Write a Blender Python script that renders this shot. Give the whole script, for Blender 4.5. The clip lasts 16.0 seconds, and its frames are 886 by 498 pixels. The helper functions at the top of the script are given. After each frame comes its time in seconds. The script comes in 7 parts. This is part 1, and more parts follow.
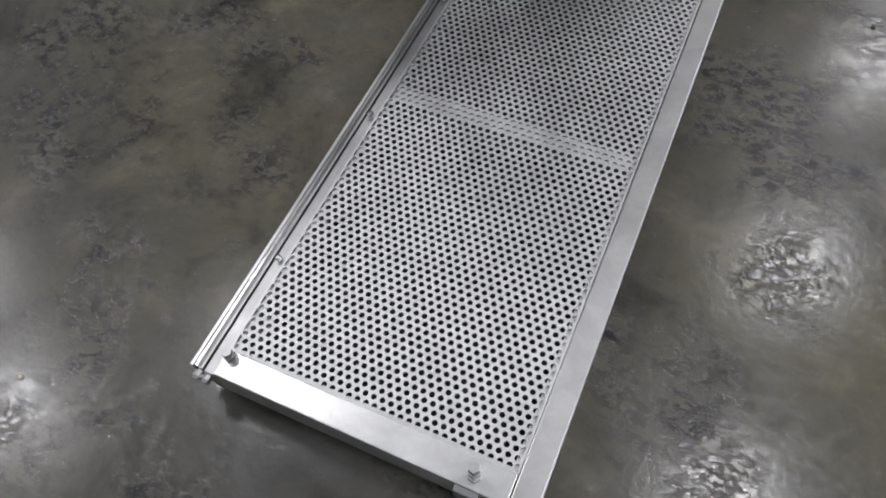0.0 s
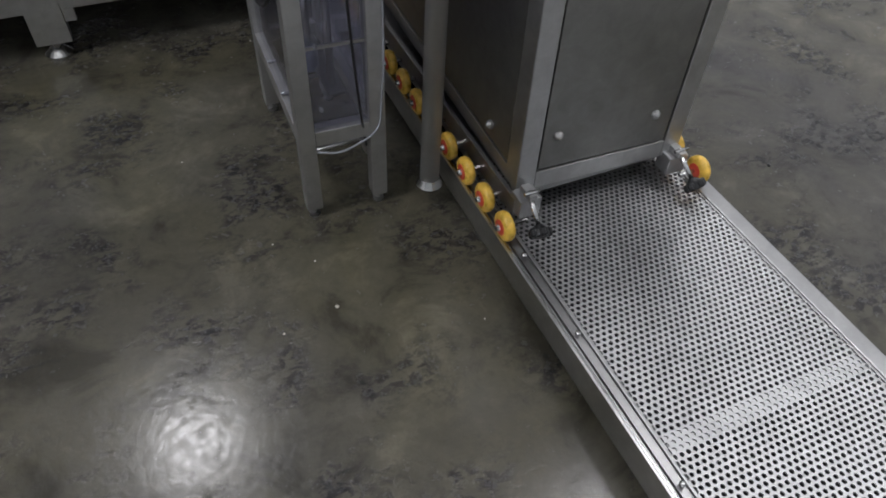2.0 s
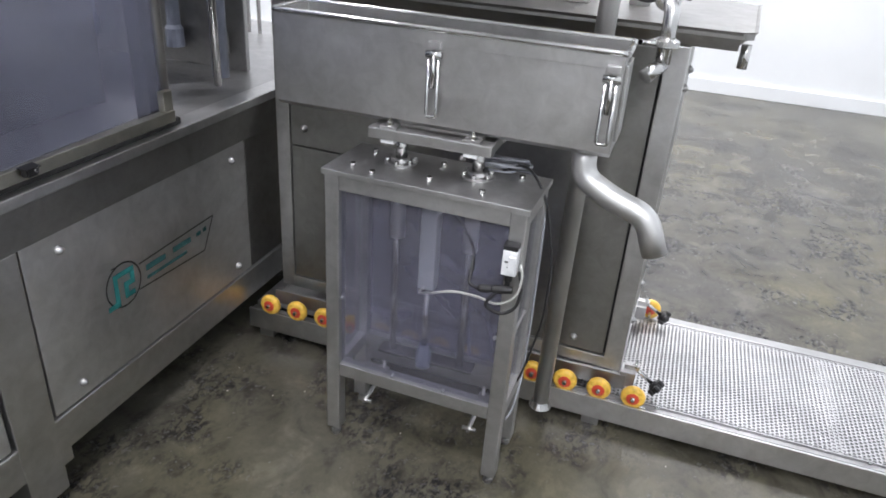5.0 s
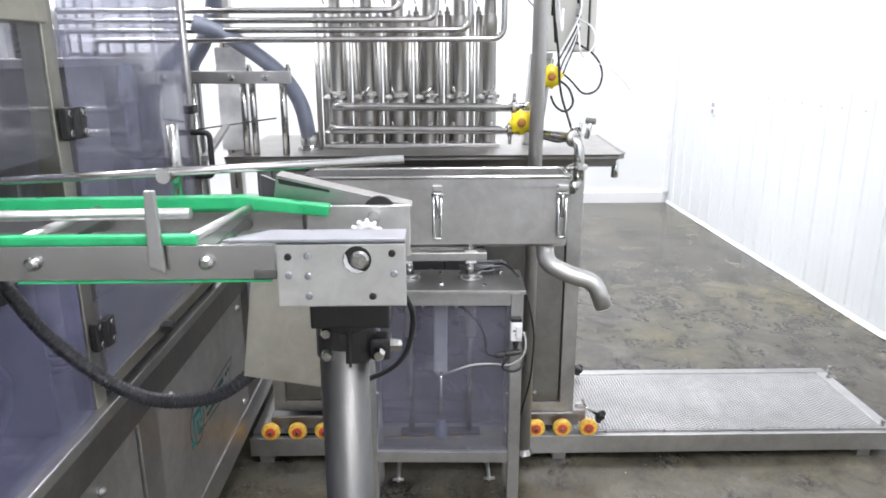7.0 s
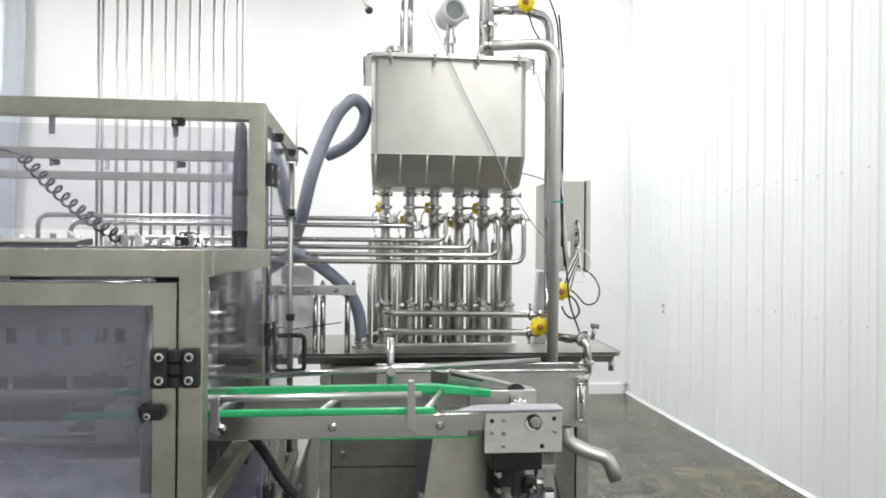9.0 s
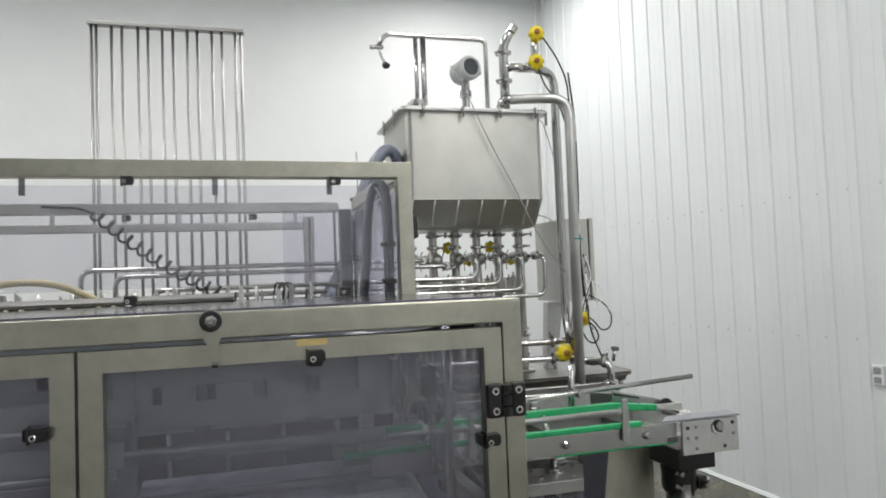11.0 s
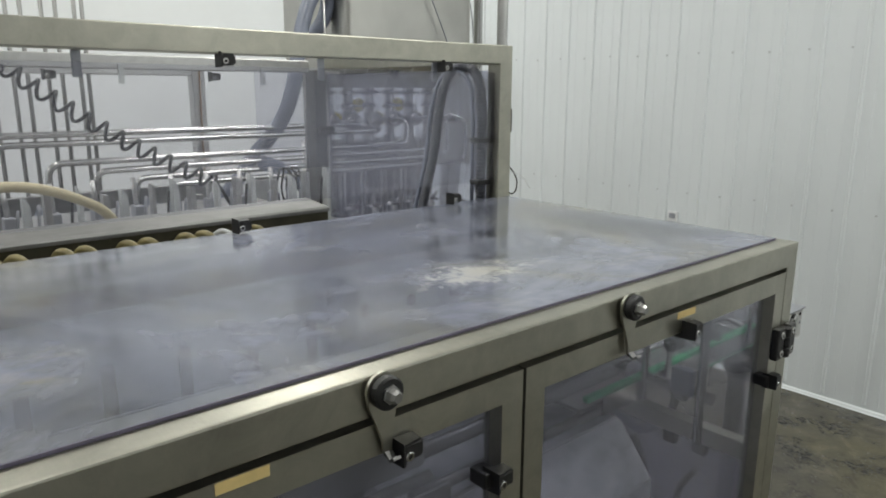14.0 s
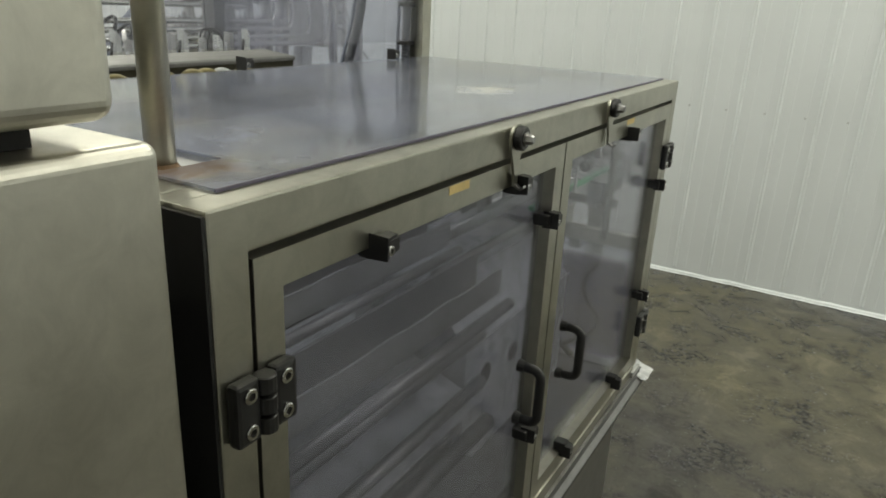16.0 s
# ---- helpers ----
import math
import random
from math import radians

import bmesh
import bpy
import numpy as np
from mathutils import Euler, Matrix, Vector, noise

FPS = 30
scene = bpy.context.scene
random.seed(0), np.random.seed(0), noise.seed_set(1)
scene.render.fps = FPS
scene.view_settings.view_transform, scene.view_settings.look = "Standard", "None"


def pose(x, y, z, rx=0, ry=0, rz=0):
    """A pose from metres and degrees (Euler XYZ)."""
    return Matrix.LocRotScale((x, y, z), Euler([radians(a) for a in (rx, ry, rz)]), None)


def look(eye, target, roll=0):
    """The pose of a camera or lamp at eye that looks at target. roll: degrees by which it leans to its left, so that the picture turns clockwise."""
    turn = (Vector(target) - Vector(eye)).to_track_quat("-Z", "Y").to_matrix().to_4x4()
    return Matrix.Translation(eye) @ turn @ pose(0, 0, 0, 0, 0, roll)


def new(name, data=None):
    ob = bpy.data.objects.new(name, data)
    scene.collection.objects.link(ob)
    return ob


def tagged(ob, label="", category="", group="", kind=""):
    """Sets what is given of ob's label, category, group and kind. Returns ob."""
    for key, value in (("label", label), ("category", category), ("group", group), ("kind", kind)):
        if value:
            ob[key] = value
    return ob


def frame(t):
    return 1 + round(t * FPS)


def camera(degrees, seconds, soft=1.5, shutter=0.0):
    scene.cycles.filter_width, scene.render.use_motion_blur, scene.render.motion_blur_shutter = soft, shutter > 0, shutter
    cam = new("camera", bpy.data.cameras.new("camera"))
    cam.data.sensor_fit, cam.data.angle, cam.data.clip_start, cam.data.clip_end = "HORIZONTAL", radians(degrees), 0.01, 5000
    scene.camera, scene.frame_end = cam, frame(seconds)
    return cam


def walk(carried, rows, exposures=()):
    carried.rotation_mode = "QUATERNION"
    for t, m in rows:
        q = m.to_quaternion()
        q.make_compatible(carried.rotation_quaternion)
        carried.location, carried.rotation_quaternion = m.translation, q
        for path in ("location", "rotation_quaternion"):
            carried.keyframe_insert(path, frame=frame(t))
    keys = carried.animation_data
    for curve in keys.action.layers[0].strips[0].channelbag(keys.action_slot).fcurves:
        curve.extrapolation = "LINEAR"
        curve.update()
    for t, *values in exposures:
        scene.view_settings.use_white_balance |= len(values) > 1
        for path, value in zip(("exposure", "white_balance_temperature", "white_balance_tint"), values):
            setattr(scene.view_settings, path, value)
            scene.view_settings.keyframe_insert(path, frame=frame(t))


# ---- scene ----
cam = camera(64.5, 16.0, soft=1.8)
PATH = [
    (0, (0.83, 0.234, 1.09), (0.336, 1.117, -0.635), -6.3),
    (0.2, (0.702, 0.23, 1.099), (0.288, 1.137, -0.635), -8.5),
    (0.5, (0.55, 0.272, 1.112), (0.293, 1.245, -0.617), -8.2),
    (0.6, (0.487, 0.302, 1.115), (0.296, 1.311, -0.601), -6.0),
    (1, (0.259, 0.395, 1.129), (0.239, 1.521, -0.524), -3.9),
    (1.5, (-0.038, 0.509, 1.164), (0.325, 1.681, -0.416), 2.3),
    (2, (-0.298, 0.669, 1.196), (0.311, 1.892, -0.265), 3.3),
    (2.5, (-0.492, 0.88, 1.228), (0.321, 2.093, -0.139), 3.1),
    (3, (-0.746, 1.065, 1.249), (0.347, 2.141, -0.035), 2.9),
    (3.5, (-0.926, 1.254, 1.26), (0.339, 2.25, 0.073), 3.6),
    (4, (-1.089, 1.429, 1.286), (0.366, 2.28, 0.209), 5.1),
    (4.2, (-1.152, 1.463, 1.303), (0.349, 2.264, 0.252), 4.8),
    (6.3, (-1.808, 2.012, 1.441), (0.077, 2.066, 0.773), 1.2),
    (6.5, (-1.869, 2.057, 1.438), (0.027, 2.092, 0.803), 0.0),
    (7, (-2.021, 2.156, 1.468), (-0.095, 2.116, 0.931), -0.2),
    (7.5, (-2.169, 2.312, 1.492), (-0.222, 2.214, 1.046), -1.4),
    (8, (-2.305, 2.379, 1.525), (-0.325, 2.253, 1.276), -1.3),
    (8.5, (-2.45, 2.418, 1.541), (-0.461, 2.28, 1.39), -0.5),
    (9, (-2.538, 2.538, 1.563), (-0.548, 2.336, 1.565), 0.5),
    (9.2, (-2.579, 2.625, 1.574), (-0.59, 2.417, 1.63), -0.5),
    (11.3, (-2.617, 3.345, 1.604), (-0.712, 2.742, 1.681), -1.7),
    (11.5, (-2.58, 3.398, 1.621), (-0.681, 2.772, 1.675), -1.1),
    (12, (-2.458, 3.505, 1.677), (-0.617, 2.75, 1.471), 0.1),
    (12.5, (-2.361, 3.658, 1.732), (-0.622, 2.728, 1.401), 0.7),
    (13, (-2.237, 3.807, 1.763), (-0.64, 2.701, 1.287), -0.1),
    (13.5, (-2.091, 3.913, 1.797), (-0.548, 2.739, 1.304), -0.1),
    (14, (-1.97, 4.05, 1.818), (-0.498, 2.771, 1.376), 0.2),
    (14.5, (-1.882, 4.171, 1.816), (-0.627, 2.687, 1.342), 2.0),
    (15, (-1.861, 4.288, 1.798), (-0.691, 2.743, 1.305), 2.7),
    (15.5, (-1.877, 4.412, 1.75), (-0.8, 2.84, 1.144), 3.2),
    (16, (-1.859, 4.538, 1.71), (-0.915, 2.905, 1.047), 2.8),
]
EXPOSURES = [(0.0, -0.35, 6400, 14), (0.5, -0.46, 6400, 14), (1.0, -0.50, 6400, 14), (2.0, -0.34, 6400, 14), (3.0, 0.18, 6400, 15), (4.0, 0.58, 6350, 15), (6.5, 0.95, 6450, 15), (7.5, 0.82, 6550, 14), (9.0, 0.35, 6850, 10), (11.5, -0.35, 6850, 9), (12.5, -0.38, 6800, 9), (14.0, -0.38, 6900, 6), (15.0, -0.42, 7250, 1), (16.0, -0.24, 7500, 1)]
walk(cam, [(t, look(eye, target, roll)) for t, eye, target, roll in PATH], EXPOSURES)


# ---- light ----
world = bpy.data.worlds.new("hall")
scene.world = world
world.use_nodes = True
world.node_tree.nodes["Background"].inputs[0].default_value = (0.8, 0.84, 0.9, 1)
world.node_tree.nodes["Background"].inputs[1].default_value = 0.05

CEILING = 5.0
# (-5.5, 1.2), (3.5, 0.9) and (-3.8, 0.3) are unseen lamps added as fill
LAMPS = [(2.25, 4.32), (2.1, 2.0), (-0.88, 4.33), (-1.85, 1.65), (-5.5, 1.2), (3.5, 0.9), (-3.8, 0.3), (2.6, 7.3), (-0.7, 7.2), (4.6, 7.9)]
for lx, ly in LAMPS:
    lamp = bpy.data.lights.new("high_bay", "AREA")
    lamp.shape, lamp.size, lamp.energy, lamp.color = "SQUARE", 0.55, 56, (0.985, 0.99, 1.0)
    new("high_bay", lamp).matrix_world = pose(lx, ly, CEILING - 0.17)


# ---- materials ----
def material(name):
    m = bpy.data.materials.new(name)
    m.use_nodes = True
    nt = m.node_tree
    return m, nt, nt.nodes["Principled BSDF"]


def node(nt, kind, **values):
    n = nt.nodes.new(kind)
    for key, value in values.items():
        n.inputs[key.replace("_", " ")].default_value = value
    return n


def coords(nt, scale=(1, 1, 1)):
    geo = nt.nodes.new("ShaderNodeTexCoord")
    mp = node(nt, "ShaderNodeMapping", Scale=scale)
    nt.links.new(geo.outputs["Object"], mp.inputs[0])
    return mp.outputs[0]


def ramp(nt, fac, stops):
    r = nt.nodes.new("ShaderNodeValToRGB")
    while len(r.color_ramp.elements) < len(stops):
        r.color_ramp.elements.new(0.5)
    for e, (p, c) in zip(r.color_ramp.elements, stops):
        e.position = p
        e.color = (*c, 1) if len(c) == 3 else c
    nt.links.new(fac, r.inputs[0])
    return r.outputs[0]


def noise_out(nt, vec, scale, detail=6.0, rough=0.6, warp=0.0):
    n = node(nt, "ShaderNodeTexNoise", Scale=scale, Detail=detail, Roughness=rough, Distortion=warp)
    nt.links.new(vec, n.inputs["Vector"])
    return n.outputs["Fac"]


def bump(nt, bsdf, height, strength, dist):
    b = node(nt, "ShaderNodeBump", Strength=strength, Distance=dist)
    nt.links.new(height, b.inputs["Height"])
    nt.links.new(b.outputs[0], bsdf.inputs["Normal"])


def g(v):
    return (v, v, v)


def steel(name, tone=0.57, rough=0.32, grain=(4, 4, 220), tint=(1.0, 0.995, 0.985), spread=0.05):
    """Brushed stainless steel: fine streaks along one axis, faint clouds over it."""
    m, nt, b = material(name)
    fine = noise_out(nt, coords(nt, grain), 3.0, 4.0, 0.7)
    cloud = noise_out(nt, coords(nt), 3.2, 4.0, 0.6, 0.4)
    mottle = noise_out(nt, coords(nt), 26.0, 7.0, 0.68, 0.6)
    blend = node(nt, "ShaderNodeMix")
    blend.inputs["Factor"].default_value = 0.42
    nt.links.new(cloud, blend.inputs["A"])
    nt.links.new(mottle, blend.inputs["B"])
    b.inputs["Metallic"].default_value = 1.0
    lo, hi = [tuple(tone * k * c for c in tint) for k in (0.70, 1.20)]
    nt.links.new(ramp(nt, blend.outputs["Result"], [(0.3, lo), (0.7, hi)]), b.inputs["Base Color"])
    mix = node(nt, "ShaderNodeMath")
    mix.operation = "ADD"
    nt.links.new(ramp(nt, fine, [(0.3, g(rough - spread)), (0.7, g(rough + spread))]), mix.inputs[0])
    nt.links.new(ramp(nt, cloud, [(0.3, g(0.0)), (0.8, g(0.09))]), mix.inputs[1])
    nt.links.new(mix.outputs[0], b.inputs["Roughness"])
    bump(nt, b, fine, 0.05, 0.0004)
    return m


def polished(name, tone, rough, tint=(1.0, 0.995, 0.98)):
    """Polished tube steel: even gloss with faint clouds."""
    m, nt, b = material(name)
    cloud = noise_out(nt, coords(nt), 5.0, 3.0, 0.5, 0.3)
    b.inputs["Metallic"].default_value = 1.0
    nt.links.new(ramp(nt, cloud, [(0.3, tuple(tone * 0.88 * c for c in tint)), (0.7, tuple(tone * 1.08 * c for c in tint))]), b.inputs["Base Color"])
    nt.links.new(ramp(nt, cloud, [(0.3, g(rough - 0.04)), (0.7, g(rough + 0.05))]), b.inputs["Roughness"])
    return m


def plain(name, color, rough=0.5, metal=0.0, spot=0.12, scale=30.0):
    m, nt, b = material(name)
    n = noise_out(nt, coords(nt), scale, 5.0, 0.6)
    lo, hi = [tuple(max(0.0, c * k) for c in color) for k in (1 - spot, 1 + spot)]
    nt.links.new(ramp(nt, n, [(0.3, lo), (0.7, hi)]), b.inputs["Base Color"])
    nt.links.new(ramp(nt, n, [(0.3, g(max(0.05, rough - 0.08))), (0.7, g(min(1, rough + 0.08)))]), b.inputs["Roughness"])
    b.inputs["Metallic"].default_value = metal
    bump(nt, b, n, 0.06, 0.001)
    return m


def clear(name, tint, haze, haze_color=(0.6, 0.62, 0.7), gloss=0.05, cloud_scale=3.0, stains=False):
    """A clear plastic sheet: see-through with a tint, a haze lit from both sides that can hold painted reflections, a
    mirror gloss at the surface.
    """
    m, nt, b = material(name)
    nt.nodes.remove(b)
    out = nt.nodes["Material Output"]
    see, film, back, shine = [nt.nodes.new(k) for k in ("ShaderNodeBsdfTransparent", "ShaderNodeBsdfDiffuse", "ShaderNodeBsdfTranslucent", "ShaderNodeBsdfGlossy")]
    see.inputs[0].default_value = (*tint, 1)
    shine.inputs["Roughness"].default_value = gloss
    v = coords(nt)
    n = noise_out(nt, v, cloud_scale, 5.0, 0.65, 0.8)
    tone = ramp(nt, noise_out(nt, v, 2.2, 6.0, 0.7, 1.2), [(0.47, haze_color), (0.57, (0.48, 0.49, 0.52)), (0.64, (0.53, 0.50, 0.40)), (0.72, haze_color)]) if stains else None
    for bs in (film, back):
        bs.inputs[0].default_value = (*haze_color, 1)
        if tone:
            nt.links.new(tone, bs.inputs[0])
    both = nt.nodes.new("ShaderNodeMixShader")
    both.inputs[0].default_value = 0.4
    nt.links.new(film.outputs[0], both.inputs[1])
    nt.links.new(back.outputs[0], both.inputs[2])
    one, two = nt.nodes.new("ShaderNodeMixShader"), nt.nodes.new("ShaderNodeMixShader")
    amount = ramp(nt, n, [(0.34 if stains else 0.3, g(haze * (0.25 if stains else 0.55))), (0.55, g(haze)), (0.70 if stains else 0.75, g(min(1.0, haze * 1.6)))])
    if stains:
        # smears all over, and one dried white spill with a ragged edge
        smear = ramp(nt, noise_out(nt, coords(nt, (1.5, 1.0, 1.0)), 3.4, 8.0, 0.66, 0.9), [(0.48, g(0.0)), (0.58, g(0.18)), (0.72, g(0.45))])
        far = node(nt, "ShaderNodeVectorMath")
        far.operation = "DISTANCE"
        squash = node(nt, "ShaderNodeMapping", Scale=(1.7, 1.0, 0.0))
        nt.links.new(nt.nodes.new("ShaderNodeTexCoord").outputs["Object"], squash.inputs[0])
        nt.links.new(squash.outputs[0], far.inputs[0])
        far.inputs[1].default_value = (-0.17 * 1.7, -0.115, 0.0)
        ragged = nt.nodes.new("ShaderNodeMath")
        ragged.operation = "MULTIPLY_ADD"
        nt.links.new(noise_out(nt, v, 34.0, 6.0, 0.7, 0.8), ragged.inputs[0])
        ragged.inputs[1].default_value = 0.30
        nt.links.new(far.outputs["Value"], ragged.inputs[2])
        spill = ramp(nt, ragged.outputs[0], [(0.170, g(0.8)), (0.205, g(0.42)), (0.240, g(0.07)), (0.33, g(0.0))])
        near = node(nt, "ShaderNodeVectorMath")
        near.operation = "DISTANCE"
        nt.links.new(v, near.inputs[0])
        near.inputs[1].default_value = (-0.255, 0.632, 0.763)
        edge = nt.nodes.new("ShaderNodeMath")
        edge.operation = "MULTIPLY_ADD"
        nt.links.new(noise_out(nt, v, 22.0, 5.0, 0.6, 0.5), edge.inputs[0])
        edge.inputs[1].default_value = 0.10
        nt.links.new(near.outputs["Value"], edge.inputs[2])
        rust = ramp(nt, edge.outputs[0], [(0.07, g(0.75)), (0.115, g(0.0))])
        ring_d = node(nt, "ShaderNodeVectorMath")
        ring_d.operation = "DISTANCE"
        nt.links.new(squash.outputs[0], ring_d.inputs[0])
        ring_d.inputs[1].default_value = (-0.05 * 1.7, -0.30, 0.0)
        ring_e = nt.nodes.new("ShaderNodeMath")
        ring_e.operation = "MULTIPLY_ADD"
        nt.links.new(noise_out(nt, v, 9.0, 7.0, 0.7, 1.0), ring_e.inputs[0])
        ring_e.inputs[1].default_value = 0.24
        nt.links.new(ring_d.outputs["Value"], ring_e.inputs[2])
        grime = ramp(nt, ring_e.outputs[0], [(0.245, g(0.0)), (0.262, g(0.5)), (0.270, g(0.45)), (0.30, g(0.0))])
        both_s = nt.nodes.new("ShaderNodeMath")
        both_s.operation = "ADD"
        nt.links.new(smear, both_s.inputs[0])
        nt.links.new(spill, both_s.inputs[1])
        spot = both_s.outputs[0]
        white = nt.nodes.new("ShaderNodeMix")
        white.data_type = "RGBA"
        nt.links.new(spill, white.inputs[0])
        nt.links.new(tone, white.inputs[6])
        white.inputs[7].default_value = (0.80, 0.79, 0.74, 1)
        brown = nt.nodes.new("ShaderNodeMix")
        brown.data_type = "RGBA"
        nt.links.new(rust, brown.inputs[0])
        nt.links.new(white.outputs[2], brown.inputs[6])
        brown.inputs[7].default_value = (0.26, 0.15, 0.06, 1)
        soot = nt.nodes.new("ShaderNodeMix")
        soot.data_type = "RGBA"
        nt.links.new(grime, soot.inputs[0])
        nt.links.new(brown.outputs[2], soot.inputs[6])
        soot.inputs[7].default_value = (0.07, 0.06, 0.06, 1)
        for bs in (film, back):
            nt.links.new(soot.outputs[2], bs.inputs[0])
        all_s = nt.nodes.new("ShaderNodeMath")
        all_s.operation = "ADD"
        nt.links.new(spot, all_s.inputs[0])
        nt.links.new(rust, all_s.inputs[1])
        spot = all_s.outputs[0]
        add = nt.nodes.new("ShaderNodeMath")
        add.operation, add.use_clamp = "ADD", True
        nt.links.new(amount, add.inputs[0])
        nt.links.new(spot, add.inputs[1])
        amount = add.outputs[0]
    nt.links.new(amount, one.inputs[0])
    nt.links.new(see.outputs[0], one.inputs[1])
    nt.links.new(both.outputs[0], one.inputs[2])
    face = node(nt, "ShaderNodeLayerWeight", Blend=0.5)
    steep = nt.nodes.new("ShaderNodeMath")
    steep.operation = "POWER"
    steep.inputs[1].default_value = 5.0
    nt.links.new(face.outputs["Facing"], steep.inputs[0])
    share = nt.nodes.new("ShaderNodeMath")
    share.operation = "MULTIPLY_ADD"
    share.inputs[1].default_value, share.inputs[2].default_value = 0.96, 0.04
    nt.links.new(steep.outputs[0], share.inputs[0])
    nt.links.new(share.outputs[0], two.inputs[0])
    nt.links.new(one.outputs[0], two.inputs[1])
    nt.links.new(shine.outputs[0], two.inputs[2])
    nt.links.new(two.outputs[0], out.inputs[0])
    return m


def concrete():
    """Sealed, trodden concrete: olive-grey clouds, clusters of dark violet flecks, an uneven crazed gloss."""
    m, nt, b = material("sealed_concrete")
    v = coords(nt)
    big = noise_out(nt, v, 0.8, 5.0, 0.6, 0.5)
    mid = noise_out(nt, v, 5.5, 7.0, 0.62, 0.6)
    fine = noise_out(nt, v, 46.0, 8.0, 0.70, 0.3)
    streak = noise_out(nt, coords(nt, (1.0, 1.5, 1.0)), 30.0, 8.0, 0.68, 0.35)
    where_n = noise_out(nt, v, 3.4, 7.0, 0.66, 0.2)
    base = ramp(nt, big, [(0.34, (0.070, 0.067, 0.062)), (0.50, (0.090, 0.084, 0.064)), (0.68, (0.110, 0.100, 0.060))])

    def mix(kind, a, c, fac=1.0):
        x = nt.nodes.new("ShaderNodeMix")
        x.data_type, x.blend_type = "RGBA", kind
        if isinstance(fac, float):
            x.inputs[0].default_value = fac
        else:
            nt.links.new(fac, x.inputs[0])
        nt.links.new(a, x.inputs[6])
        if isinstance(c, tuple):
            x.inputs[7].default_value = (*c, 1)
        else:
            nt.links.new(c, x.inputs[7])
        return x.outputs[2]

    def times(a, c):
        x = nt.nodes.new("ShaderNodeMath")
        x.operation = "MULTIPLY"
        nt.links.new(a, x.inputs[0])
        nt.links.new(c, x.inputs[1])
        return x.outputs[0]

    base = mix("MULTIPLY", base, ramp(nt, mid, [(0.34, g(0.50)), (0.45, g(0.92)), (0.55, g(1.05)), (0.66, g(1.45))]))
    base = mix("MULTIPLY", base, ramp(nt, fine, [(0.3, g(0.88)), (0.7, g(1.12))]))
    where = ramp(nt, where_n, [(0.475, g(0.0)), (0.54, g(0.45)), (0.60, g(1.0))])
    dark = times(where, ramp(nt, streak, [(0.455, g(0.0)), (0.535, g(1.0))]))
    base = mix("MIX", base, (0.015, 0.014, 0.017), times(dark, ramp(nt, mid, [(0.3, g(1.0)), (0.7, g(0.65))])))
    nt.links.new(base, b.inputs["Base Color"])
    rough = nt.nodes.new("ShaderNodeMix")
    nt.links.new(dark, rough.inputs[0])
    nt.links.new(ramp(nt, fine, [(0.34, g(0.28)), (0.5, g(0.20)), (0.66, g(0.14))]), rough.inputs[2])
    nt.links.new(ramp(nt, fine, [(0.4, g(0.34)), (0.6, g(0.13))]), rough.inputs[3])
    nt.links.new(rough.outputs[0], b.inputs["Roughness"])
    b.inputs["Specular IOR Level"].default_value = 0.42
    h1 = nt.nodes.new("ShaderNodeMath")
    h1.operation = "SUBTRACT"
    nt.links.new(noise_out(nt, v, 62.0, 3.0, 0.5, 0.5), h1.inputs[0])
    nt.links.new(dark, h1.inputs[1])
    bump(nt, b, h1.outputs[0], 0.45, 0.0007)
    return m


FLOOR = concrete()
STEEL = steel("brushed_steel")
STEEL_V = steel("brushed_steel_upright", grain=(220, 4, 4))
STEEL_D = steel("dull_steel_sheet", 0.41, 0.36)
TUBE = polished("polished_tube", 0.52, 0.18)
SATIN = polished("satin_pipe", 0.64, 0.46)
STEEL_G = steel("guard_frame_steel", 0.54, 0.43)
COLUMN = polished("column_tube", 0.17, 0.40)
ROD = polished("grey_rod", 0.38, 0.42)
RAIL = polished("rail_steel", 0.52, 0.24)
STEEL_C = steel("cabinet_panel_steel", 0.31, 0.36, (4, 4, 220), (1.0, 0.98, 0.94))
BEAM = steel("satin_beam", 0.47, 0.33, (5, 160, 160), (1.0, 0.975, 0.84))
PLATE = steel("satin_aluminium", 0.53, 0.47, (40, 40, 40), (1, 1, 1))
WHITE = plain("white_enamel_sheet", (0.78, 0.80, 0.81), 0.42, spot=0.03, scale=1.5)
SHEET = plain("white_blue_ribbed_sheet", (0.72, 0.755, 0.77), 0.40, spot=0.03, scale=1.2)
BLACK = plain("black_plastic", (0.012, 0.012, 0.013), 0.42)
# near-black colour put in for the shade of gaps, slots and hollows
DARK = plain("opening_shade", (0.02, 0.02, 0.02), 0.8)
YELLOW = plain("yellow_plastic", (0.80, 0.64, 0.02), 0.38)
AMBER = plain("amber_wheel_rubber", (0.74, 0.46, 0.07), 0.30, spot=0.25, scale=60.0)
TEAL_D = plain("worn_teal_print", (0.03, 0.10, 0.10), 0.5, 0.3)
CURTAIN = plain("milky_plastic_sheet", (0.46, 0.50, 0.56), 0.35, spot=0.06, scale=2.0)
OLIVE = plain("mottled_olive_sheet", (0.16, 0.14, 0.07), 0.5, 0.4, 0.4)
WEB = plain("gap_shade_olive", (0.055, 0.050, 0.030), 0.5, 0.2, 0.3)
RED = plain("red_hub", (0.55, 0.06, 0.03), 0.4)
GREEN = plain("green_slide_strip", (0.02, 0.42, 0.16), 0.32)
GREY = plain("grey_plastic", (0.30, 0.31, 0.34), 0.45)
HOSE = plain("grey_hose_rubber", (0.185, 0.205, 0.265), 0.35)
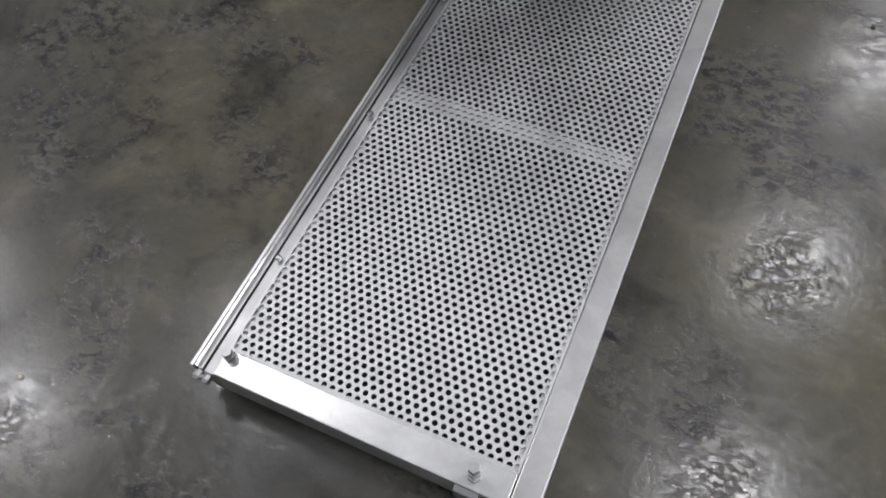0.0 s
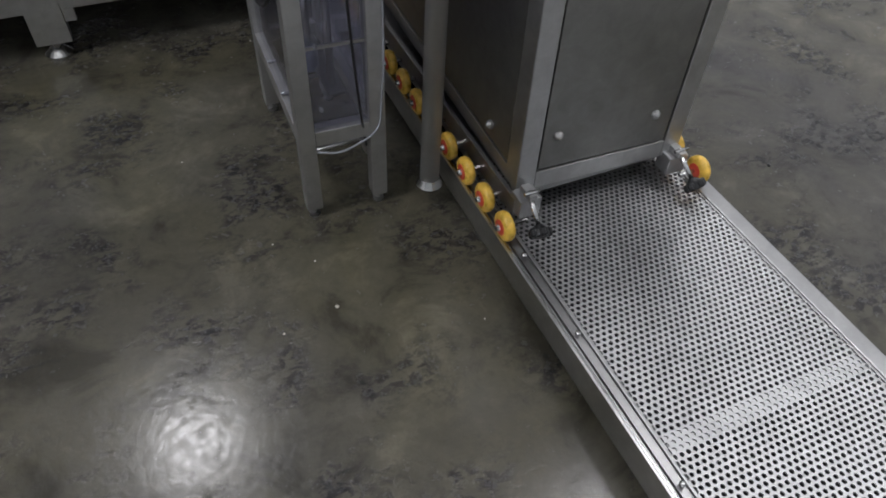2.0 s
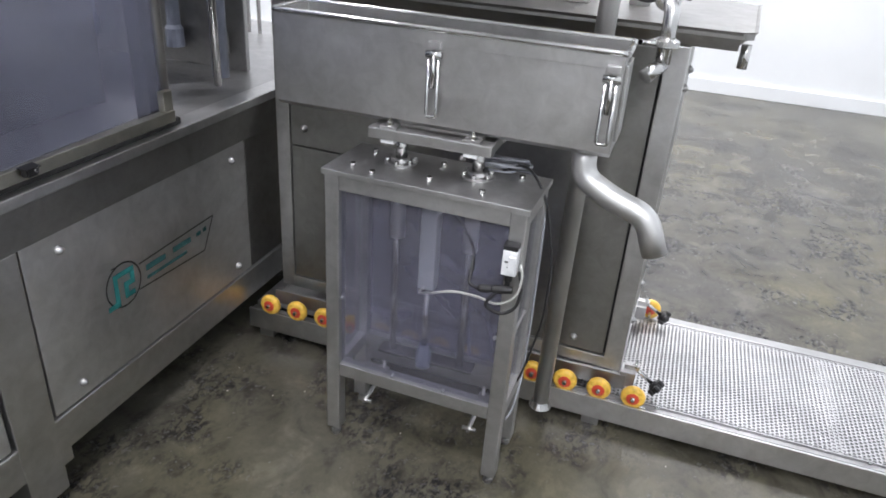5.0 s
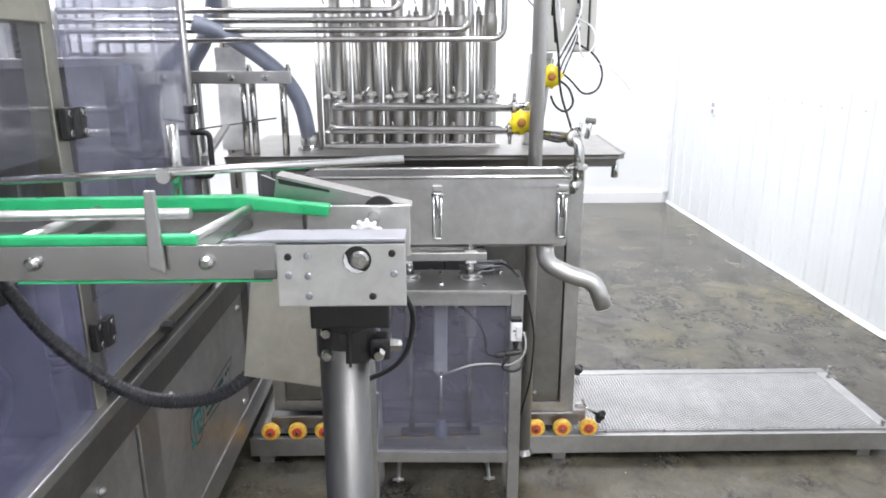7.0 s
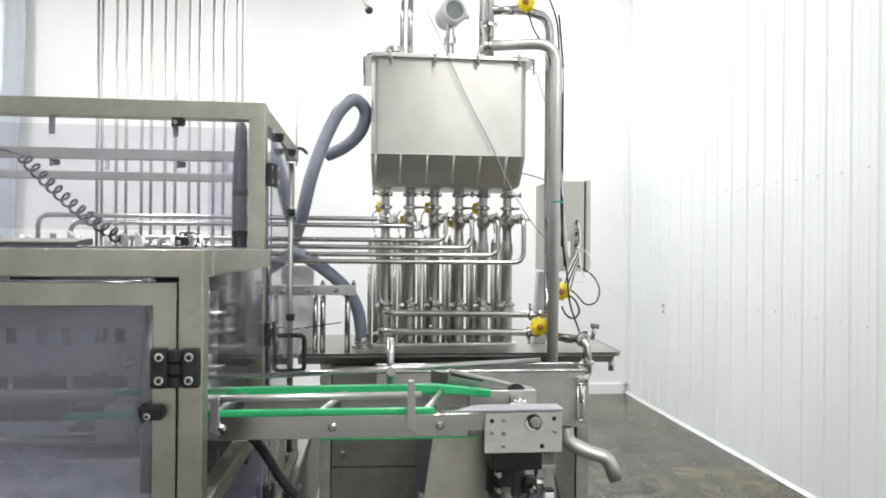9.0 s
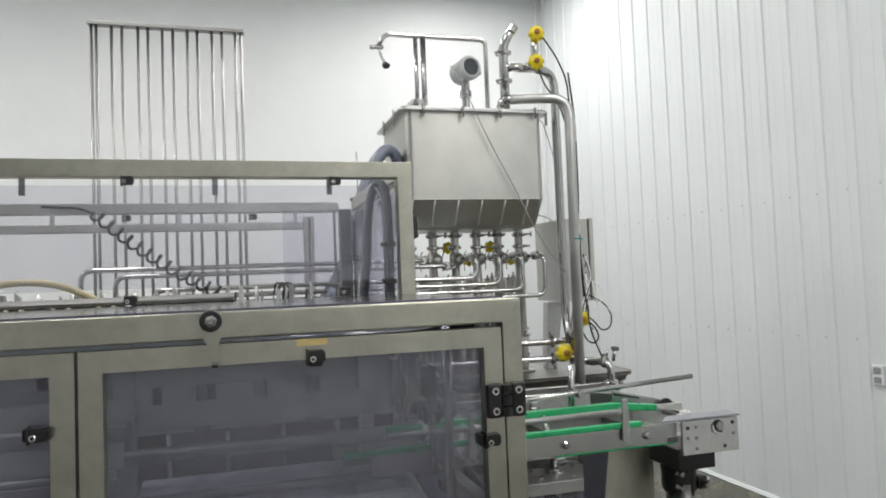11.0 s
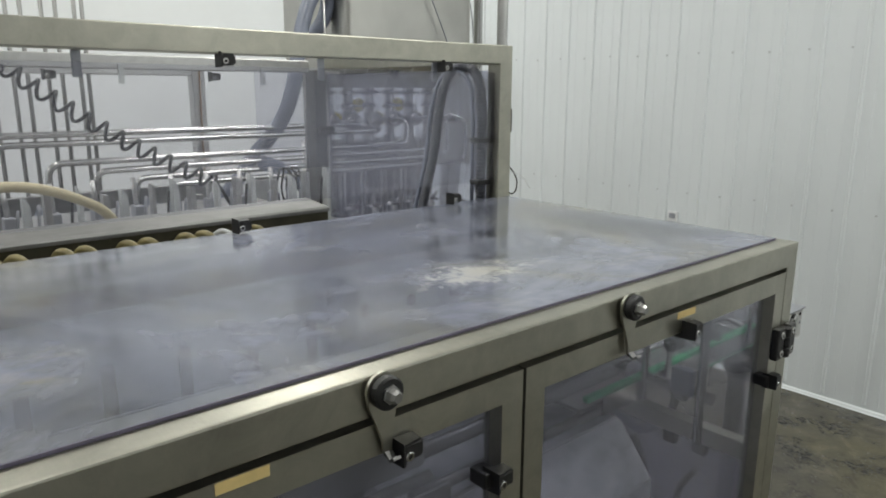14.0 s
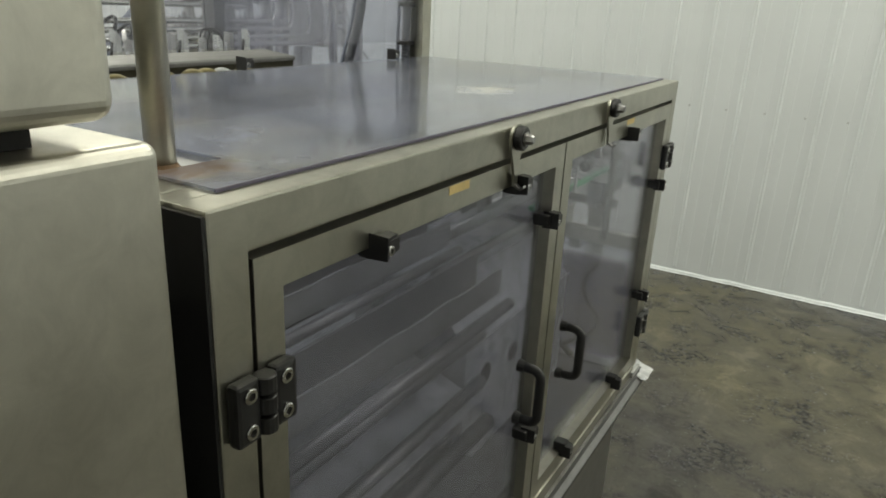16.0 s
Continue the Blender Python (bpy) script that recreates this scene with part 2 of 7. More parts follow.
CABLE = plain("black_cable", (0.015, 0.015, 0.016), 0.5)
CREAM = plain("cream_hose", (0.56, 0.49, 0.31), 0.5)
# darker, more olive copy of the cream hose colour for the stubs
CREAM_S = plain("dark_cream_hose", (0.25, 0.21, 0.09), 0.5, 0.0, 0.3, 40.0)
HOSE_M = plain("dark_ribbed_rubber", (0.085, 0.09, 0.11), 0.4)
BOX_G = plain("light_grey_paint", (0.52, 0.52, 0.49), 0.38, 0.2, 0.04, 4.0)
STICKER = plain("buff_label_paper", (0.72, 0.55, 0.24), 0.6)
TEAL_M = plain("faded_teal_print", (0.02, 0.17, 0.165), 0.5, 0.2, 0.3)
TEAL = plain("teal_plastic", (0.02, 0.30, 0.28), 0.45)
# low tone: dull parts, and shade put into the colour of hidden insides
STEEL_DK = steel("dark_steel", 0.22, 0.5)
PALE_S = plain("painted_screw", (0.56, 0.58, 0.59), 0.4, 0.3)
GREY_C = plain("anodised_grey", (0.32, 0.33, 0.36), 0.4, 0.5)
STEEL_P = steel("brushed_panel", 0.64, 0.40, (160, 5, 5))
STEEL_T = polished("satin_hopper_steel", 0.545, 0.37, (1.0, 0.985, 0.935))
TUBE_S = polished("satin_column_tube", 0.50, 0.33, (1.0, 0.985, 0.95))
WELD = polished("pale_weld_bead", 0.80, 0.50, (1.0, 0.99, 0.95))
SEAL = plain("dark_violet_seal", (0.11, 0.10, 0.15), 0.45)
BEAM_S = steel("satin_cabinet_steel", 0.62, 0.36, (160, 160, 6), (1.0, 0.97, 0.86))
RUST = plain("rusty_steel", (0.19, 0.11, 0.055), 0.7)
HUB = plain("brown_hub", (0.35, 0.14, 0.03), 0.5)
COVER = plain("translucent_grey_cover", (0.72, 0.73, 0.76), 0.3)
COVER_L = plain("pale_cover_window", (0.66, 0.67, 0.70), 0.35)
HOSE_D = plain("dark_hose_rubber", (0.022, 0.023, 0.028), 0.42)
GREY_B = plain("blue_grey_plastic", (0.22, 0.24, 0.30), 0.45)
GREY_P = plain("grey_lacquer", (0.48, 0.50, 0.50), 0.35)
DIAL = plain("dark_dial_glass", (0.06, 0.07, 0.08), 0.12)
PLATE_W = steel("bead_blasted_plate", 0.72, 0.42, (60, 60, 60), (1, 1, 0.98))
CRUMB = plain("pale_crumb", (0.6, 0.56, 0.48), 0.7)
# the haze of these three sheets also holds the hall's reflections as colour
PANE_D = clear("reflection_haze_door_sheet", (0.82, 0.82, 0.86), 0.21, (0.48, 0.485, 0.55), 0.14, 4.0)
PANE_E = clear("blue_door_sheet", (0.84, 0.85, 0.90), 0.24, (0.44, 0.45, 0.58))
PANE_V = clear("violet_end_sheet", (0.84, 0.84, 0.93), 0.28, (0.40, 0.41, 0.60))
PALE = plain("white_plastic", (0.75, 0.76, 0.77), 0.4)
PANE = clear("clear_blue_sheet", (0.92, 0.92, 0.945), 0.06, (0.58, 0.60, 0.68))
PANE_H = clear("hazy_violet_sheet", (0.80, 0.80, 0.87), 0.42, (0.40, 0.41, 0.51))
PANE_S = clear("violet_guard_sheet", (0.88, 0.88, 0.92), 0.14, (0.50, 0.50, 0.60))
# blue-grey haze: real clouding plus the white wall's reflection put into the colour
LID = clear("cloudy_reflection_sheet", (0.84, 0.86, 0.91), 0.42, (0.44, 0.465, 0.57), 0.12, 3.0, True)


# ---- shapes ----
def box(x0, x1, y0, y1, z0, z1, bevel=0.0, bm=None):
    """A box between two corners, its edges broken by bevel. Adds to bm if one is given."""
    made = bmesh.new()
    bmesh.ops.create_cube(made, size=1.0)
    for v in made.verts:
        v.co = Vector((x0 + (x1 - x0) * (v.co.x + 0.5), y0 + (y1 - y0) * (v.co.y + 0.5), z0 + (z1 - z0) * (v.co.z + 0.5)))
    if bevel:
        bmesh.ops.bevel(made, geom=made.edges[:], offset=bevel, segments=2, profile=0.6, affect="EDGES")
    return joined(bm, made)


def joined(bm, made):
    if bm is None:
        return made
    me = bpy.data.meshes.new("part")
    made.to_mesh(me)
    made.free()
    bm.from_mesh(me)
    bpy.data.meshes.remove(me)
    return bm


def rounded(points, radius, steps=6):
    """The points of a line whose corners are rounded."""
    pts = [Vector(p) for p in points]
    out = [pts[0]]
    for a, b, c in zip(pts, pts[1:], pts[2:]):
        r = min(radius, (a - b).length * 0.49, (c - b).length * 0.49)
        p, q = b + (a - b).normalized() * r, b + (c - b).normalized() * r
        for i in range(steps + 1):
            t = i / steps
            out.append(p * (1 - t) ** 2 + b * 2 * t * (1 - t) + q * t * t)
    return out + [pts[-1]]


def tube(points, r, bend=0.0, sides=14, bm=None, caps=True, radii=None):
    """A round bar along a line of points."""
    pts = rounded(points, bend) if bend else [Vector(p) for p in points]
    made = bmesh.new()
    rings = []
    way = (pts[1] - pts[0]).normalized()
    side = way.orthogonal().normalized()
    for i, p in enumerate(pts):
        if i:
            nxt = (pts[min(i + 1, len(pts) - 1)] - pts[i - 1]).normalized()
            side = way.rotation_difference(nxt) @ side
            way = nxt
        other = way.cross(side).normalized()
        rr = radii[i] if radii else r
        rings.append([made.verts.new(p + (side * math.cos(a) + other * math.sin(a)) * rr) for a in [2 * math.pi * k / sides for k in range(sides)]])
    for a, b in zip(rings, rings[1:]):
        for k in range(sides):
            f = made.faces.new((a[k], a[(k + 1) % sides], b[(k + 1) % sides], b[k]))
            f.smooth = True
    if caps:
        made.faces.new(rings[0][::-1])
        made.faces.new(rings[-1])
    return joined(bm, made)


def ribbed(points, r, step, depth, sides=12):
    """Rings set close along a line of points, the ribs of a corrugated hose."""
    bm = bmesh.new()
    pts = [Vector(p) for p in points]
    left = 0.0
    for a, b in zip(pts, pts[1:]):
        way, length = (b - a).normalized(), (b - a).length
        s = left
        while s < length:
            turned(a + way * s, a + way * (s + step * 0.5), [(0, r * 0.99), (0.25, r + depth), (0.75, r + depth), (1, r * 0.99)], sides, bm=bm)
            s += step
        left = s - length
    return bm


def turned(axis_from, axis_to, profile, sides=24, bm=None):
    """A turned body: profile is (share of the axis, radius) pairs."""
    a, b = Vector(axis_from), Vector(axis_to)
    pts = [a.lerp(b, s) for s, _ in profile]
    way = (b - a).normalized()
    side = way.orthogonal().normalized()
    other = way.cross(side)
    made = bmesh.new()
    rings = [[made.verts.new(p + (side * math.cos(t) + other * math.sin(t)) * max(r, 1e-4)) for t in [2 * math.pi * k / sides for k in range(sides)]] for p, (_, r) in zip(pts, profile)]
    for p, q in zip(rings, rings[1:]):
        for k in range(sides):
            made.faces.new((p[k], p[(k + 1) % sides], q[(k + 1) % sides], q[k]))
    made.faces.new(rings[0][::-1])
    made.faces.new(rings[-1])
    return joined(bm, made)


def prism(outline, axis, lo, hi, bevel=0.0, bm=None):
    """An outline in the plane across an axis ("x": y, z; "y": x, z; "z": x, y), drawn out from lo to hi."""
    def place(u, v, w):
        return {"x": (w, u, v), "y": (u, w, v), "z": (u, v, w)}[axis]
    made = bmesh.new()
    low = [made.verts.new(place(u, v, lo)) for u, v in outline]
    high = [made.verts.new(place(u, v, hi)) for u, v in outline]
    n = len(outline)
    made.faces.new(low[::-1])
    made.faces.new(high)
    for k in range(n):
        made.faces.new((low[k], low[(k + 1) % n], high[(k + 1) % n], high[k]))
    bmesh.ops.recalc_face_normals(made, faces=made.faces[:])
    if bevel:
        bmesh.ops.bevel(made, geom=made.edges[:], offset=bevel, segments=2, profile=0.6, affect="EDGES")
    return joined(bm, made)


def thing(name, place, label, category, group=""):
    ob = new(name)
    ob.location = place
    ob.empty_display_size = 0.05
    return tagged(ob, label, category, group)


def origin(ob):
    while ob.parent:
        ob = ob.parent
    return ob.location.copy()


def part(name, bm, mat, parent, label=""):
    """Links a mesh, given in world coordinates, as one part under a thing or a part."""
    me = bpy.data.meshes.new(name)
    bmesh.ops.recalc_face_normals(bm, faces=bm.faces[:])
    bm.to_mesh(me)
    bm.free()
    me.transform(Matrix.Translation(-origin(parent)))
    me.materials.append(mat)
    ob = new(name, me)
    ob.parent = parent
    return tagged(ob, label)


def setting(name, bm, mat, label, category):
    me = bpy.data.meshes.new(name)
    bmesh.ops.recalc_face_normals(bm, faces=bm.faces[:])
    bm.to_mesh(me)
    bm.free()
    me.materials.append(mat)
    return tagged(new(name, me), label, category, kind="structure")


def sharp(ob, angle=35):
    ob.data.set_sharp_from_angle(angle=radians(angle))
    return ob


# ---- the hall ----
WALL_R, WALL_B, WALL_L, WALL_N = -0.262, 4.95, 8.4, -6.5
setting("floor", box(WALL_N, WALL_B + 0.2, WALL_R - 0.2, WALL_L, -0.2, 0.0), FLOOR, "sealed brown-grey concrete floor with dark scuffs", "floor")
setting("ceiling", box(WALL_N, WALL_B + 0.2, WALL_R - 0.2, WALL_L, CEILING, CEILING + 0.2), WHITE, "plain white ceiling of the hall", "ceiling")
setting("wall_east", box(WALL_B, WALL_B + 0.2, WALL_R - 0.2, WALL_L, 0, CEILING), WHITE, "smooth white wall behind the filling machine", "wall")
setting("wall_north", box(WALL_N, WALL_B + 0.2, WALL_L, WALL_L + 0.2, 0, CEILING), WHITE, "plain white wall closing the hall", "wall")
setting("wall_west", box(WALL_N - 0.2, WALL_N, WALL_R - 0.2, WALL_L + 0.2, 0, CEILING), WHITE, "plain white wall closing the hall", "wall")
PITCH, RIB0 = 0.2286, 0.645
wall = box(WALL_N, WALL_B, WALL_R - 0.2, WALL_R, 0, CEILING)
ribs = [RIB0 + k * PITCH for k in range(-31, 19)]
for c in ribs:
    prism([(c - 0.020, WALL_R - 0.01), (c - 0.006, WALL_R + 0.011), (c + 0.006, WALL_R + 0.011), (c + 0.020, WALL_R - 0.01)], "z", 0.05, CEILING, bm=wall)
    for off in (-0.045, 0.045):
        prism([(c + PITCH / 2 + off - 0.010, WALL_R - 0.004), (c + PITCH / 2 + off - 0.004, WALL_R + 0.0015), (c + PITCH / 2 + off + 0.004, WALL_R + 0.0015), (c + PITCH / 2 + off + 0.010, WALL_R - 0.004)], "z", 0.05, CEILING, bm=wall)
wall_south = setting("wall_south", wall, SHEET, "white ribbed metal sheet wall with screw rows", "wall")
screw_mesh = None
for row_z in (1.148, 2.05):
    for c in ribs:
        if -2.2 < c < 4.6:
            x = c - 0.155
            if screw_mesh is None:
                s = part("wall_screw", turned((0, 0, 0), (0, 0.009, 0), [(0, 0.0075), (0.35, 0.0075), (0.4, 0.0045), (1, 0.004)], 8), PALE_S, wall_south)
                screw_mesh = s.data
            else:
                s = new("wall_screw", screw_mesh)
                s.parent = wall_south
            s.location = (x, WALL_R, row_z + random.uniform(-0.006, 0.006))
# wrinkled sheet skirting along the ribbed wall, and the low kerb of the back wall
skirt = bmesh.new()
n = 260
prev = None
for i in range(n):
    x = WALL_N + (WALL_B - WALL_N) * i / (n - 1)
    w = 0.5 + 0.5 * noise.noise(Vector((x * 2.3, 1.7, 0)))
    w2 = noise.noise(Vector((x * 7.0, 5.1, 0)))
    ring = [skirt.verts.new(v) for v in ((x, WALL_R - 0.005, 0.030 + 0.008 * w2), (x, WALL_R + 0.010 + 0.005 * w2, 0.020), (x, WALL_R + 0.012 + 0.005 * w, 0.010), (x, WALL_R + 0.016 + 0.012 * w, 0.003 + 0.006 * abs(w2)), (x, WALL_R - 0.005, 0.0))]
    if prev:
        for a in range(4):
            skirt.faces.new((prev[a], prev[a + 1], ring[a + 1], ring[a]))
    prev = ring
setting("baseboard", skirt, SHEET, "creased white sheet skirting along the ribbed wall", "skirting")
setting("baseboard", box(WALL_B - 0.03, WALL_B, WALL_R + 0.04, WALL_L, 0, 0.11, 0.004), WHITE, "white kerb along the back wall", "skirting")
setting("trim", box(WALL_B - 0.05, WALL_B, WALL_R + 0.002, WALL_R + 0.05, 0.112, CEILING, 0.003), WHITE, "white corner trim of the hall", "trim")

# a fixture at every lamp, the added fill lamps included
for lx, ly in LAMPS:
    lamp_ob = thing("ceiling_light", (lx, ly, CEILING), "unseen white square high-bay light, three of these added as fill", "ceiling light", "high-bay lights")
    part("housing", box(lx - 0.33, lx + 0.33, ly - 0.33, ly + 0.33, CEILING - 0.16, CEILING - 0.11, 0.01), PALE, lamp_ob)
    part("hanger", tube([(lx, ly, CEILING - 0.115), (lx, ly, CEILING)], 0.012), STEEL, lamp_ob)


def wall_plate(x, z, w, h, label):
    ob = thing("wall_socket", (x, WALL_R, z), label, "socket")
    part("cover_plate", box(x - w / 2, x + w / 2, WALL_R + 0.001, WALL_R + 0.016, z - h / 2, z + h / 2, 0.004), PALE, ob)
    for dz in (-0.24, 0.24):
        part("outlet", box(x - w * 0.3, x + w * 0.3, WALL_R + 0.0155, WALL_R + 0.021, z + dz * h - h * 0.15, z + dz * h + h * 0.15, 0.004), GREY, ob, "grey recessed outlet face")


wall_plate(0.582, 0.955, 0.075, 0.115, "white double wall socket on the ribbed wall")
wall_plate(3.945, 1.015, 0.07, 0.11, "grey double wall socket far along the ribbed wall")


# ---- platform with the perforated deck ----
PX0, PX1, PY0, PY1, PZ = 0.272, 0.828, 0.408, 2.818, 0.105
deck = thing("perforated_platform", (0.55, 1.6, 0), "long low steel platform with a perforated deck, standing on the floor", "platform")


def perforated(x0, x1, y0, y1, z, thick, pitch, r):
    """A sheet of six-sided cells, each with a round hole through it, in staggered rows."""
    step = pitch * math.sqrt(3) / 2
    rows, cols = int((y1 - y0) / step), int((x1 - x0 - pitch / 2) / pitch)
    verts, faces = [], []
    R = pitch / math.sqrt(3)
    outer = []
    for k in range(12):
        a = math.pi / 6 * k
        rad = R if k % 2 else R * math.cos(math.pi / 6)
        outer.append((rad * math.cos(a), rad * math.sin(a)))
    inner = [(r * math.cos(math.pi / 6 * k), r * math.sin(math.pi / 6 * k)) for k in range(12)]
    ox = x0 + ((x1 - x0) - (cols + 0.5) * pitch) / 2 + pitch / 2
    for j in range(rows):
        for i in range(cols):
            cx, cy = ox + (i + 0.5 * (j % 2)) * pitch, y0 + (j + 0.6) * step
            n0 = len(verts)
            verts += [(cx + u, cy + v, z) for u, v in outer] + [(cx + u, cy + v, z) for u, v in inner] + [(cx + u, cy + v, z - thick) for u, v in inner]
            for k in range(12):
                m = (k + 1) % 12
                faces.append((n0 + k, n0 + m, n0 + 12 + m, n0 + 12 + k))
                faces.append((n0 + 12 + k, n0 + 12 + m, n0 + 24 + m, n0 + 24 + k))
    me = bpy.data.meshes.new("perforated_plate")
    me.from_pydata(verts, [], faces)
    me.update()
    lo, hi = ox - pitch / 2, ox + cols * pitch
    return me, lo, hi


plate_mesh, lo_x, hi_x = perforated(0.3150, 0.7850, 0.4540, 1.80, PZ - 0.003, 0.003, 0.01400, 0.0045)
weld = bmesh.new()
weld.from_mesh(plate_mesh)
bmesh.ops.remove_doubles(weld, verts=weld.verts[:], dist=0.0003)
weld.to_mesh(plate_mesh)
weld.free()
plate_mesh.transform(Matrix.Translation(-deck.location))
plate_mesh.materials.append(PLATE)
plate_ob = new("perforated_plate", plate_mesh)
plate_ob.parent = deck
rim = box(0.3135, 0.3235, 0.4535, 1.80, PZ - 0.0125, PZ - 0.0085)
box(0.7765, 0.7865, 0.4535, 1.80, PZ - 0.0125, PZ - 0.0085, bm=rim)
box(0.3235, 0.7765, 0.4535, 0.4610, PZ - 0.0125, PZ - 0.0085, bm=rim)
box(0.3125, lo_x + 0.0012, 0.4535, 1.80, PZ - 0.0065, PZ - 0.0032, bm=rim)
box(hi_x - 0.0012, 0.7868, 0.4535, 1.80, PZ - 0.0065, PZ - 0.0032, bm=rim)
box(lo_x, hi_x, 0.4530, 0.4565, PZ - 0.0068, PZ - 0.0035, bm=rim)
part("plate_border", rim, PLATE, deck, "pale flange under the edge holes")
part("plate_rear", box(0.3225, 0.7765, 1.801, 2.774, PZ - 0.006, PZ - 0.003), PLATE, deck)
part("cross_bar", box(0.324, 0.775, 1.003, 1.037, 0.05, PZ - 0.0065), PLATE, deck, "cross bar showing through the holes")
# added sheet, no real pan: its colour gives the shade under the holes
part("under_pan", box(0.324, 0.775, 0.455, 2.79, 0.036, 0.040), DARK, deck, "near-black sheet standing in for shade under the plate")
part("outer_lip", box(PX0, 0.2780, PY0, PY1, 0.035, PZ, 0.001), STEEL, deck)
part("outer_lip", box(0.2784, 0.2838, PY0 + 0.002, PY1, 0.035, PZ - 0.0015, 0.0008), RAIL, deck)
part("track_groove", box(0.2842, 0.2898, PY0 + 0.002, PY1, 0.036, PZ - 0.0085), STEEL_D, deck, "groove of the roller track")
# shade of the slit, put in as a near-black strip
part("track_slit", box(0.2900, 0.2938, PY0 + 0.002, PY1, 0.036, PZ - 0.014), DARK, deck, "near-black strip for the shade in the track slit")
part("side_rail", box(0.2940, 0.3122, PY0, PY1, 0.035, PZ - 0.0085, 0.0012), STEEL_D, deck)
part("side_rail", box(0.7875, PX1, PY0, PY1, 0.035, PZ, 0.003), STEEL_D, deck)
part("end_rail", box(0.3135, 0.7865, PY0, 0.4525, 0.035, PZ, 0.002), STEEL, deck)
part("end_rail", box(0.3225, 0.7765, 2.775, PY1, 0.035, PZ, 0.002), STEEL, deck)
for sx in (0.285, 0.775):
    for sy in (0.50, 1.65, 2.74):
        part("foot", box(sx, sx + 0.04, sy, sy + 0.05, 0.0, 0.0345, 0.003), STEEL_D, deck)
for bx, by, tall_b in ((0.325, 0.442, 0.022), (0.733, 0.427, 0.052)):
    b = turned((bx, by, PZ), (bx, by, PZ + tall_b), [(0, 0.0105), (0.16, 0.0105), (0.17, 0.0048), (0.42, 0.0048), (0.43, 0.0095), (0.62, 0.0095), (0.63, 0.0048), (0.78, 0.0048), (0.79, 0.0088), (1, 0.0080)], 6)
    part("stop_bolt", b, STEEL_D, deck, "upright stop bolt with hexagon nuts")
part("stop_clamp", box(0.712, 0.748, 0.3965, 0.4075, PZ - 0.035, PZ + 0.004, 0.002), STEEL_DK, deck, "dark clamp on the end rail")
for by in (0.62, 0.95, 1.28, 1.5):
    part("rail_screw", turned((0.303, by, PZ - 0.001), (0.303, by, PZ + 0.0035), [(0, 0.006), (0.6, 0.006), (1, 0.003)], 10), TUBE, deck)
for bx in (0.283, 0.300):
    part("track_end_bolt", turned((bx, PY0 + 0.002, PZ - 0.02), (bx, PY0 - 0.014, PZ - 0.02), [(0, 0.008), (0.7, 0.008), (1, 0.006)], 8), TUBE, deck)

turn = Matrix.Translation((0.0, 0.41 - 1.6, 0)) @ Matrix.Rotation(radians(-0.4), 4, "Z") @ Matrix.Translation((0.0, 1.6 - 0.41, 0))
for ob in deck.children:
    ob.data.transform(turn)

# ---- supply cabinet on rollers ----
cab = thing("supply_cabinet", (0.54, 2.15, PZ), "tall stainless steel cabinet on yellow rollers, standing on the perforated platform", "cabinet")
CX0, CX1, CY0, CY1, CZ0, CZ1 = 0.343, 0.763, 1.622, 2.745, 0.170, 1.092
for cx in (CX0, CX1 - 0.045):
    for cy in (CY0, CY1 - 0.045):
        part("corner_post", box(cx, cx + 0.045, cy, cy + (0.052 if cy < 2 else 0.045), CZ0, CZ1, 0.003), STEEL_V, cab)
part("bottom_rail", box(CX0 + 0.0455, CX1 - 0.0455, CY0, CY0 + 0.04, CZ0, CZ0 + 0.045, 0.002), STEEL, cab)
part("bottom_rail", box(CX0, CX0 + 0.04, CY0 + 0.0455, CY1 - 0.0455, CZ0, CZ0 + 0.04, 0.002), STEEL, cab)
part("bottom_rail", box(CX1 - 0.04, CX1, CY0 + 0.0455, CY1 - 0.0455, CZ0, CZ0 + 0.04, 0.002), STEEL, cab)
part("front_door", box(CX0 + 0.049, CX1 - 0.049, CY0 + 0.002, CY0 + 0.012, CZ0 + 0.049, CZ1 - 0.01, 0.002), STEEL_C, cab)
part("side_panel", box(CX0 + 0.003, CX0 + 0.012, CY0 + 0.058, 2.10, CZ0 + 0.044, CZ1 - 0.01, 0.002), STEEL_C, cab)
part("side_panel", box(CX0 + 0.003, CX0 + 0.012, 2.104, CY1 - 0.049, CZ0 + 0.044, 0.660, 0.002), STEEL_C, cab)
part("side_panel", box(CX0 + 0.003, CX0 + 0.012, 2.104, CY1 - 0.049, 0.664, CZ1 - 0.01, 0.002), STEEL_C, cab)
part("back_panel", box(CX1 - 0.012, CX1 - 0.003, CY0 + 0.049, CY1 - 0.049, CZ0 + 0.044, CZ1 - 0.01, 0.002), STEEL_C, cab)
part("end_panel", box(CX0 + 0.049, CX1 - 0.049, CY1 - 0.012, CY1 - 0.003, CZ0, CZ1 - 0.01, 0.002), STEEL_C, cab)
# filler block, its near-black colour gives the shade inside the cabinet
part("core", box(CX0 + 0.02, CX1 - 0.02, CY0 + 0.02, CY1 - 0.02, CZ0 + 0.01, CZ1 - 0.02), DARK, cab, "near-black filler block for the shaded inside of the cabinet")


def button_lock(x, y, z, axis, parent):
    way = {"y": (0, -0.014, 0), "x": (-0.014, 0, 0)}[axis]
    p = Vector((x, y, z))
    return part("quarter_turn_lock", turned(p, p + Vector(way), [(0, 0.011), (0.35, 0.011), (0.7, 0.008), (1, 0.003)], 14), STEEL_D, parent)


for lx, lz in ((0.427, 0.303), (0.667, 0.30), (0.427, 0.98), (0.667, 0.98)):
    button_lock(lx, CY0 + 0.003, lz, "y", cab)
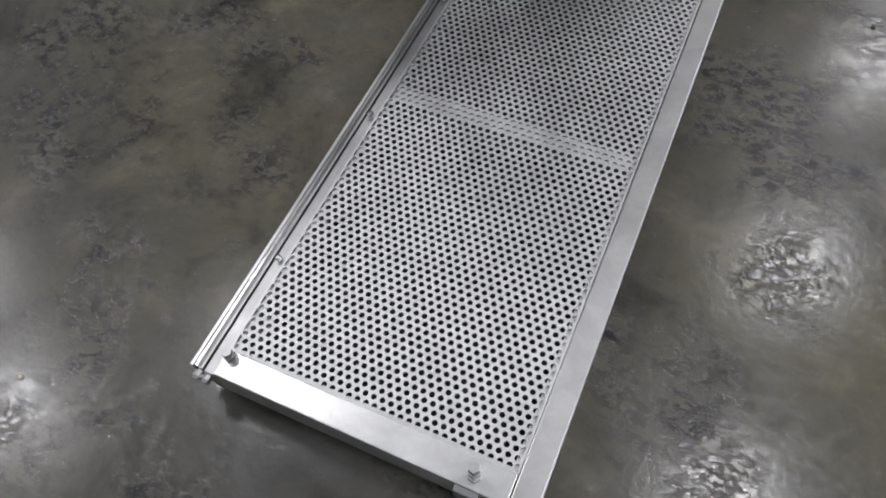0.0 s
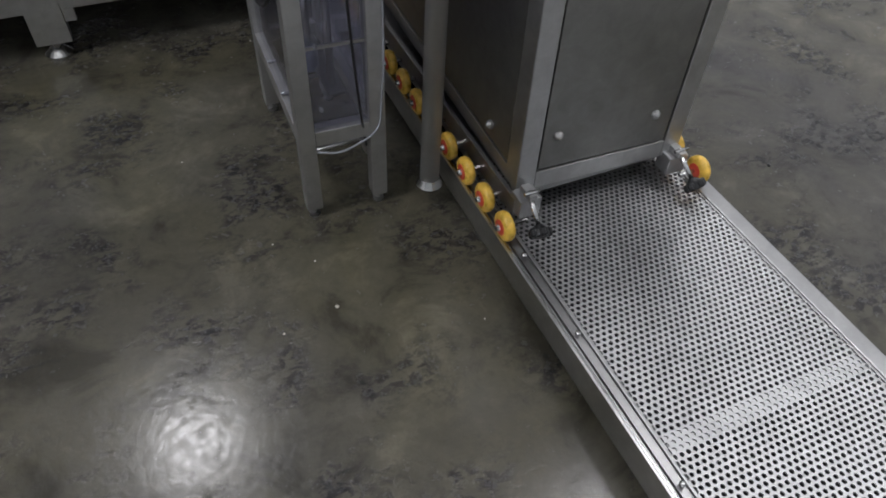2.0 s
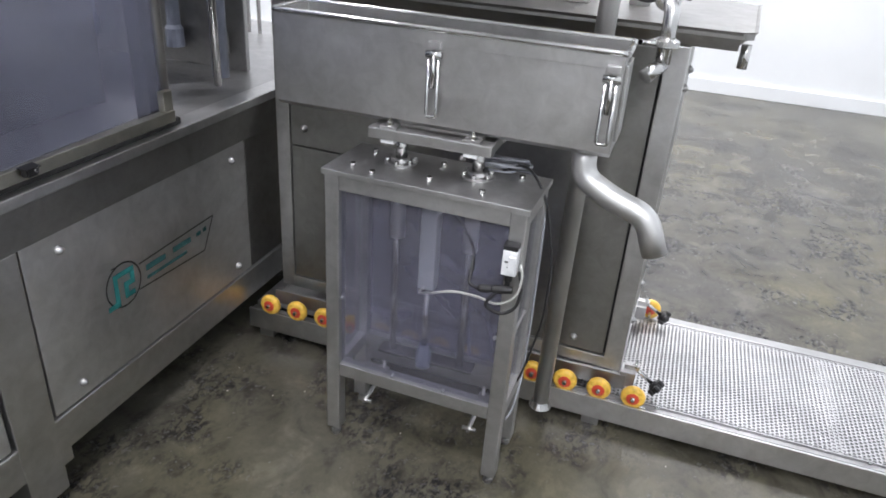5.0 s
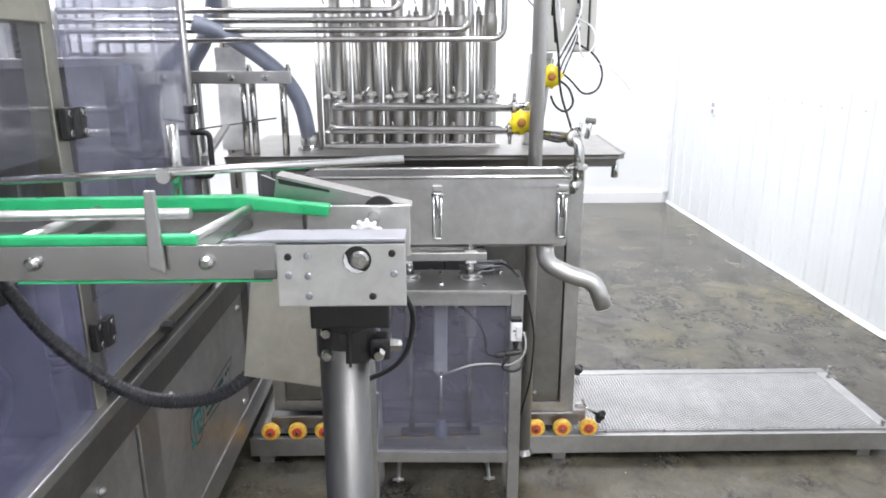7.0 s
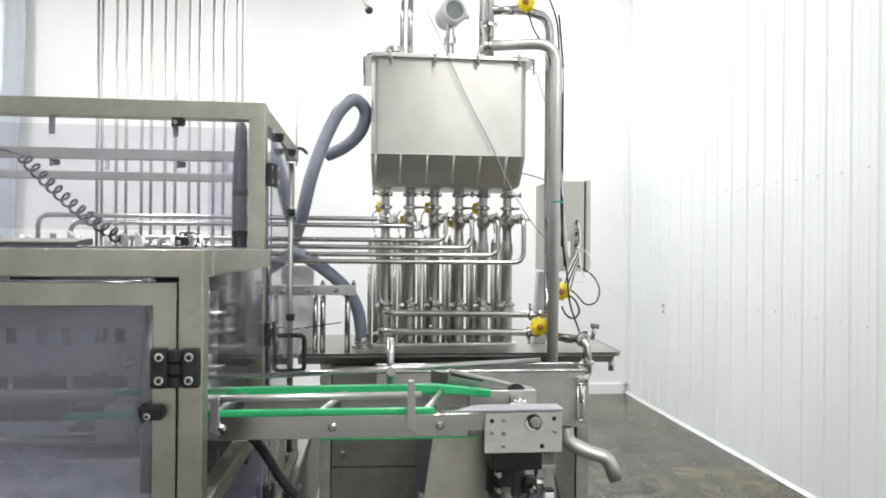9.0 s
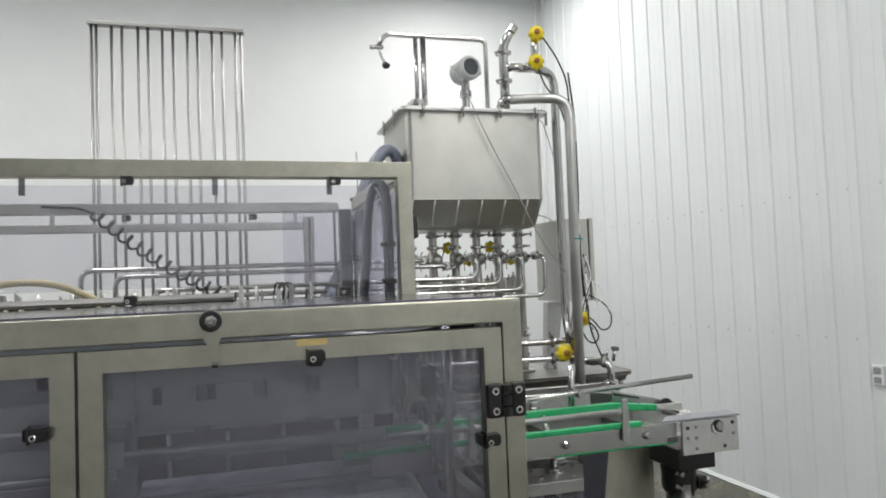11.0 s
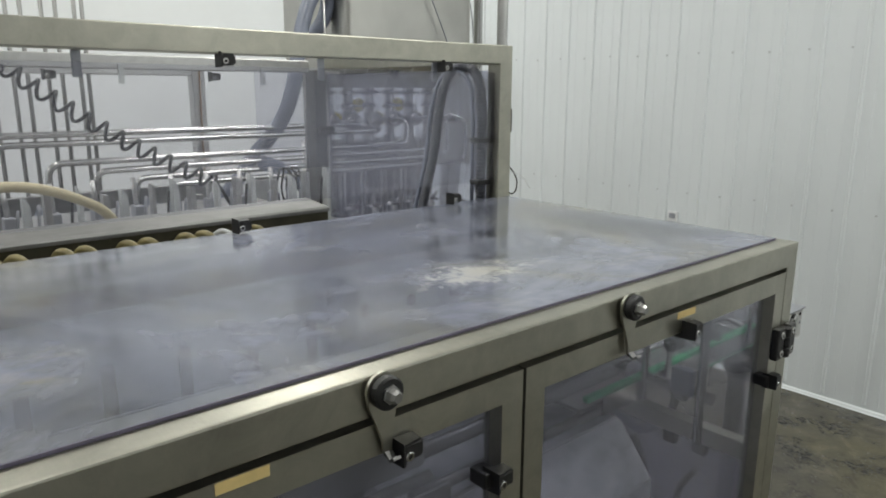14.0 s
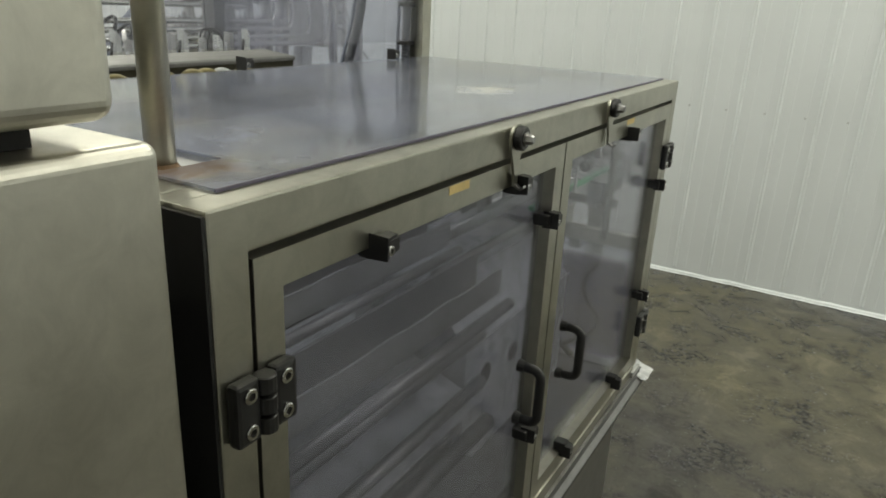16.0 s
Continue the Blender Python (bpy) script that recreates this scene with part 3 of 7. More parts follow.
for ly, lz in ((1.769, 0.249), (2.556, 0.245), (1.769, 1.0), (2.65, 0.72), (2.15, 0.72)):
    button_lock(CX0 + 0.003, ly, lz, "x", cab)

cab_turn = Matrix.Translation((CX0 - 0.54, CY0 - 2.15, 0)) @ Matrix.Rotation(radians(-2.0), 4, "Z") @ Matrix.Translation((0.54 - CX0, 2.15 - CY0, 0))
for ob in cab.children:
    ob.data.transform(cab_turn)

WHEEL_R = 0.0345
wheel_mesh = hub_mesh = None


def roller(x, y, z, side):
    """One rubber roller with its hub, on a stub axle."""
    global wheel_mesh, hub_mesh
    if wheel_mesh is None:
        w = part("roller_wheel", turned((0.54 - 0.0125, 2.15, PZ), (0.54 + 0.0125, 2.15, PZ), [(0, 0.016), (0.03, 0.019), (0.05, 0.025), (0.12, 0.0315), (0.35, WHEEL_R), (0.65, WHEEL_R), (0.88, 0.0315), (0.95, 0.025), (0.97, 0.019), (1, 0.016)], 26), AMBER, cab, "amber rubber tyre")
        sharp(w, 50)
        wheel_mesh = w.data
        wheel_mesh.polygons.foreach_set("use_smooth", [True] * len(wheel_mesh.polygons))
        hb = turned((0.54 - 0.015, 2.15, PZ), (0.54 + 0.015, 2.15, PZ), [(0, 0.008), (0.03, 0.014), (0.06, 0.0185), (0.94, 0.0185), (0.97, 0.014), (1, 0.008)], 18)
        hob = part("hub", hb, RED, w, "red plastic hub")
        hub_mesh = hob.data
    else:
        w = tagged(new("roller_wheel", wheel_mesh), "amber rubber tyre")
        w.parent = cab
        hob = tagged(new("hub", hub_mesh), "red plastic hub")
        hob.parent = w
    w.location = (x - 0.54, y - 2.15, z - PZ)
    w.rotation_euler = (random.uniform(0, 6), 0, 0)
    nut = part("axle_nut", turned((x - 0.022 * side, y, z), (x + 0.055 * side, y, z), [(0, 0.006), (0.09, 0.0085), (0.1, 0.005), (1, 0.005)], 8), TUBE, cab)
    return w


for i in range(13):
    roller(0.297, 1.572 + i * 0.0975, 0.1318, 1)
for i in range(13):
    roller(0.805, 1.562 + i * 0.0975, PZ + WHEEL_R, -1)
part("roller_carrier", box(CX0 - 0.012, CX0 - 0.001, CY0 - 0.02, CY1, 0.122, 0.171, 0.002), STEEL_D, cab)
part("roller_carrier", box(CX1 + 0.001, CX1 + 0.012, CY0 - 0.02, CY1, 0.122, 0.171, 0.002), STEEL_D, cab)
part("axle_bar", box(CX0 + 0.02, CX1 - 0.02, CY0 + 0.02, CY0 + 0.06, 0.130, 0.171, 0.004), STEEL_D, cab)
for kx, sgn in ((0.358, 1), (0.748, -1)):
    part("clamp_block", box(kx - 0.026, kx + 0.026, CY0 - 0.045, CY0 - 0.001, 0.135, 0.183, 0.003), PLATE, cab)
    part("clamp_fork", box(kx - 0.010, kx + 0.010, CY0 - 0.052, CY0 - 0.01, 0.1835, 0.199, 0.002), STEEL, cab)
    part("clamp_screw", tube([(kx, CY0 - 0.03, 0.196), (kx - 0.006 * sgn, CY0 - 0.095, 0.153)], 0.006, sides=10), TUBE, cab)
    part("clamp_pin", tube([(kx - 0.018, CY0 - 0.042, 0.201), (kx + 0.018, CY0 - 0.042, 0.201)], 0.0045, sides=8), TUBE, cab)
    a = Vector((kx - 0.006 * sgn, CY0 - 0.093, 0.155))
    d = Vector((-0.02 * sgn, -0.11, -0.075)).normalized()
    knob = turned(a, a + d * 0.028, [(0, 0.009), (0.15, 0.013), (0.4, 0.020), (0.9, 0.020), (1, 0.015)], 16)
    u = d.orthogonal().normalized()
    v = d.cross(u)
    for q in range(5):
        ang = 2 * math.pi * q / 5
        c = a + (u * math.cos(ang) + v * math.sin(ang)) * 0.018
        turned(c + d * 0.008, c + d * 0.027, [(0, 0.006), (0.2, 0.009), (0.8, 0.009), (1, 0.006)], 10, bm=knob)
    part("star_knob", knob, BLACK, cab, "black plastic star knob")

# worktop of the cabinet with its drip edge


def slanted(upper, lower, z1, z0, thick):
    """A sheet strip that slants from an upper line to a lower one."""
    bm = bmesh.new()
    rows = [[bm.verts.new((x, y + dy, z)) for x, y in line] for line, z, dy in ((upper, z1, 0), (lower, z0, 0), (lower, z0, thick), (upper, z1, thick))]
    for k in range(4):
        a, b = rows[k], rows[(k + 1) % 4]
        for i in range(len(a) - 1):
            bm.faces.new((a[i], a[i + 1], b[i + 1], b[i]))
    for i in (0, -1):
        bm.faces.new([r[i] for r in rows])
    return bm


top = prism([(0.31, 1.515), (0.33, 1.495), (0.90, 1.455), (0.97, 1.52), (0.97, 2.83), (0.31, 2.83)], "z", 1.124, 1.138, 0.002)
part("worktop", top, STEEL_C, cab)
part("drip_edge", prism([(0.303, 1.1415), (0.309, 1.1415), (0.352, 1.094), (0.346, 1.094)], "y", 1.522, 2.83, 0.001), STEEL_C, cab)
part("drip_edge", slanted([(0.303, 1.522), (0.330, 1.490), (0.905, 1.450)], [(0.346, 1.545), (0.360, 1.532), (0.905, 1.500)], 1.1415, 1.094, 0.005), STEEL_C, cab)
part("drain_spout", tube([(0.42, 1.50, 1.10), (0.42, 1.50, 1.045)], 0.012), TUBE, cab)
part("apron", box(0.36, 0.7, 1.56, 2.80, 1.093, 1.122, 0.002), STEEL_D, cab)

# ---- guarded lift stand ----
guard = thing("guarded_stand", (0.035, 2.125, 0), "stainless steel stand with clear plastic guards round its cylinders", "machine stand")
GX0, GX1, GY0, GY1, GZ = -0.058, 0.140, 1.876, 2.362, 0.792
part("top_plate", box(GX0 - 0.006, GX1 + 0.006, GY0 - 0.006, GY1 + 0.006, GZ - 0.014, GZ, 0.002), STEEL_G, guard)
W = 0.037
for gx in (GX0, GX1 - W):
    for gy in (GY0, GY1 - W):
        part("leg", box(gx, gx + W, gy, gy + W, 0.028, GZ - 0.0145, 0.003), STEEL_G, guard)
        part("levelling_foot", turned((gx + W / 2, gy + W / 2, 0.0), (gx + W / 2, gy + W / 2, 0.0275), [(0, 0.013), (0.3, 0.013), (0.35, 0.006), (1, 0.006)], 12), STEEL_D, guard)
for z0, z1 in ((0.212, 0.250), (0.742, 0.7775)):
    for gx in (GX0, GX1 - W):
        part("rail", box(gx + 0.001, gx + W - 0.001, GY0 + W + 0.0005, GY1 - W - 0.0005, z0, z1, 0.002), STEEL_G, guard)
    for gy in (GY0, GY1 - W):
        part("rail", box(GX0 + W + 0.0005, GX1 - W - 0.0005, gy + 0.001, gy + W - 0.001, z0, z1, 0.002), STEEL_G, guard)
pane_x = GX0 + 0.012
for name, b in (("front_guard", (pane_x, pane_x + 0.004, GY0 + 0.03, GY1 - 0.03, 0.245, 0.748)), ("back_guard", (GX1 - 0.016, GX1 - 0.012, GY0 + 0.03, GY1 - 0.03, 0.245, 0.748)),
                ("side_guard", (GX0 + 0.03, GX1 - 0.03, GY0 + 0.012, GY0 + 0.016, 0.245, 0.748)), ("side_guard", (GX0 + 0.03, GX1 - 0.03, GY1 - 0.016, GY1 - 0.012, 0.245, 0.748))):
    part(name, box(*b), PANE_H if name == "back_guard" else PANE_S, guard, "clear bluish plastic sheet")
for gy, gz in ((GY0 + 0.042, 0.45), (GY1 - 0.042, 0.45), (GY0 + 0.16, 0.255), (GY0 + 0.3, 0.255), (GY0 + 0.2, 0.738), (GY0 + 0.3, 0.738)):
    part("guard_clip", turned((pane_x + 0.002, gy, gz), (pane_x - 0.010, gy, gz), [(0, 0.0045), (0.6, 0.0045), (1, 0.003)], 10), GREY_C, guard)
for gz in (0.45, 0.60, 0.30):
    part("guard_clip", turned((0.0, GY0 + 0.014, gz), (0.0, GY0 + 0.002, gz), [(0, 0.0045), (0.6, 0.0045), (1, 0.003)], 10), GREY_C, guard)
part("joint_strip", box(GX0 + 0.038, GX1 - 0.038, GY0 + 0.006, GY0 + 0.0115, 0.445, 0.451), STEEL, guard)
for gy in (2.218, 2.028):
    part("guide_rod", tube([(0.066, gy, 0.255), (0.066, gy, 0.778)], 0.0095), TUBE, guard)
    part("guide_bush", turned((0.066, gy, 0.60), (0.066, gy, 0.778), [(0, 0.019), (1, 0.019)], 20), STEEL, guard)
    part("lift_post", tube([(0.074, gy, GZ), (0.074, gy, 0.868)], 0.0145), TUBE, guard)
    fl = turned((0.074, gy, GZ), (0.074, gy, GZ + 0.014), [(0, 0.040), (0.45, 0.040), (0.5, 0.026), (1, 0.024)], 24)
    for q in range(6):
        an = q * math.pi / 3
        px, py = 0.074 + 0.033 * math.cos(an), gy + 0.033 * math.sin(an)
        turned((px, py, GZ + 0.005), (px, py, GZ + 0.013), [(0, 0.005), (1, 0.005)], 6, bm=fl)
    part("flange", fl, STEEL, guard)
frame_turn = Matrix.Translation((GX0 - 0.035, GY0 - 2.125, 0)) @ Matrix.Rotation(radians(-1.8), 4, "Z") @ Matrix.Translation((0.035 - GX0, 2.125 - GY0, 0))
for ob in guard.children:
    if ob.name.split(".")[0] in ("top_plate", "leg", "levelling_foot", "rail", "front_guard", "back_guard", "side_guard", "guard_clip", "joint_strip"):
        ob.data.transform(frame_turn)
part("air_cylinder", box(0.022, 0.064, 2.101, 2.143, 0.490, 0.720, 0.005), GREY_P, guard, "pale grey square air cylinder")
part("cylinder_rod", tube([(0.043, 2.122, 0.29), (0.043, 2.122, 0.49)], 0.008), TUBE, guard)
part("rod_foot", turned((0.043, 2.122, 0.251), (0.043, 2.122, 0.315), [(0, 0.021), (0.6, 0.021), (1, 0.012)], 16), HOSE, guard)
part("foot_plate", box(0.048, 0.092, 1.99, 2.255, 0.2505, 0.260, 0.003), STEEL_DK, guard)
part("lift_bar", box(-0.004, 0.030, 1.982, 2.272, 0.868, 0.893, 0.003), STEEL, guard)
part("lift_bar", box(0.115, 0.145, 1.982, 2.272, 0.868, 0.893, 0.003), STEEL, guard)
for gy in (1.984, 2.24):
    part("lift_cross_bar", box(0.031, 0.114, gy, gy + 0.030, 0.868, 0.893, 0.003), STEEL, guard)
for gy in (2.03, 2.225):
    part("tray_clamp", box(0.0, 0.028, gy - 0.020, gy + 0.020, 0.8932, 0.8985, 0.001), STEEL, guard)
    part("clamp_bolt", turned((0.014, gy, 0.8985), (0.014, gy, 0.915), [(0, 0.009), (0.5, 0.009), (0.55, 0.005), (1, 0.005)], 6), TUBE, guard)
    part("clamp_nut", box(-0.002, 0.024, gy - 0.016, gy + 0.016, 0.860, 0.8675, 0.001), PALE, guard)
for gx, gy in ((0.0, 2.31), (0.0, 2.12), (0.105, 2.12), (0.11, 1.93), (-0.02, 1.99), (-0.025, 2.25), (0.11, 2.3)):
    part("top_bolt", turned((gx, gy, GZ), (gx, gy, GZ + 0.008), [(0, 0.0075), (1, 0.0075)], 6), TUBE, guard)
lock = part("door_switch", box(-0.086, -0.0585, 1.882, 1.915, 0.640, 0.700, 0.003), PALE, guard, "white safety switch with black cap")
part("cap", box(-0.085, -0.0588, 1.883, 1.916, 0.7005, 0.712, 0.002), BLACK, lock)
part("label_bar", box(-0.0868, -0.0862, 1.888, 1.909, 0.672, 0.676), BLACK, lock)
part("label_bar", box(-0.0868, -0.0862, 1.888, 1.903, 0.660, 0.663), BLACK, lock)
part("terminal_block", box(-0.094, -0.0868, 1.884, 1.900, 0.652, 0.690, 0.002), PALE, lock)
part("cable_gland", turned((-0.074, 1.899, 0.64), (-0.074, 1.899, 0.612), [(0, 0.009), (0.6, 0.009), (0.65, 0.006), (1, 0.006)], 12), BLACK, lock)
plug = turned((-0.082, 1.885, 0.606), (-0.088, 1.962, 0.596), [(0, 0.008), (0.25, 0.010), (0.55, 0.010), (0.6, 0.007), (0.72, 0.0095), (0.9, 0.0095), (1, 0.006)], 12)
part("plug", plug, BLACK, lock, "black cable plug lying level")
part("switch_cable", tube([(-0.088, 1.962, 0.596), (-0.086, 1.985, 0.60), (-0.06, 1.985, 0.625), (-0.02, 1.995, 0.66), (0.01, 2.05, 0.715), (0.03, 2.118, 0.728)], 0.0035, 0.03, 8), CABLE, guard)
part("air_hose", tube([(0.030, 2.122, 0.500), (0.005, 2.135, 0.488), (-0.03, 2.10, 0.515), (-0.045, 2.03, 0.548), (-0.068, 1.96, 0.562), (-0.085, 1.915, 0.560), (-0.082, 1.872, 0.59), (-0.074, 1.868, 0.64), (-0.07, 1.876, 0.665)], 0.0030, 0.03, 8), BOX_G, guard)
part("black_cable", tube([(-0.074, 1.899, 0.614), (-0.095, 1.925, 0.590), (-0.095, 1.945, 0.560), (-0.088, 1.905, 0.540), (-0.08, 1.872, 0.56), (-0.074, 1.866, 0.61), (-0.072, 1.876, 0.65)], 0.004, 0.02, 8), CABLE, guard)
part("long_cable", tube([(0.12, 1.98, 0.80), (0.10, 1.92, 0.835), (0.06, 1.86, 0.78), (0.05, 1.823, 0.62), (0.06, 1.828, 0.45), (0.08, 1.862, 0.28), (0.10, 1.895, 0.17)], 0.0030, 0.05, 8), CABLE, guard)
part("pale_cable", tube([(0.135, 1.96, 0.80), (0.138, 1.895, 0.80), (0.137, 1.868, 0.70), (0.137, 1.866, 0.40), (0.125, 1.868, 0.22), (0.03, 1.868, 0.185), (-0.02, 1.872, 0.20)], 0.0025, 0.04, 8), GREY, guard)
coil = []
for i in range(90):
    a = i * 0.42
    coil.append((0.125 + 0.018 * math.cos(a) + 0.01 * math.sin(i * 0.13), 1.985 + 0.055 * math.sin(a) + 0.02 * math.sin(i * 0.05), GZ + 0.008 + 0.03 * (i / 90) + 0.008 * math.sin(a * 0.5)))
part("loose_cable", tube(coil, 0.003, sides=6), GREY, guard, "loose coil of thin grey cable")
for gy in (GY0 + 0.09, GY1 - 0.10):
    t = tube([(GX1 - 0.02, gy, 0.135), (-0.02, gy, 0.128)], 0.006, sides=8)
    tube([(-0.012, gy - 0.018, 0.128), (-0.012, gy + 0.018, 0.128)], 0.005, sides=8, bm=t)
    tube([(GX1 - 0.022, gy, 0.10), (GX1 - 0.022, gy, 0.17)], 0.006, sides=8, bm=t)
    box(GX1 - 0.036, GX1 - 0.010, GY0 + W if gy < 2.1 else gy - 0.012, gy + 0.012 if gy < 2.1 else GY1 - W, 0.125, 0.145, 0.002, bm=t)
    part("toggle_lever", t, STEEL, guard)

# ---- drip tray ----
tray = thing("drip_tray", (0.14, 2.1, 0.89), "long steel drip tray with toggle latches on the lift bars", "tray")
TX0, TX1, TY0, TY1, TZ0, TZ1 = 0.024, 0.176, 1.740, 2.516, 0.9000, 1.117
body = box(TX0, TX0 + 0.004, TY0, TY1, TZ0 + 0.012, TZ1, 0.0)
box(TX1 - 0.004, TX1, TY0, TY1, TZ0 + 0.012, TZ1, bm=body)
box(TX0 + 0.004, TX1 - 0.004, TY0, TY0 + 0.004, TZ0 + 0.012, TZ1, bm=body)
box(TX0 + 0.004, TX1 - 0.004, TY1 - 0.004, TY1, TZ0 + 0.012, TZ1, bm=body)
part("body", body, STEEL, tray)
part("floor_pan", prism([(TX0, TZ0 + 0.012), (TX0 + 0.015, TZ0), (TX1 - 0.015, TZ0), (TX1, TZ0 + 0.012)], "y", TY0, TY1), STEEL, tray)
lip = [(TX0 - 0.003, TY0 - 0.003, TZ1), (TX1 + 0.003, TY0 - 0.003, TZ1), (TX1 + 0.003, TY1 + 0.003, TZ1), (TX0 - 0.003, TY1 + 0.003, TZ1), (TX0 - 0.003, TY0 + 0.02, TZ1), (TX0 - 0.003, TY0 - 0.002, TZ1)]
part("rolled_rim", tube(lip, 0.0065, 0.012, 10), TUBE, tray)
part("fold", box(TX0 - 0.003, TX0 - 0.0005, TY0, TY1, TZ1 - 0.033, TZ1 - 0.004, 0.001), STEEL, tray)
for ly in (2.130, 1.759):
    la = part("toggle_latch", box(TX0 - 0.007, TX0 - 0.0032, ly - 0.016, ly + 0.016, TZ1 - 0.060, TZ1 - 0.038, 0.001), STEEL, tray)
    loop = tube([(TX0 - 0.014, ly - 0.011, 1.057), (TX0 - 0.014, ly - 0.011, 0.934), (TX0 - 0.014, ly + 0.011, 0.934), (TX0 - 0.014, ly + 0.011, 1.057)], 0.004, 0.006, 8)
    part("wire_bail", loop, TUBE, la)
    part("lever", tube([(TX0 - 0.014, ly, 1.067), (TX0 - 0.016, ly, 0.997)], 0.0055, sides=8), TUBE, la)
    part("hinge_pin", tube([(TX0 - 0.012, ly - 0.018, 1.067), (TX0 - 0.012, ly + 0.018, 1.067)], 0.0075, sides=10), TUBE, la)
    part("catch", box(TX0 - 0.018, TX0 - 0.0032, ly - 0.014, ly + 0.014, 1.078, 1.094, 0.002), STEEL, la)
part("end_bracket", box(TX0 + 0.03, TX1 - 0.03, TY0 - 0.008, TY0 - 0.0005, 0.93, 1.09, 0.002), STEEL, tray)
part("outlet_pipe", tube([(0.082, 1.796, 0.906), (0.076, 1.792, 0.835), (0.062, 1.705, 0.795), (0.052, 1.640, 0.780), (0.046, 1.608, 0.698)], 0.0275, 0.06, 20), SATIN, tray, "bent satin outlet pipe")

# ---- tall supply pipe ----
pole = thing("supply_pipe", (0.232, 1.812, 0.068), "tall stainless steel pipe ending in a ferrule above the floor", "pipe")
part("riser", tube([(0.228, 1.820, 0.080), (0.236, 1.800, 2.40), (0.30, 2.055, 2.40)], 0.0225, 0.09, 20), SATIN, pole)
part("foot", turned((0.228, 1.820, 0.068), (0.228, 1.820, 0.092), [(0, 0.030), (0.25, 0.032), (0.5, 0.029), (1, 0.0235)], 20), TUBE, pole)
part("inlet_elbow", tube([(0.30, 2.050, 2.40), (0.318, 2.085, 2.40), (0.33, 2.095, 2.356)], 0.0225, 0.03, 16), TUBE, pole)
part("second_riser", tube([(0.34, 1.96, 2.565), (0.40, 1.79, 2.565), (0.402, 1.785, 1.40), (0.33, 1.80, 1.30)], 0.0205, 0.08, 18), TUBE, pole)
for pts in ([(0.235, 1.775, 2.20), (0.236, 1.775, 1.95), (0.262, 1.768, 1.85), (0.255, 1.766, 1.70), (0.272, 1.765, 1.58)], [(0.25, 1.790, 2.52), (0.24, 1.772, 2.30), (0.245, 1.774, 2.0), (0.262, 1.772, 1.80), (0.25, 1.770, 1.66), (0.27, 1.752, 1.50)]):
    part("strapped_cable", tube(pts, 0.0045, 0.08, 8), CABLE, pole)
part("grey_cable", tube([(0.236, 1.777, 2.3), (0.252, 1.774, 1.9), (0.262, 1.762, 1.72), (0.275, 1.742, 1.58), (0.26, 1.735, 1.52), (0.285, 1.73, 1.60)], 0.004, 0.06, 8), PALE, pole)
part("cable_tie", turned((0.236, 1.796, 1.756), (0.236, 1.796, 1.762), [(0, 0.030), (1, 0.030)], 16), TEAL, pole, "teal cable tie")

# ---- base of the filling machine ----
base = thing("filling_machine", (-0.6, 3.5, 0), "long stainless steel machine frame with screwed side panels on levelling feet", "machine")
BY = 2.815
part("sill", box(-1.48, 1.45, 2.780, BY + 0.03, 0.780, 0.805, 0.003), STEEL, base)
part("upper_band", box(-1.45, 1.45, 2.800, BY + 0.02, 0.684, 0.7795, 0.002), STEEL_C, base)
part("lower_beam", box(-0.500, 1.45, BY - 0.004, BY + 0.04, 0.150, 0.245, 0.004), STEEL, base)
part("lower_beam", box(-1.44, -0.592, BY - 0.004, BY + 0.04, 0.150, 0.245, 0.004), STEEL, base)
part("side_panel", box(-0.486, 0.312, BY, BY + 0.012, 0.250, 0.676, 0.002), STEEL_P, base, "brushed steel panel with a green emblem")
part("side_panel", box(0.318, 1.44, BY + 0.002, BY + 0.012, 0.249, 0.679, 0.002), STEEL_C, base)
# near-black backing, shade of the panel gaps put in as colour
part("panel_recess", box(-1.43, 1.43, BY + 0.0125, BY + 0.016, 0.246, 0.683), DARK, base, "near-black backing for the shade in the panel gaps")
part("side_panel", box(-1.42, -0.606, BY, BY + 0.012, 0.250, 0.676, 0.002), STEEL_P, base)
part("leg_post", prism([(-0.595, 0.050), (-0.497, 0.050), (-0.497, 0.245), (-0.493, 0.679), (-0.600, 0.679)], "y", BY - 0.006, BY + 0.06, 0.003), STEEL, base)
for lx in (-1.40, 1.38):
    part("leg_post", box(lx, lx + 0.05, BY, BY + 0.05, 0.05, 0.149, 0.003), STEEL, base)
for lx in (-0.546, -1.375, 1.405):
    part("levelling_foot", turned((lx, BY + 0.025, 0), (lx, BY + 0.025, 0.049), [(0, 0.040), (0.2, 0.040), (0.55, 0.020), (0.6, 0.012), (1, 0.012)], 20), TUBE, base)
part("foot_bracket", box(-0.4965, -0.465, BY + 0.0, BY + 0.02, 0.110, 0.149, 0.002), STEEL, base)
# filler block, dark for the shade inside the frame
part("core", box(-1.44, 1.44, BY + 0.045, 4.35, 0.16, 0.76), STEEL_DK, base, "dark filler block for the shaded inside of the frame")
part("deck", box(-1.40, 1.45, BY + 0.031, 4.6, 0.762, 0.798), STEEL_D, base)
part("front_band", box(-1.452, -1.441, BY + 0.05, 4.22, 0.16, 0.76, 0.002), STEEL_D, base)
for px, pz in ((-0.392, 0.636), (0.243, 0.634), (-0.398, 0.288), (0.240, 0.286), (-0.79, 0.63), (-0.79, 0.29)):
    button_lock(px, BY + 0.001, pz, "y", base)
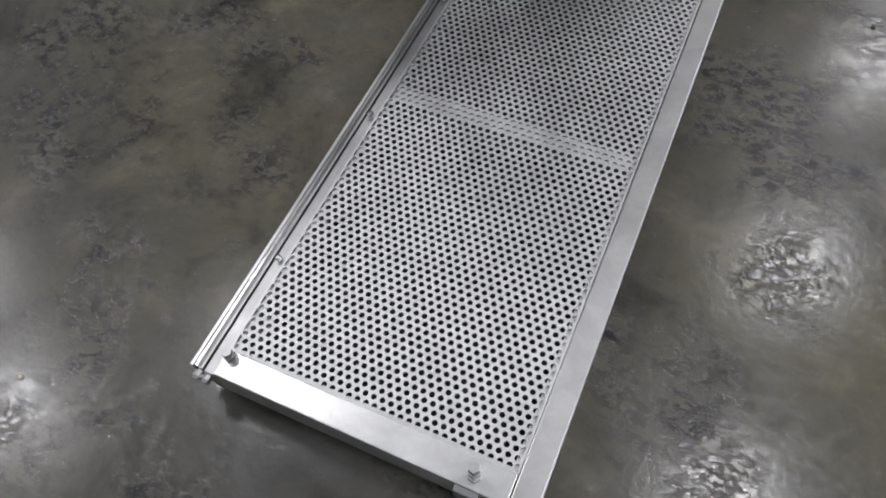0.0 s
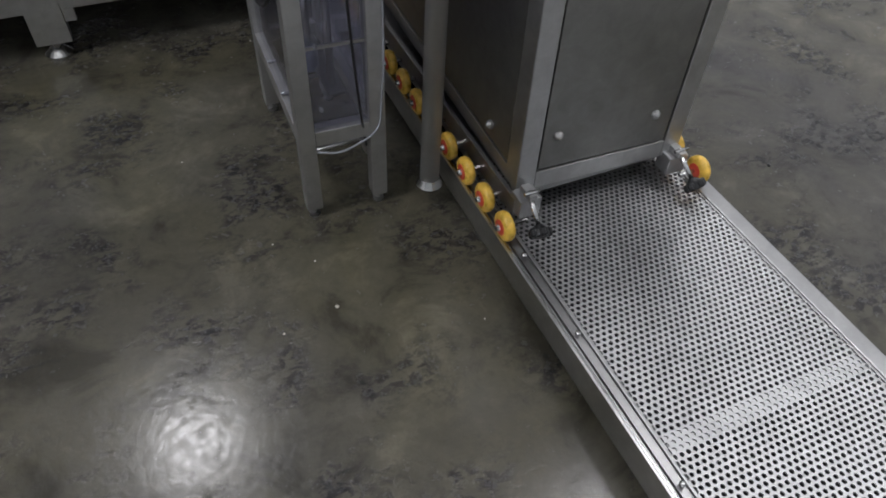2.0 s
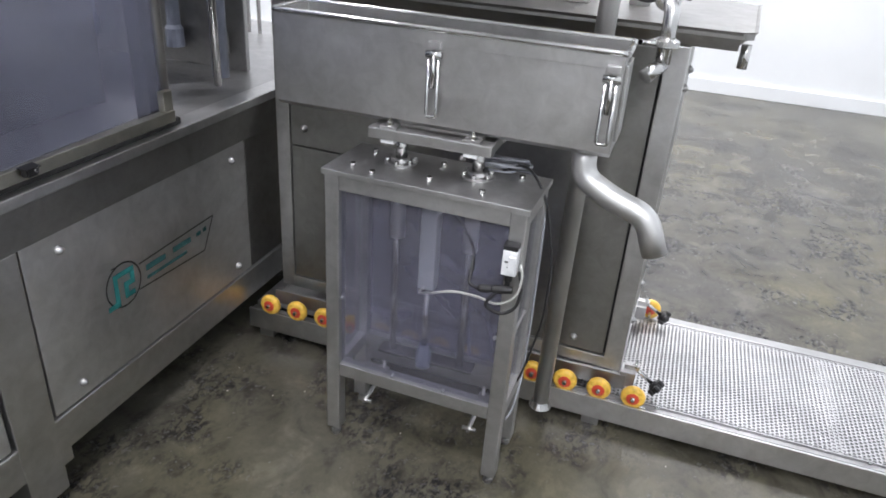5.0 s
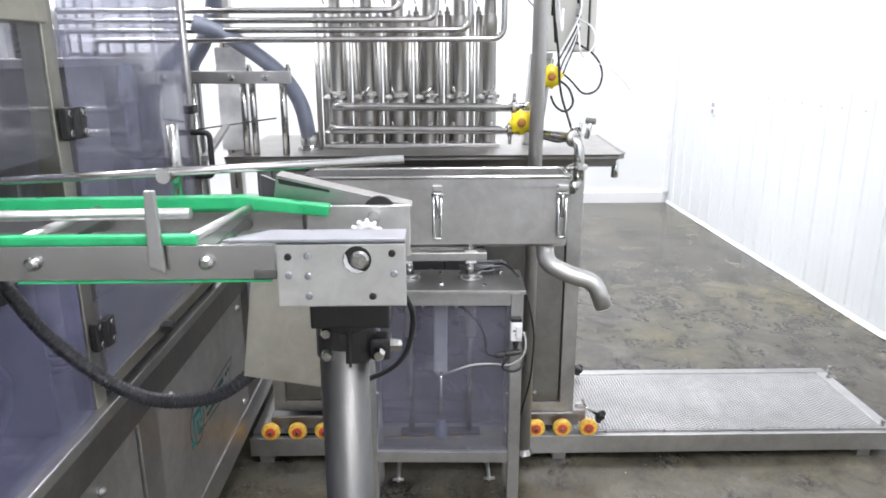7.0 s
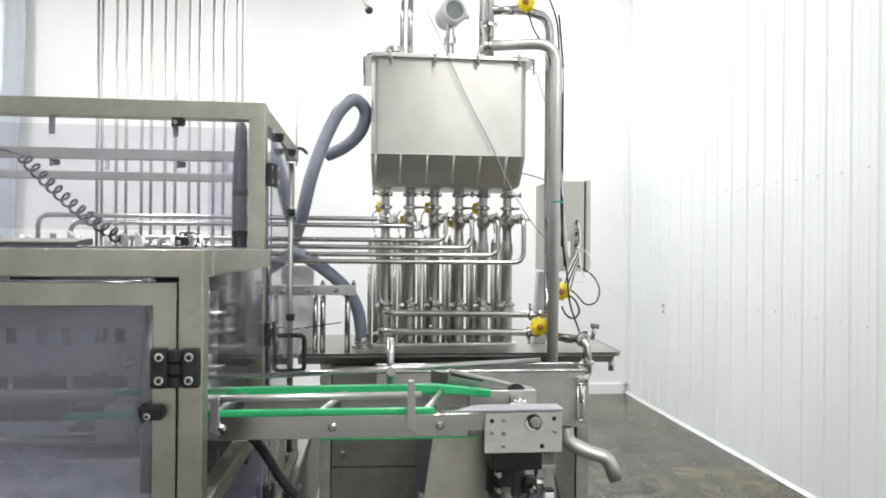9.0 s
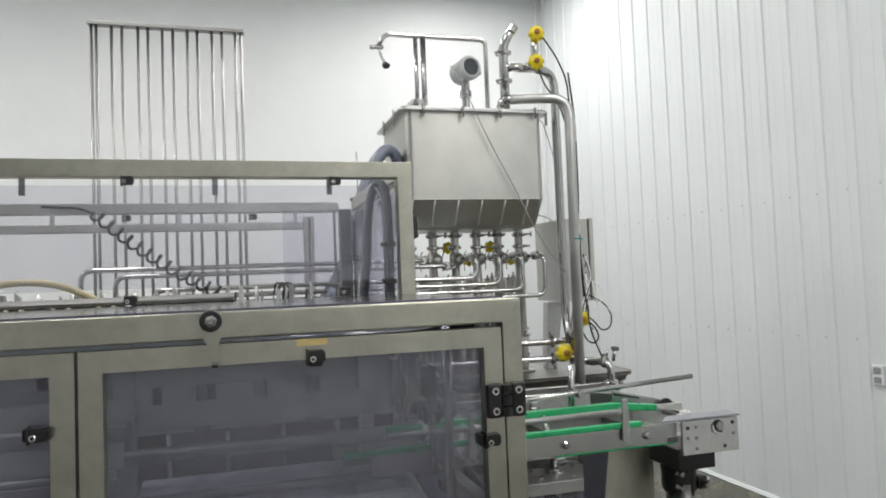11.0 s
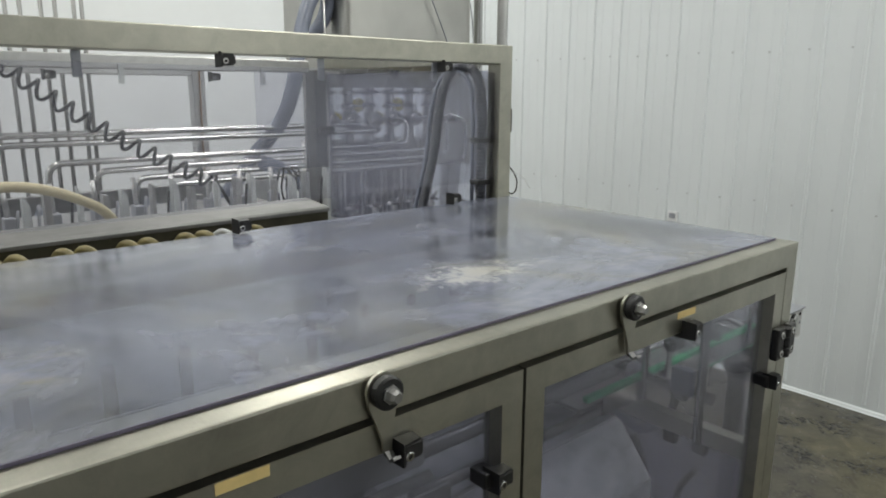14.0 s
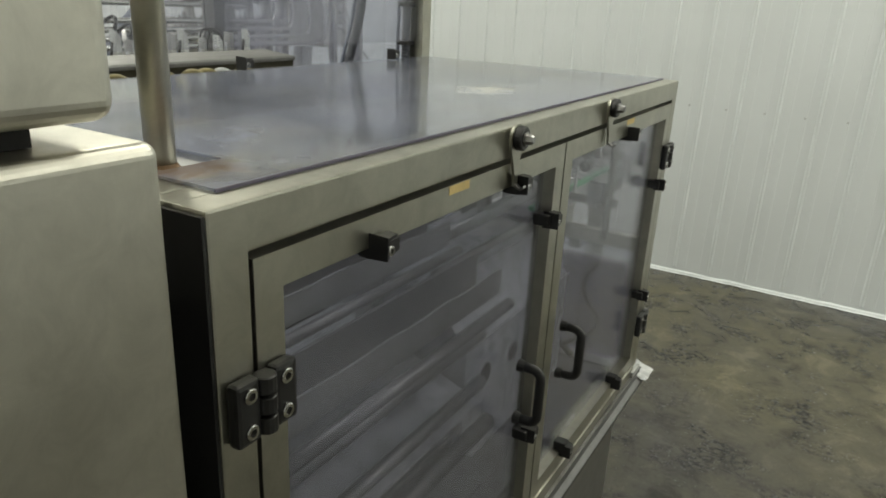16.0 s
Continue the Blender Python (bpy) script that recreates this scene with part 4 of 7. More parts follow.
# emblem: ring, monogram strokes and a name plate with unreadable text
em = part("emblem", box(-0.262, -0.250, 2.8132, 2.8138, 0.520, 0.523), BLACK, base, "green and black maker's emblem")
ring = bmesh.new()
cx, cz, ry = -0.229, 0.465, BY - 0.0012
for i in range(40):
    a, b2 = [2 * math.pi * (i + q) / 40 for q in (0, 1)]
    vs = [ring.verts.new((cx + r * math.cos(t), ry, cz + r * math.sin(t))) for r, t in ((0.060, a), (0.060, b2), (0.0555, b2), (0.0555, a))]
    ring.faces.new(vs)
part("ring", ring, BLACK, em)
mono = bmesh.new()
for x0, x1, z0, z1 in ((-0.033, -0.019, -0.0355, 0.024), (-0.033, 0.037, 0.0245, 0.038), (0.023, 0.037, 0.0055, 0.024), (-0.001, 0.037, -0.009, 0.005), (-0.001, 0.013, -0.0255, -0.0095), (-0.001, 0.034, -0.040, -0.026), (-0.060, -0.019, -0.050, -0.036)):
    box(cx + x0, cx + x1, ry - 0.0008, ry - 0.0002, cz + z0, cz + z1, bm=mono)
part("monogram", mono, TEAL_M, em, "teal monogram strokes")
plate = bmesh.new()
for (ax, az), (bx, bz) in (((-0.172, 0.494), (0.135, 0.504)), ((0.135, 0.504), (0.085, 0.414)), ((0.085, 0.414), (-0.180, 0.426))):
    d = (Vector((bx, 0, bz)) - Vector((ax, 0, az))).normalized()
    nrm = Vector((-d.z, 0, d.x)) * 0.002
    vs = [plate.verts.new((p[0] + q.x, ry, p[1] + q.z)) for p, q in (((ax, az), nrm), ((bx, bz), nrm), ((bx, bz), -nrm), ((ax, az), -nrm))]
    plate.faces.new(vs)
part("name_outline", plate, BLACK, em)
text = bmesh.new()
for x0, x1, z0, z1 in ((-0.150, -0.075, 0.464, 0.480), (-0.045, 0.03, 0.466, 0.482), (-0.150, 0.01, 0.440, 0.449), (0.055, 0.075, 0.470, 0.482), (0.085, 0.10, 0.472, 0.484)):
    box(x0, x1, ry - 0.0008, ry - 0.0002, z0, z1, bm=text)
part("text_bar", text, TEAL_D, em, "dark teal bars of worn lettering")

# ---- low guard housing with doors and lid ----
low = thing("door_housing", (-1.1, 3.5, 0.80), "steel housing with two clear doors and stained clear lid", "housing")
FX, FY0, FY1, FZ = -1.469, 2.785, 4.207, 1.56
B = 0.042
part("front_frame", prism([(FY0, 0.80), (FY0, FZ), (FY1, FZ), (FY1, 0.80), (FY1 - 0.040, 0.80), (FY1 - 0.040, FZ - B), (FY0 + 0.036, FZ - B), (FY0 + 0.036, 0.80)], "x", FX, FX + 0.036, 0.0025), BEAM, low)
part("front_beam", box(FX + 0.0362, FX + 0.064, FY0 + 0.001, FY1 - 0.001, FZ - B, FZ - 0.0004, 0.001), BEAM, low)
part("end_beam", box(FX + 0.0645, -0.782, FY0, FY0 + 0.04, FZ - B, FZ, 0.003), BEAM, low)
part("end_beam", box(FX + 0.0645, -0.782, FY1 - 0.045, FY1, FZ - B, FZ, 0.003), BEAM, low)
part("rear_beam", box(-0.83, -0.79, FY0 + 0.0405, FY1 - 0.0405, FZ - B, FZ, 0.003), BEAM, low)
part("bottom_rail", box(FX - 0.004, FX + 0.04, FY0 + 0.037, FY1 - 0.041, 0.775, 0.815, 0.003), BEAM, low)
part("bottom_ledge", prism([(FX - 0.026, 0.757), (FX - 0.0045, 0.768), (FX - 0.0045, 0.790), (FX - 0.012, 0.790), (FX - 0.015, 0.778), (FX - 0.026, 0.769)], "y", FY0 - 0.02, FY1 - 0.04, 0.001), STEEL_DK, low)
# near-black sheet, shade of the open end put in as colour
part("end_sheet", box(FX + 0.05, -0.80, FY1 - 0.012, FY1 - 0.004, 0.80, FZ - B - 0.001), DARK, low, "near-black sheet for the shade in the open housing end")
part("middle_rail", box(FX + 0.037, -0.79, FY0 + 0.005, FY0 + 0.035, 1.130, 1.166, 0.002), BEAM, low)
part("end_pane", box(FX + 0.037, -0.79, FY0 + 0.015, FY0 + 0.020, 1.30, FZ - B - 0.001), PANE, low, "clear sheet above the conveyor opening")
part("end_pane", box(FX + 0.037, -0.79, FY0 + 0.015, FY0 + 0.020, 0.80, 1.129), PANE_V, low, "violet sheet below the conveyor opening, reflections put into its haze")
lid_b = box(FX + 0.034, -0.775, FY0 + 0.020, 4.088, FZ + 0.001, FZ + 0.0038)
box(FX + 0.034, -1.358, 4.088, 4.168, FZ + 0.001, FZ + 0.0038, bm=lid_b)
box(-1.290, -0.775, 4.088, 4.168, FZ + 0.001, FZ + 0.0038, bm=lid_b)
box(-1.358, -1.290, 4.155, 4.168, FZ + 0.001, FZ + 0.0038, bm=lid_b)
part("lid", lid_b, LID, low, "cloudy clear plastic lid, white and rusty stains, wall reflection in haze")
part("lid_seal", box(FX + 0.0318, FX + 0.0338, FY0 + 0.020, 4.168, FZ + 0.0004, FZ + 0.0036), SEAL, low, "dark violet edge of the lid")
# added black sheet, darkens the end that lies in shadow
part("end_cover", box(FX + 0.0005, -0.80, FY1 + 0.0005, FY1 + 0.004, 0.80, FZ - 0.004), BLACK, low, "black sheet put over the shadowed end of the housing")
conn = part("terminal_box", box(-1.420, -1.380, FY1 + 0.0042, FY1 + 0.012, 1.490, 1.513, 0.001), GREY_C, low, "grey terminal box with a row of bright nuts on the dark end")
part("label_bar", box(-1.405, -1.390, FY1 + 0.0121, FY1 + 0.0127, 1.500, 1.503), GREY, conn)
for k in range(5):
    part("chrome_nut", turned((-1.418 + 0.011 * k, FY1 + 0.004, 1.480 - 0.002 * k), (-1.418 + 0.011 * k, FY1 + 0.017, 1.480 - 0.002 * k), [(0, 0.005), (0.6, 0.005), (1, 0.003)], 8), TUBE, conn)
part("notch_plate", box(-1.372, -1.276, 4.074, 4.1615, FZ - 0.008, FZ - 0.003), STEEL_D, low, "steel seen through the lid notch")
stick = thing("signal_post", (-1.327, 4.132, 1.52), "round satin steel post rising through the notched lid", "post")
part("tube", tube([(-1.327, 4.132, 1.30), (-1.326, 4.130, 2.6)], 0.0135, sides=20), BEAM, stick)
part("base_collar", turned((-1.327, 4.132, 1.50), (-1.327, 4.132, 1.562), [(0, 0.018), (0.9, 0.018), (1, 0.014)], 20), RUST, stick, "rusty collar")


def clip(x, y, z, out, along, parent, name="glazing_clip"):
    """A black clip with a screw that holds a clear sheet to its frame. out: the way it faces."""
    o, a = Vector(out), Vector(along)
    c = Vector((x, y, z))
    u = o.cross(a)
    bm = bmesh.new()
    bmesh.ops.create_cube(bm, size=1.0)
    for v in bm.verts:
        p = v.co.copy()
        taper = 0.92 if p.z > 0 else 1.0
        v.co = c + a * p.x * 0.030 * taper + u * p.y * 0.021 * taper + o * (p.z + 0.5) * 0.019
    bmesh.ops.bevel(bm, geom=bm.edges[:], offset=0.003, segments=2, affect="EDGES")
    turned(c + a * 0.006 + u * 0.003, c + a * 0.006 + u * 0.003 + o * 0.0205, [(0, 0.0055), (1, 0.0055)], 10, bm=bm)
    ob = part(name, bm, BLACK, parent, "black plastic glazing clip")
    q = c + a * 0.006 + u * 0.003
    part("screw", turned(q + o * 0.0195, q + o * 0.0222, [(0, 0.0056), (0.8, 0.0052), (1, 0.0045), (1, 0.0026), (0.2, 0.0024)], 10), TUBE, ob)
    return ob


def hinge(y, z, parent, x=None):
    """A black two-leaf plastic hinge with four screws on the front plane."""
    x = FX if x is None else x
    h1 = box(x - 0.014, x - 0.0005, y - 0.035, y - 0.009, z - 0.029, z + 0.029, 0.004)
    box(x - 0.014, x - 0.0005, y + 0.009, y + 0.035, z - 0.029, z + 0.029, 0.004, bm=h1)
    for q in range(3):
        turned((x - 0.010, y, z - 0.027 + q * 0.019), (x - 0.010, y, z - 0.027 + q * 0.019 + 0.016), [(0, 0.0085), (0.05, 0.010), (0.95, 0.010), (1, 0.0085)], 14, bm=h1)
    box(x - 0.009, x - 0.001, y - 0.012, y + 0.012, z - 0.026, z + 0.026, 0.001, bm=h1)
    ob = part("hinge", h1, BLACK, parent, "black plastic hinge with four screws")
    for dy in (-0.021, 0.021):
        for dz in (-0.017, 0.017):
            part("screw", turned((x - 0.0135, y + dy, z + dz), (x - 0.0165, y + dy, z + dz), [(0, 0.0072), (0.8, 0.0070), (1, 0.0062), (1.0, 0.0036), (0.1, 0.0032)], 12), TUBE, ob)
    return ob


def door(y0, y1, handle_y, parent):
    """A framed clear door on the front of the housing, with its pane and pull."""
    z0, z1, w = 0.8165, 1.5105, 0.033
    def member(*outline):
        return prism(outline, "x", FX, FX + 0.028)

    d = part("door", member((y0, z1), (y1, z1), (y1 - w, z1 - w), (y0 + w, z1 - w)), BEAM, parent, "framed clear door with a black pull")
    part("frame_bottom", member((y0, z0), (y1, z0), (y1 - w, z0 + w), (y0 + w, z0 + w)), BEAM, d)
    part("frame_stile", member((y0, z0), (y0 + w, z0 + w), (y0 + w, z1 - w), (y0, z1)), BEAM, d)
    part("frame_stile", member((y1, z0), (y1 - w, z0 + w), (y1 - w, z1 - w), (y1, z1)), BEAM, d)
    part("door_pane", box(FX + 0.019, FX + 0.023, y0 + w - 0.012, y1 - w + 0.012, z0 + w - 0.01, z1 - w + 0.01), PANE_D, d, "clear sheet, reflected hall light put into its haze")
    pts = [(FX - 0.001, handle_y, 1.070), (FX - 0.040, handle_y, 1.070), (FX - 0.040, handle_y, 1.166), (FX - 0.001, handle_y, 1.166)]
    part("pull_handle", tube(pts, 0.008, 0.018, 12), BLACK, d, "black plastic bow handle")
    for hz in (1.070, 1.166):
        part("handle_foot", turned((FX - 0.0005, handle_y, hz), (FX - 0.012, handle_y, hz), [(0, 0.011), (1, 0.009)], 12), BLACK, d)
    return d


door_a = door(3.4935, 4.163, 3.603, low)
door_b = door(2.8235, 3.4885, 3.420, low)
hinge(2.8225, 1.386, low)
hinge(2.8225, 0.945, low)
hinge(4.1655, 1.386, low)
hinge(4.1655, 0.945, low)
OUT = (-1, 0, 0)
CLIPS_A = [(3.995, 1.480, 0), (3.668, 1.480, 0), (3.538, 1.398, 1), (3.545, 1.012, 1), (3.66, 0.852, 0), (3.99, 0.852, 0), (4.135, 1.2, 1)]
CLIPS_B = [(3.143, 1.482, 0), (2.852, 1.322, 1), (2.852, 1.035, 1), (3.000, 0.852, 0), (3.33, 0.852, 0)]
for d_ob, places in ((door_a, CLIPS_A), (door_b, CLIPS_B)):
    for cy, cz2, up in places:
        held = clip(FX - 0.0005, cy, cz2, OUT, (0, 1, 0), d_ob)
        if up:
            inward = -1 if cy > 4.0 else 1
            part("pad", box(FX - 0.010, FX + 0.017, min(cy, cy + 0.022 * inward), max(cy, cy + 0.022 * inward), cz2 - 0.0095, cz2 + 0.0095, 0.003), BLACK, held)
        else:
            part("pad", box(FX - 0.009, FX + 0.017, cy - 0.011, cy + 0.011, cz2 - 0.016 if cz2 > 1.2 else cz2 - 0.006, cz2 + 0.006 if cz2 > 1.2 else cz2 + 0.016, 0.003), BLACK, held)
for cy in (3.832, 3.148):
    part("sticker", box(FX - 0.0008, FX - 0.0002, cy - 0.024, cy + 0.024, 1.4995, 1.510), STICKER, low, "small buff label")


def swing_latch(y, z, parent):
    """A steel swing latch: a drop-shaped plate on a black roller, ending in a bent lip."""
    x = FX - 0.006
    outline = []
    for i in range(13):
        a = math.pi * i / 12
        outline.append((y + 0.0185 * math.cos(a), z + 0.0185 * math.sin(a)))
    outline += [(y - 0.0170, z - 0.014), (y - 0.0115, z - 0.034), (y - 0.0100, z - 0.046), (y - 0.0090, z - 0.064), (y - 0.0005, z - 0.066), (y + 0.0020, z - 0.050), (y + 0.0080, z - 0.034), (y + 0.0165, z - 0.014)]
    la = part("swing_latch", prism(outline, "x", x - 0.002, x + 0.002), BEAM, parent, "satin steel swing latch")
    part("roller", turned((x - 0.002, y, z), (x - 0.013, y, z), [(0, 0.0155), (0.15, 0.0165), (0.85, 0.0165), (1, 0.0145)], 22), BLACK, la, "black roller")
    part("bolt", turned((x - 0.013, y, z), (x - 0.025, y, z), [(0, 0.0095), (0.2, 0.0095), (0.22, 0.0075), (0.7, 0.007), (1, 0.005)], 6), ROD, la)
    part("lip", prism([(x + 0.002, z - 0.060), (x + 0.002, z - 0.066), (x - 0.010, z - 0.071), (x - 0.016, z - 0.066), (x - 0.014, z - 0.064), (x - 0.009, z - 0.068)], "y", y - 0.0095, y - 0.0005), STEEL_DK, la)
    return la


swing_latch(3.694, 1.546, low)
swing_latch(3.301, 1.547, low)
wrap = thing("plastic_wrap", (FX - 0.03, 2.74, 0.79), "scrap of white plastic film caught on the corner of the ledge", "plastic film")
wb = bmesh.new()
gridv = [[wb.verts.new((FX - 0.040 + 0.07 * i / 6, FY0 - 0.05 + 0.075 * j / 6, 0.797 - 0.02 * (1 - i / 6) + 0.012 * noise.noise(Vector((i * 0.9, j * 0.9, 3.0))))) for j in range(7)] for i in range(7)]
for i in range(6):
    for j in range(6):
        wb.faces.new((gridv[i][j], gridv[i + 1][j], gridv[i + 1][j + 1], gridv[i][j + 1]))
w_ob = part("film", wb, PALE, wrap)
sol = w_ob.modifiers.new("thickness", "SOLIDIFY")
sol.thickness = 0.002

# what stands inside the low housing
inner = thing("transfer_unit", (-1.1, 3.5, 0.80), "grey folded cover, rails and wavy guide plates inside the guard housing", "machine part")


def wavy(x, y0, y1, z0, z1, step, phase=0.0):
    """A thin upright guide plate whose upper edge is cut in waves."""
    top, n = [], int((y1 - y0) / step * 8)
    for k in range(n + 1):
        y = y0 + (y1 - y0) * k / n
        s = math.sin(2 * math.pi * (y - y0) / step + phase)
        top.append((y, z1 + 0.0022 * max(-0.6, min(0.6, s * 1.6))))
    return prism([(y0, z0)] + top + [(y1, z0)], "x", x, x + 0.003)


part("folded_cover", prism([(-1.30, 0.80), (-1.30, 1.075), (-1.215, 1.175), (-1.02, 1.205), (-0.95, 1.15), (-0.93, 0.80)], "y", 2.93, 3.46, 0.006), COVER, inner, "translucent grey folded cover")
part("cover_end", prism([(-1.29, 0.80), (-1.29, 1.06), (-1.21, 1.16), (-1.03, 1.19), (-0.96, 1.13), (-0.94, 0.80)], "y", 2.90, 2.9295, 0.010), COVER, inner)
for k in range(4):
    part("cover_slot", box(-1.3015, -1.2995, 3.00 + 0.11 * k, 3.045 + 0.11 * k, 0.84, 0.93, 0.0), COVER_L, inner, "pale window of the folded cover")
# dark discs on the closed face, the holes' shade put on as colour
for yy, zz in ((3.37, 0.99), (3.24, 0.985), (3.09, 0.985)):
    part("cover_hole", turned((-1.2990, yy, zz), (-1.3020, yy, zz), [(0, 0.022), (1, 0.022)], 20), STEEL_DK, inner, "dark disc standing in for a shaded cover hole")
for x, z0, z1, ph in ((-1.36, 1.215, 1.262, 0.0), (-1.25, 1.285, 1.330, 1.4), (-1.13, 1.345, 1.392, 2.4)):
    part("guide_plate", wavy(x, 3.46, 4.12, z0, z1, 0.16, ph), SATIN, inner, "dull guide plate with a wavy edge")
    part("guide_ledge", box(x + 0.0035, x + 0.085, 3.46, 4.12, z0 - 0.004, z0 + 0.004, 0.001), ROD, inner)
    part("dark_slot", box(x + 0.0505, x + 0.056, 3.46, 4.12, z0 + 0.0045, z1 + 0.02), ROD, inner)
for x, z0, z1, ph in ((-1.20, 1.34, 1.385, 0.6), (-1.05, 1.40, 1.45, 2.0)):
    part("guide_plate", wavy(x, 2.99, 3.44, z0, z1, 0.16, ph), STEEL_G, inner, "dull guide plate with a wavy edge")
    part("guide_ledge", box(x + 0.0035, x + 0.07, 2.99, 3.44, z0 - 0.004, z0 + 0.004, 0.001), STEEL_D, inner)
for rx, rz, r, y0, y1 in ((-1.08, 1.27, 0.012, 2.90, 4.10), (-1.33, 1.13, 0.014, 3.47, 4.12), (-1.24, 1.17, 0.010, 3.47, 4.10), (-1.34, 1.03, 0.012, 3.47, 4.10), (-1.36, 0.95, 0.016, 3.47, 4.10), (-1.385, 1.205, 0.010, 3.47, 4.12), (-1.275, 1.282, 0.009, 3.47, 4.12), (-1.155, 1.340, 0.009, 3.47, 4.12), (-1.24, 1.300, 0.012, 2.99, 3.46), (-1.22, 1.215, 0.010, 2.95, 3.46)):
    part("rail_tube", tube([(rx, y0, rz), (rx, y1, rz)], r), ROD, inner)
for rx, rz in ((-1.20, 1.10), (-1.26, 0.99), (-1.30, 0.90)):
    part("flat_rail", box(rx, rx + 0.05, 3.47, 4.12, rz, rz + 0.012, 0.002), PLATE, inner)
part("sloping_sheet", prism([(-1.34, 0.98), (-1.0, 1.10), (-1.0, 1.105), (-1.34, 0.985)], "y", 3.47, 4.10), COVER, inner)
part("sloping_sheet", prism([(-1.38, 0.84), (-0.95, 0.92), (-0.95, 0.925), (-1.38, 0.845)], "y", 3.47, 4.10), STEEL_D, inner)
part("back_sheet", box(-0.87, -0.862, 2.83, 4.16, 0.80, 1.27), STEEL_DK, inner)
part("upright", box(-1.10, -1.07, 2.985, 3.015, 1.207, 1.517, 0.003), STEEL_V, inner)
part("upright", box(-1.10, -1.06, 3.462, 3.50, 0.80, 1.517, 0.003), STEEL_V, inner)
for sx, sy in ((-1.30, 2.83), (-1.02, 2.83)):
    part("guide_shoe", prism([(sx - 0.05, 1.516), (sx + 0.05, 1.516), (sx + 0.045, 1.497), (sx + 0.015, 1.480), (sx - 0.045, 1.490)], "y", sy, sy + 0.06, 0.003), BLACK, inner, "black guide shoe under the beam")
    part("shoe_rod", tube([(sx, sy + 0.06, 1.50), (sx + 0.02, sy + 0.45, 1.498)], 0.007, sides=10), TUBE, inner)
part("slot_panel", box(-0.905, -0.900, 2.90, 4.12, 1.275, 1.50, 0.001), GREY_P, inner, "pale grey back panel with upright slots")
for k in range(10):
    yy = 2.98 + 0.115 * k
    # near-black patch on the panel, the slot's shade put on as colour
    slot = box(-0.9085, -0.9055, yy - 0.010, yy + 0.010, 1.335, 1.41, 0.0)
    turned((-0.9085, yy, 1.335), (-0.9056, yy, 1.335), [(0, 0.010), (1, 0.010)], 14, bm=slot)
    turned((-0.9085, yy, 1.41), (-0.9056, yy, 1.41), [(0, 0.010), (1, 0.010)], 14, bm=slot)
    part("slot", slot, DARK, inner, "near-black patch standing in for a shaded upright slot")
for a, b in (((-1.3025, 1.076), (-1.214, 1.1775)), ((-1.214, 1.1775), (-1.02, 1.2075))):
    part("fold_line", tube([(a[0], 2.935, a[1]), (a[0], 3.455, a[1])], 0.0035, sides=8), PALE, inner, "pale fold of the cover")
for i in range(8):
    yy = 3.05 + i * 0.12
    part("gripper_pin", tube([(-0.98, yy, 1.185 if yy < 3.46 else 1.10), (-0.98, yy, 1.29)], 0.008), TUBE, inner)
for k in (1, 2, 6):
    xx = -1.40 + 0.066 * k
    part("rail_block", box(xx - 0.014, xx + 0.014, FY0 + 0.010, FY0 + 0.032, 1.104, 1.1295, 0.003), BLACK, inner, "black block under the middle rail")
    part("block_screw", turned((xx, FY0 + 0.0105, 1.117), (xx, FY0 + 0.006, 1.117), [(0, 0.005), (1, 0.004)], 8), TUBE, inner)
for xx, zz, r in ((-1.19, 1.318, 0.020), (-1.11, 1.318, 0.016), (-1.30, 1.345, 0.014)):
    part("star_grip", turned((xx, 2.862, zz), (xx, 2.905, zz), [(0, 0.4 * r), (0.05, r), (0.75, r), (0.8, 0.5 * r), (1, 0.5 * r)], 12), BLACK, inner, "black clamping knob")
part("guide_cylinder", turned((-1.09, 2.872, 1.222), (-1.09, 2.872, 1.290), [(0, 0.017), (0.9, 0.017), (1, 0.012)], 16), PALE, inner, "white guide roller")
coil_pts = [(-1.21 + 0.0016 * k, 2.876 + 0.011 * math.cos(k * 0.7), 1.236 + 0.011 * math.sin(k * 0.7)) for k in range(60)]
part("spring", tube(coil_pts, 0.0022, 0, 6), TUBE, inner, "bright coil spring")
for xx, z0, z1, r in ((-1.37, 1.17, 1.515, 0.009), (-1.25, 1.22, 1.50, 0.007), (-1.00, 1.20, 1.515, 0.010), (-0.90, 1.17, 1.515, 0.012)):
    part("stand_rod", tube([(xx, 2.895, z0), (xx, 2.895, z1)], r, sides=12), TUBE, inner)
for zz, r in ((1.385, 0.009), (1.262, 0.011)):
    part("cross_shaft", tube([(-1.39, 2.885, zz), (-0.86, 2.885, zz)], r, sides=12), TUBE, inner)
    for xx in (-1.33, -1.22, -1.05, -0.95):
        part("shaft_collar", turned((xx - 0.010, 2.885, zz), (xx + 0.010, 2.885, zz), [(0, r * 1.7), (0.1, r * 1.9), (0.9, r * 1.9), (1, r * 1.7)], 14), STEEL_D if zz > 1.3 else GREY_C, inner)
for xx, zz, w2, h2, mat2 in ((-1.28, 1.40, 0.05, 0.06, STEEL_DK), (-1.12, 1.42, 0.06, 0.05, GREY_B), (-0.97, 1.37, 0.05, 0.09, STEEL_D), (-1.34, 1.29, 0.04, 0.05, GREY_B)):
    part("mount_bracket", box(xx - w2 / 2, xx + w2 / 2, 2.898, 2.918, zz - h2 / 2, zz + h2 / 2, 0.003), mat2, inner)
    for dx in (-0.3, 0.3):
        part("bracket_bolt", turned((xx + dx * w2, 2.8985, zz + 0.2 * h2), (xx + dx * w2, 2.890, zz + 0.2 * h2), [(0, 0.006), (1, 0.005)], 8), TUBE, inner)
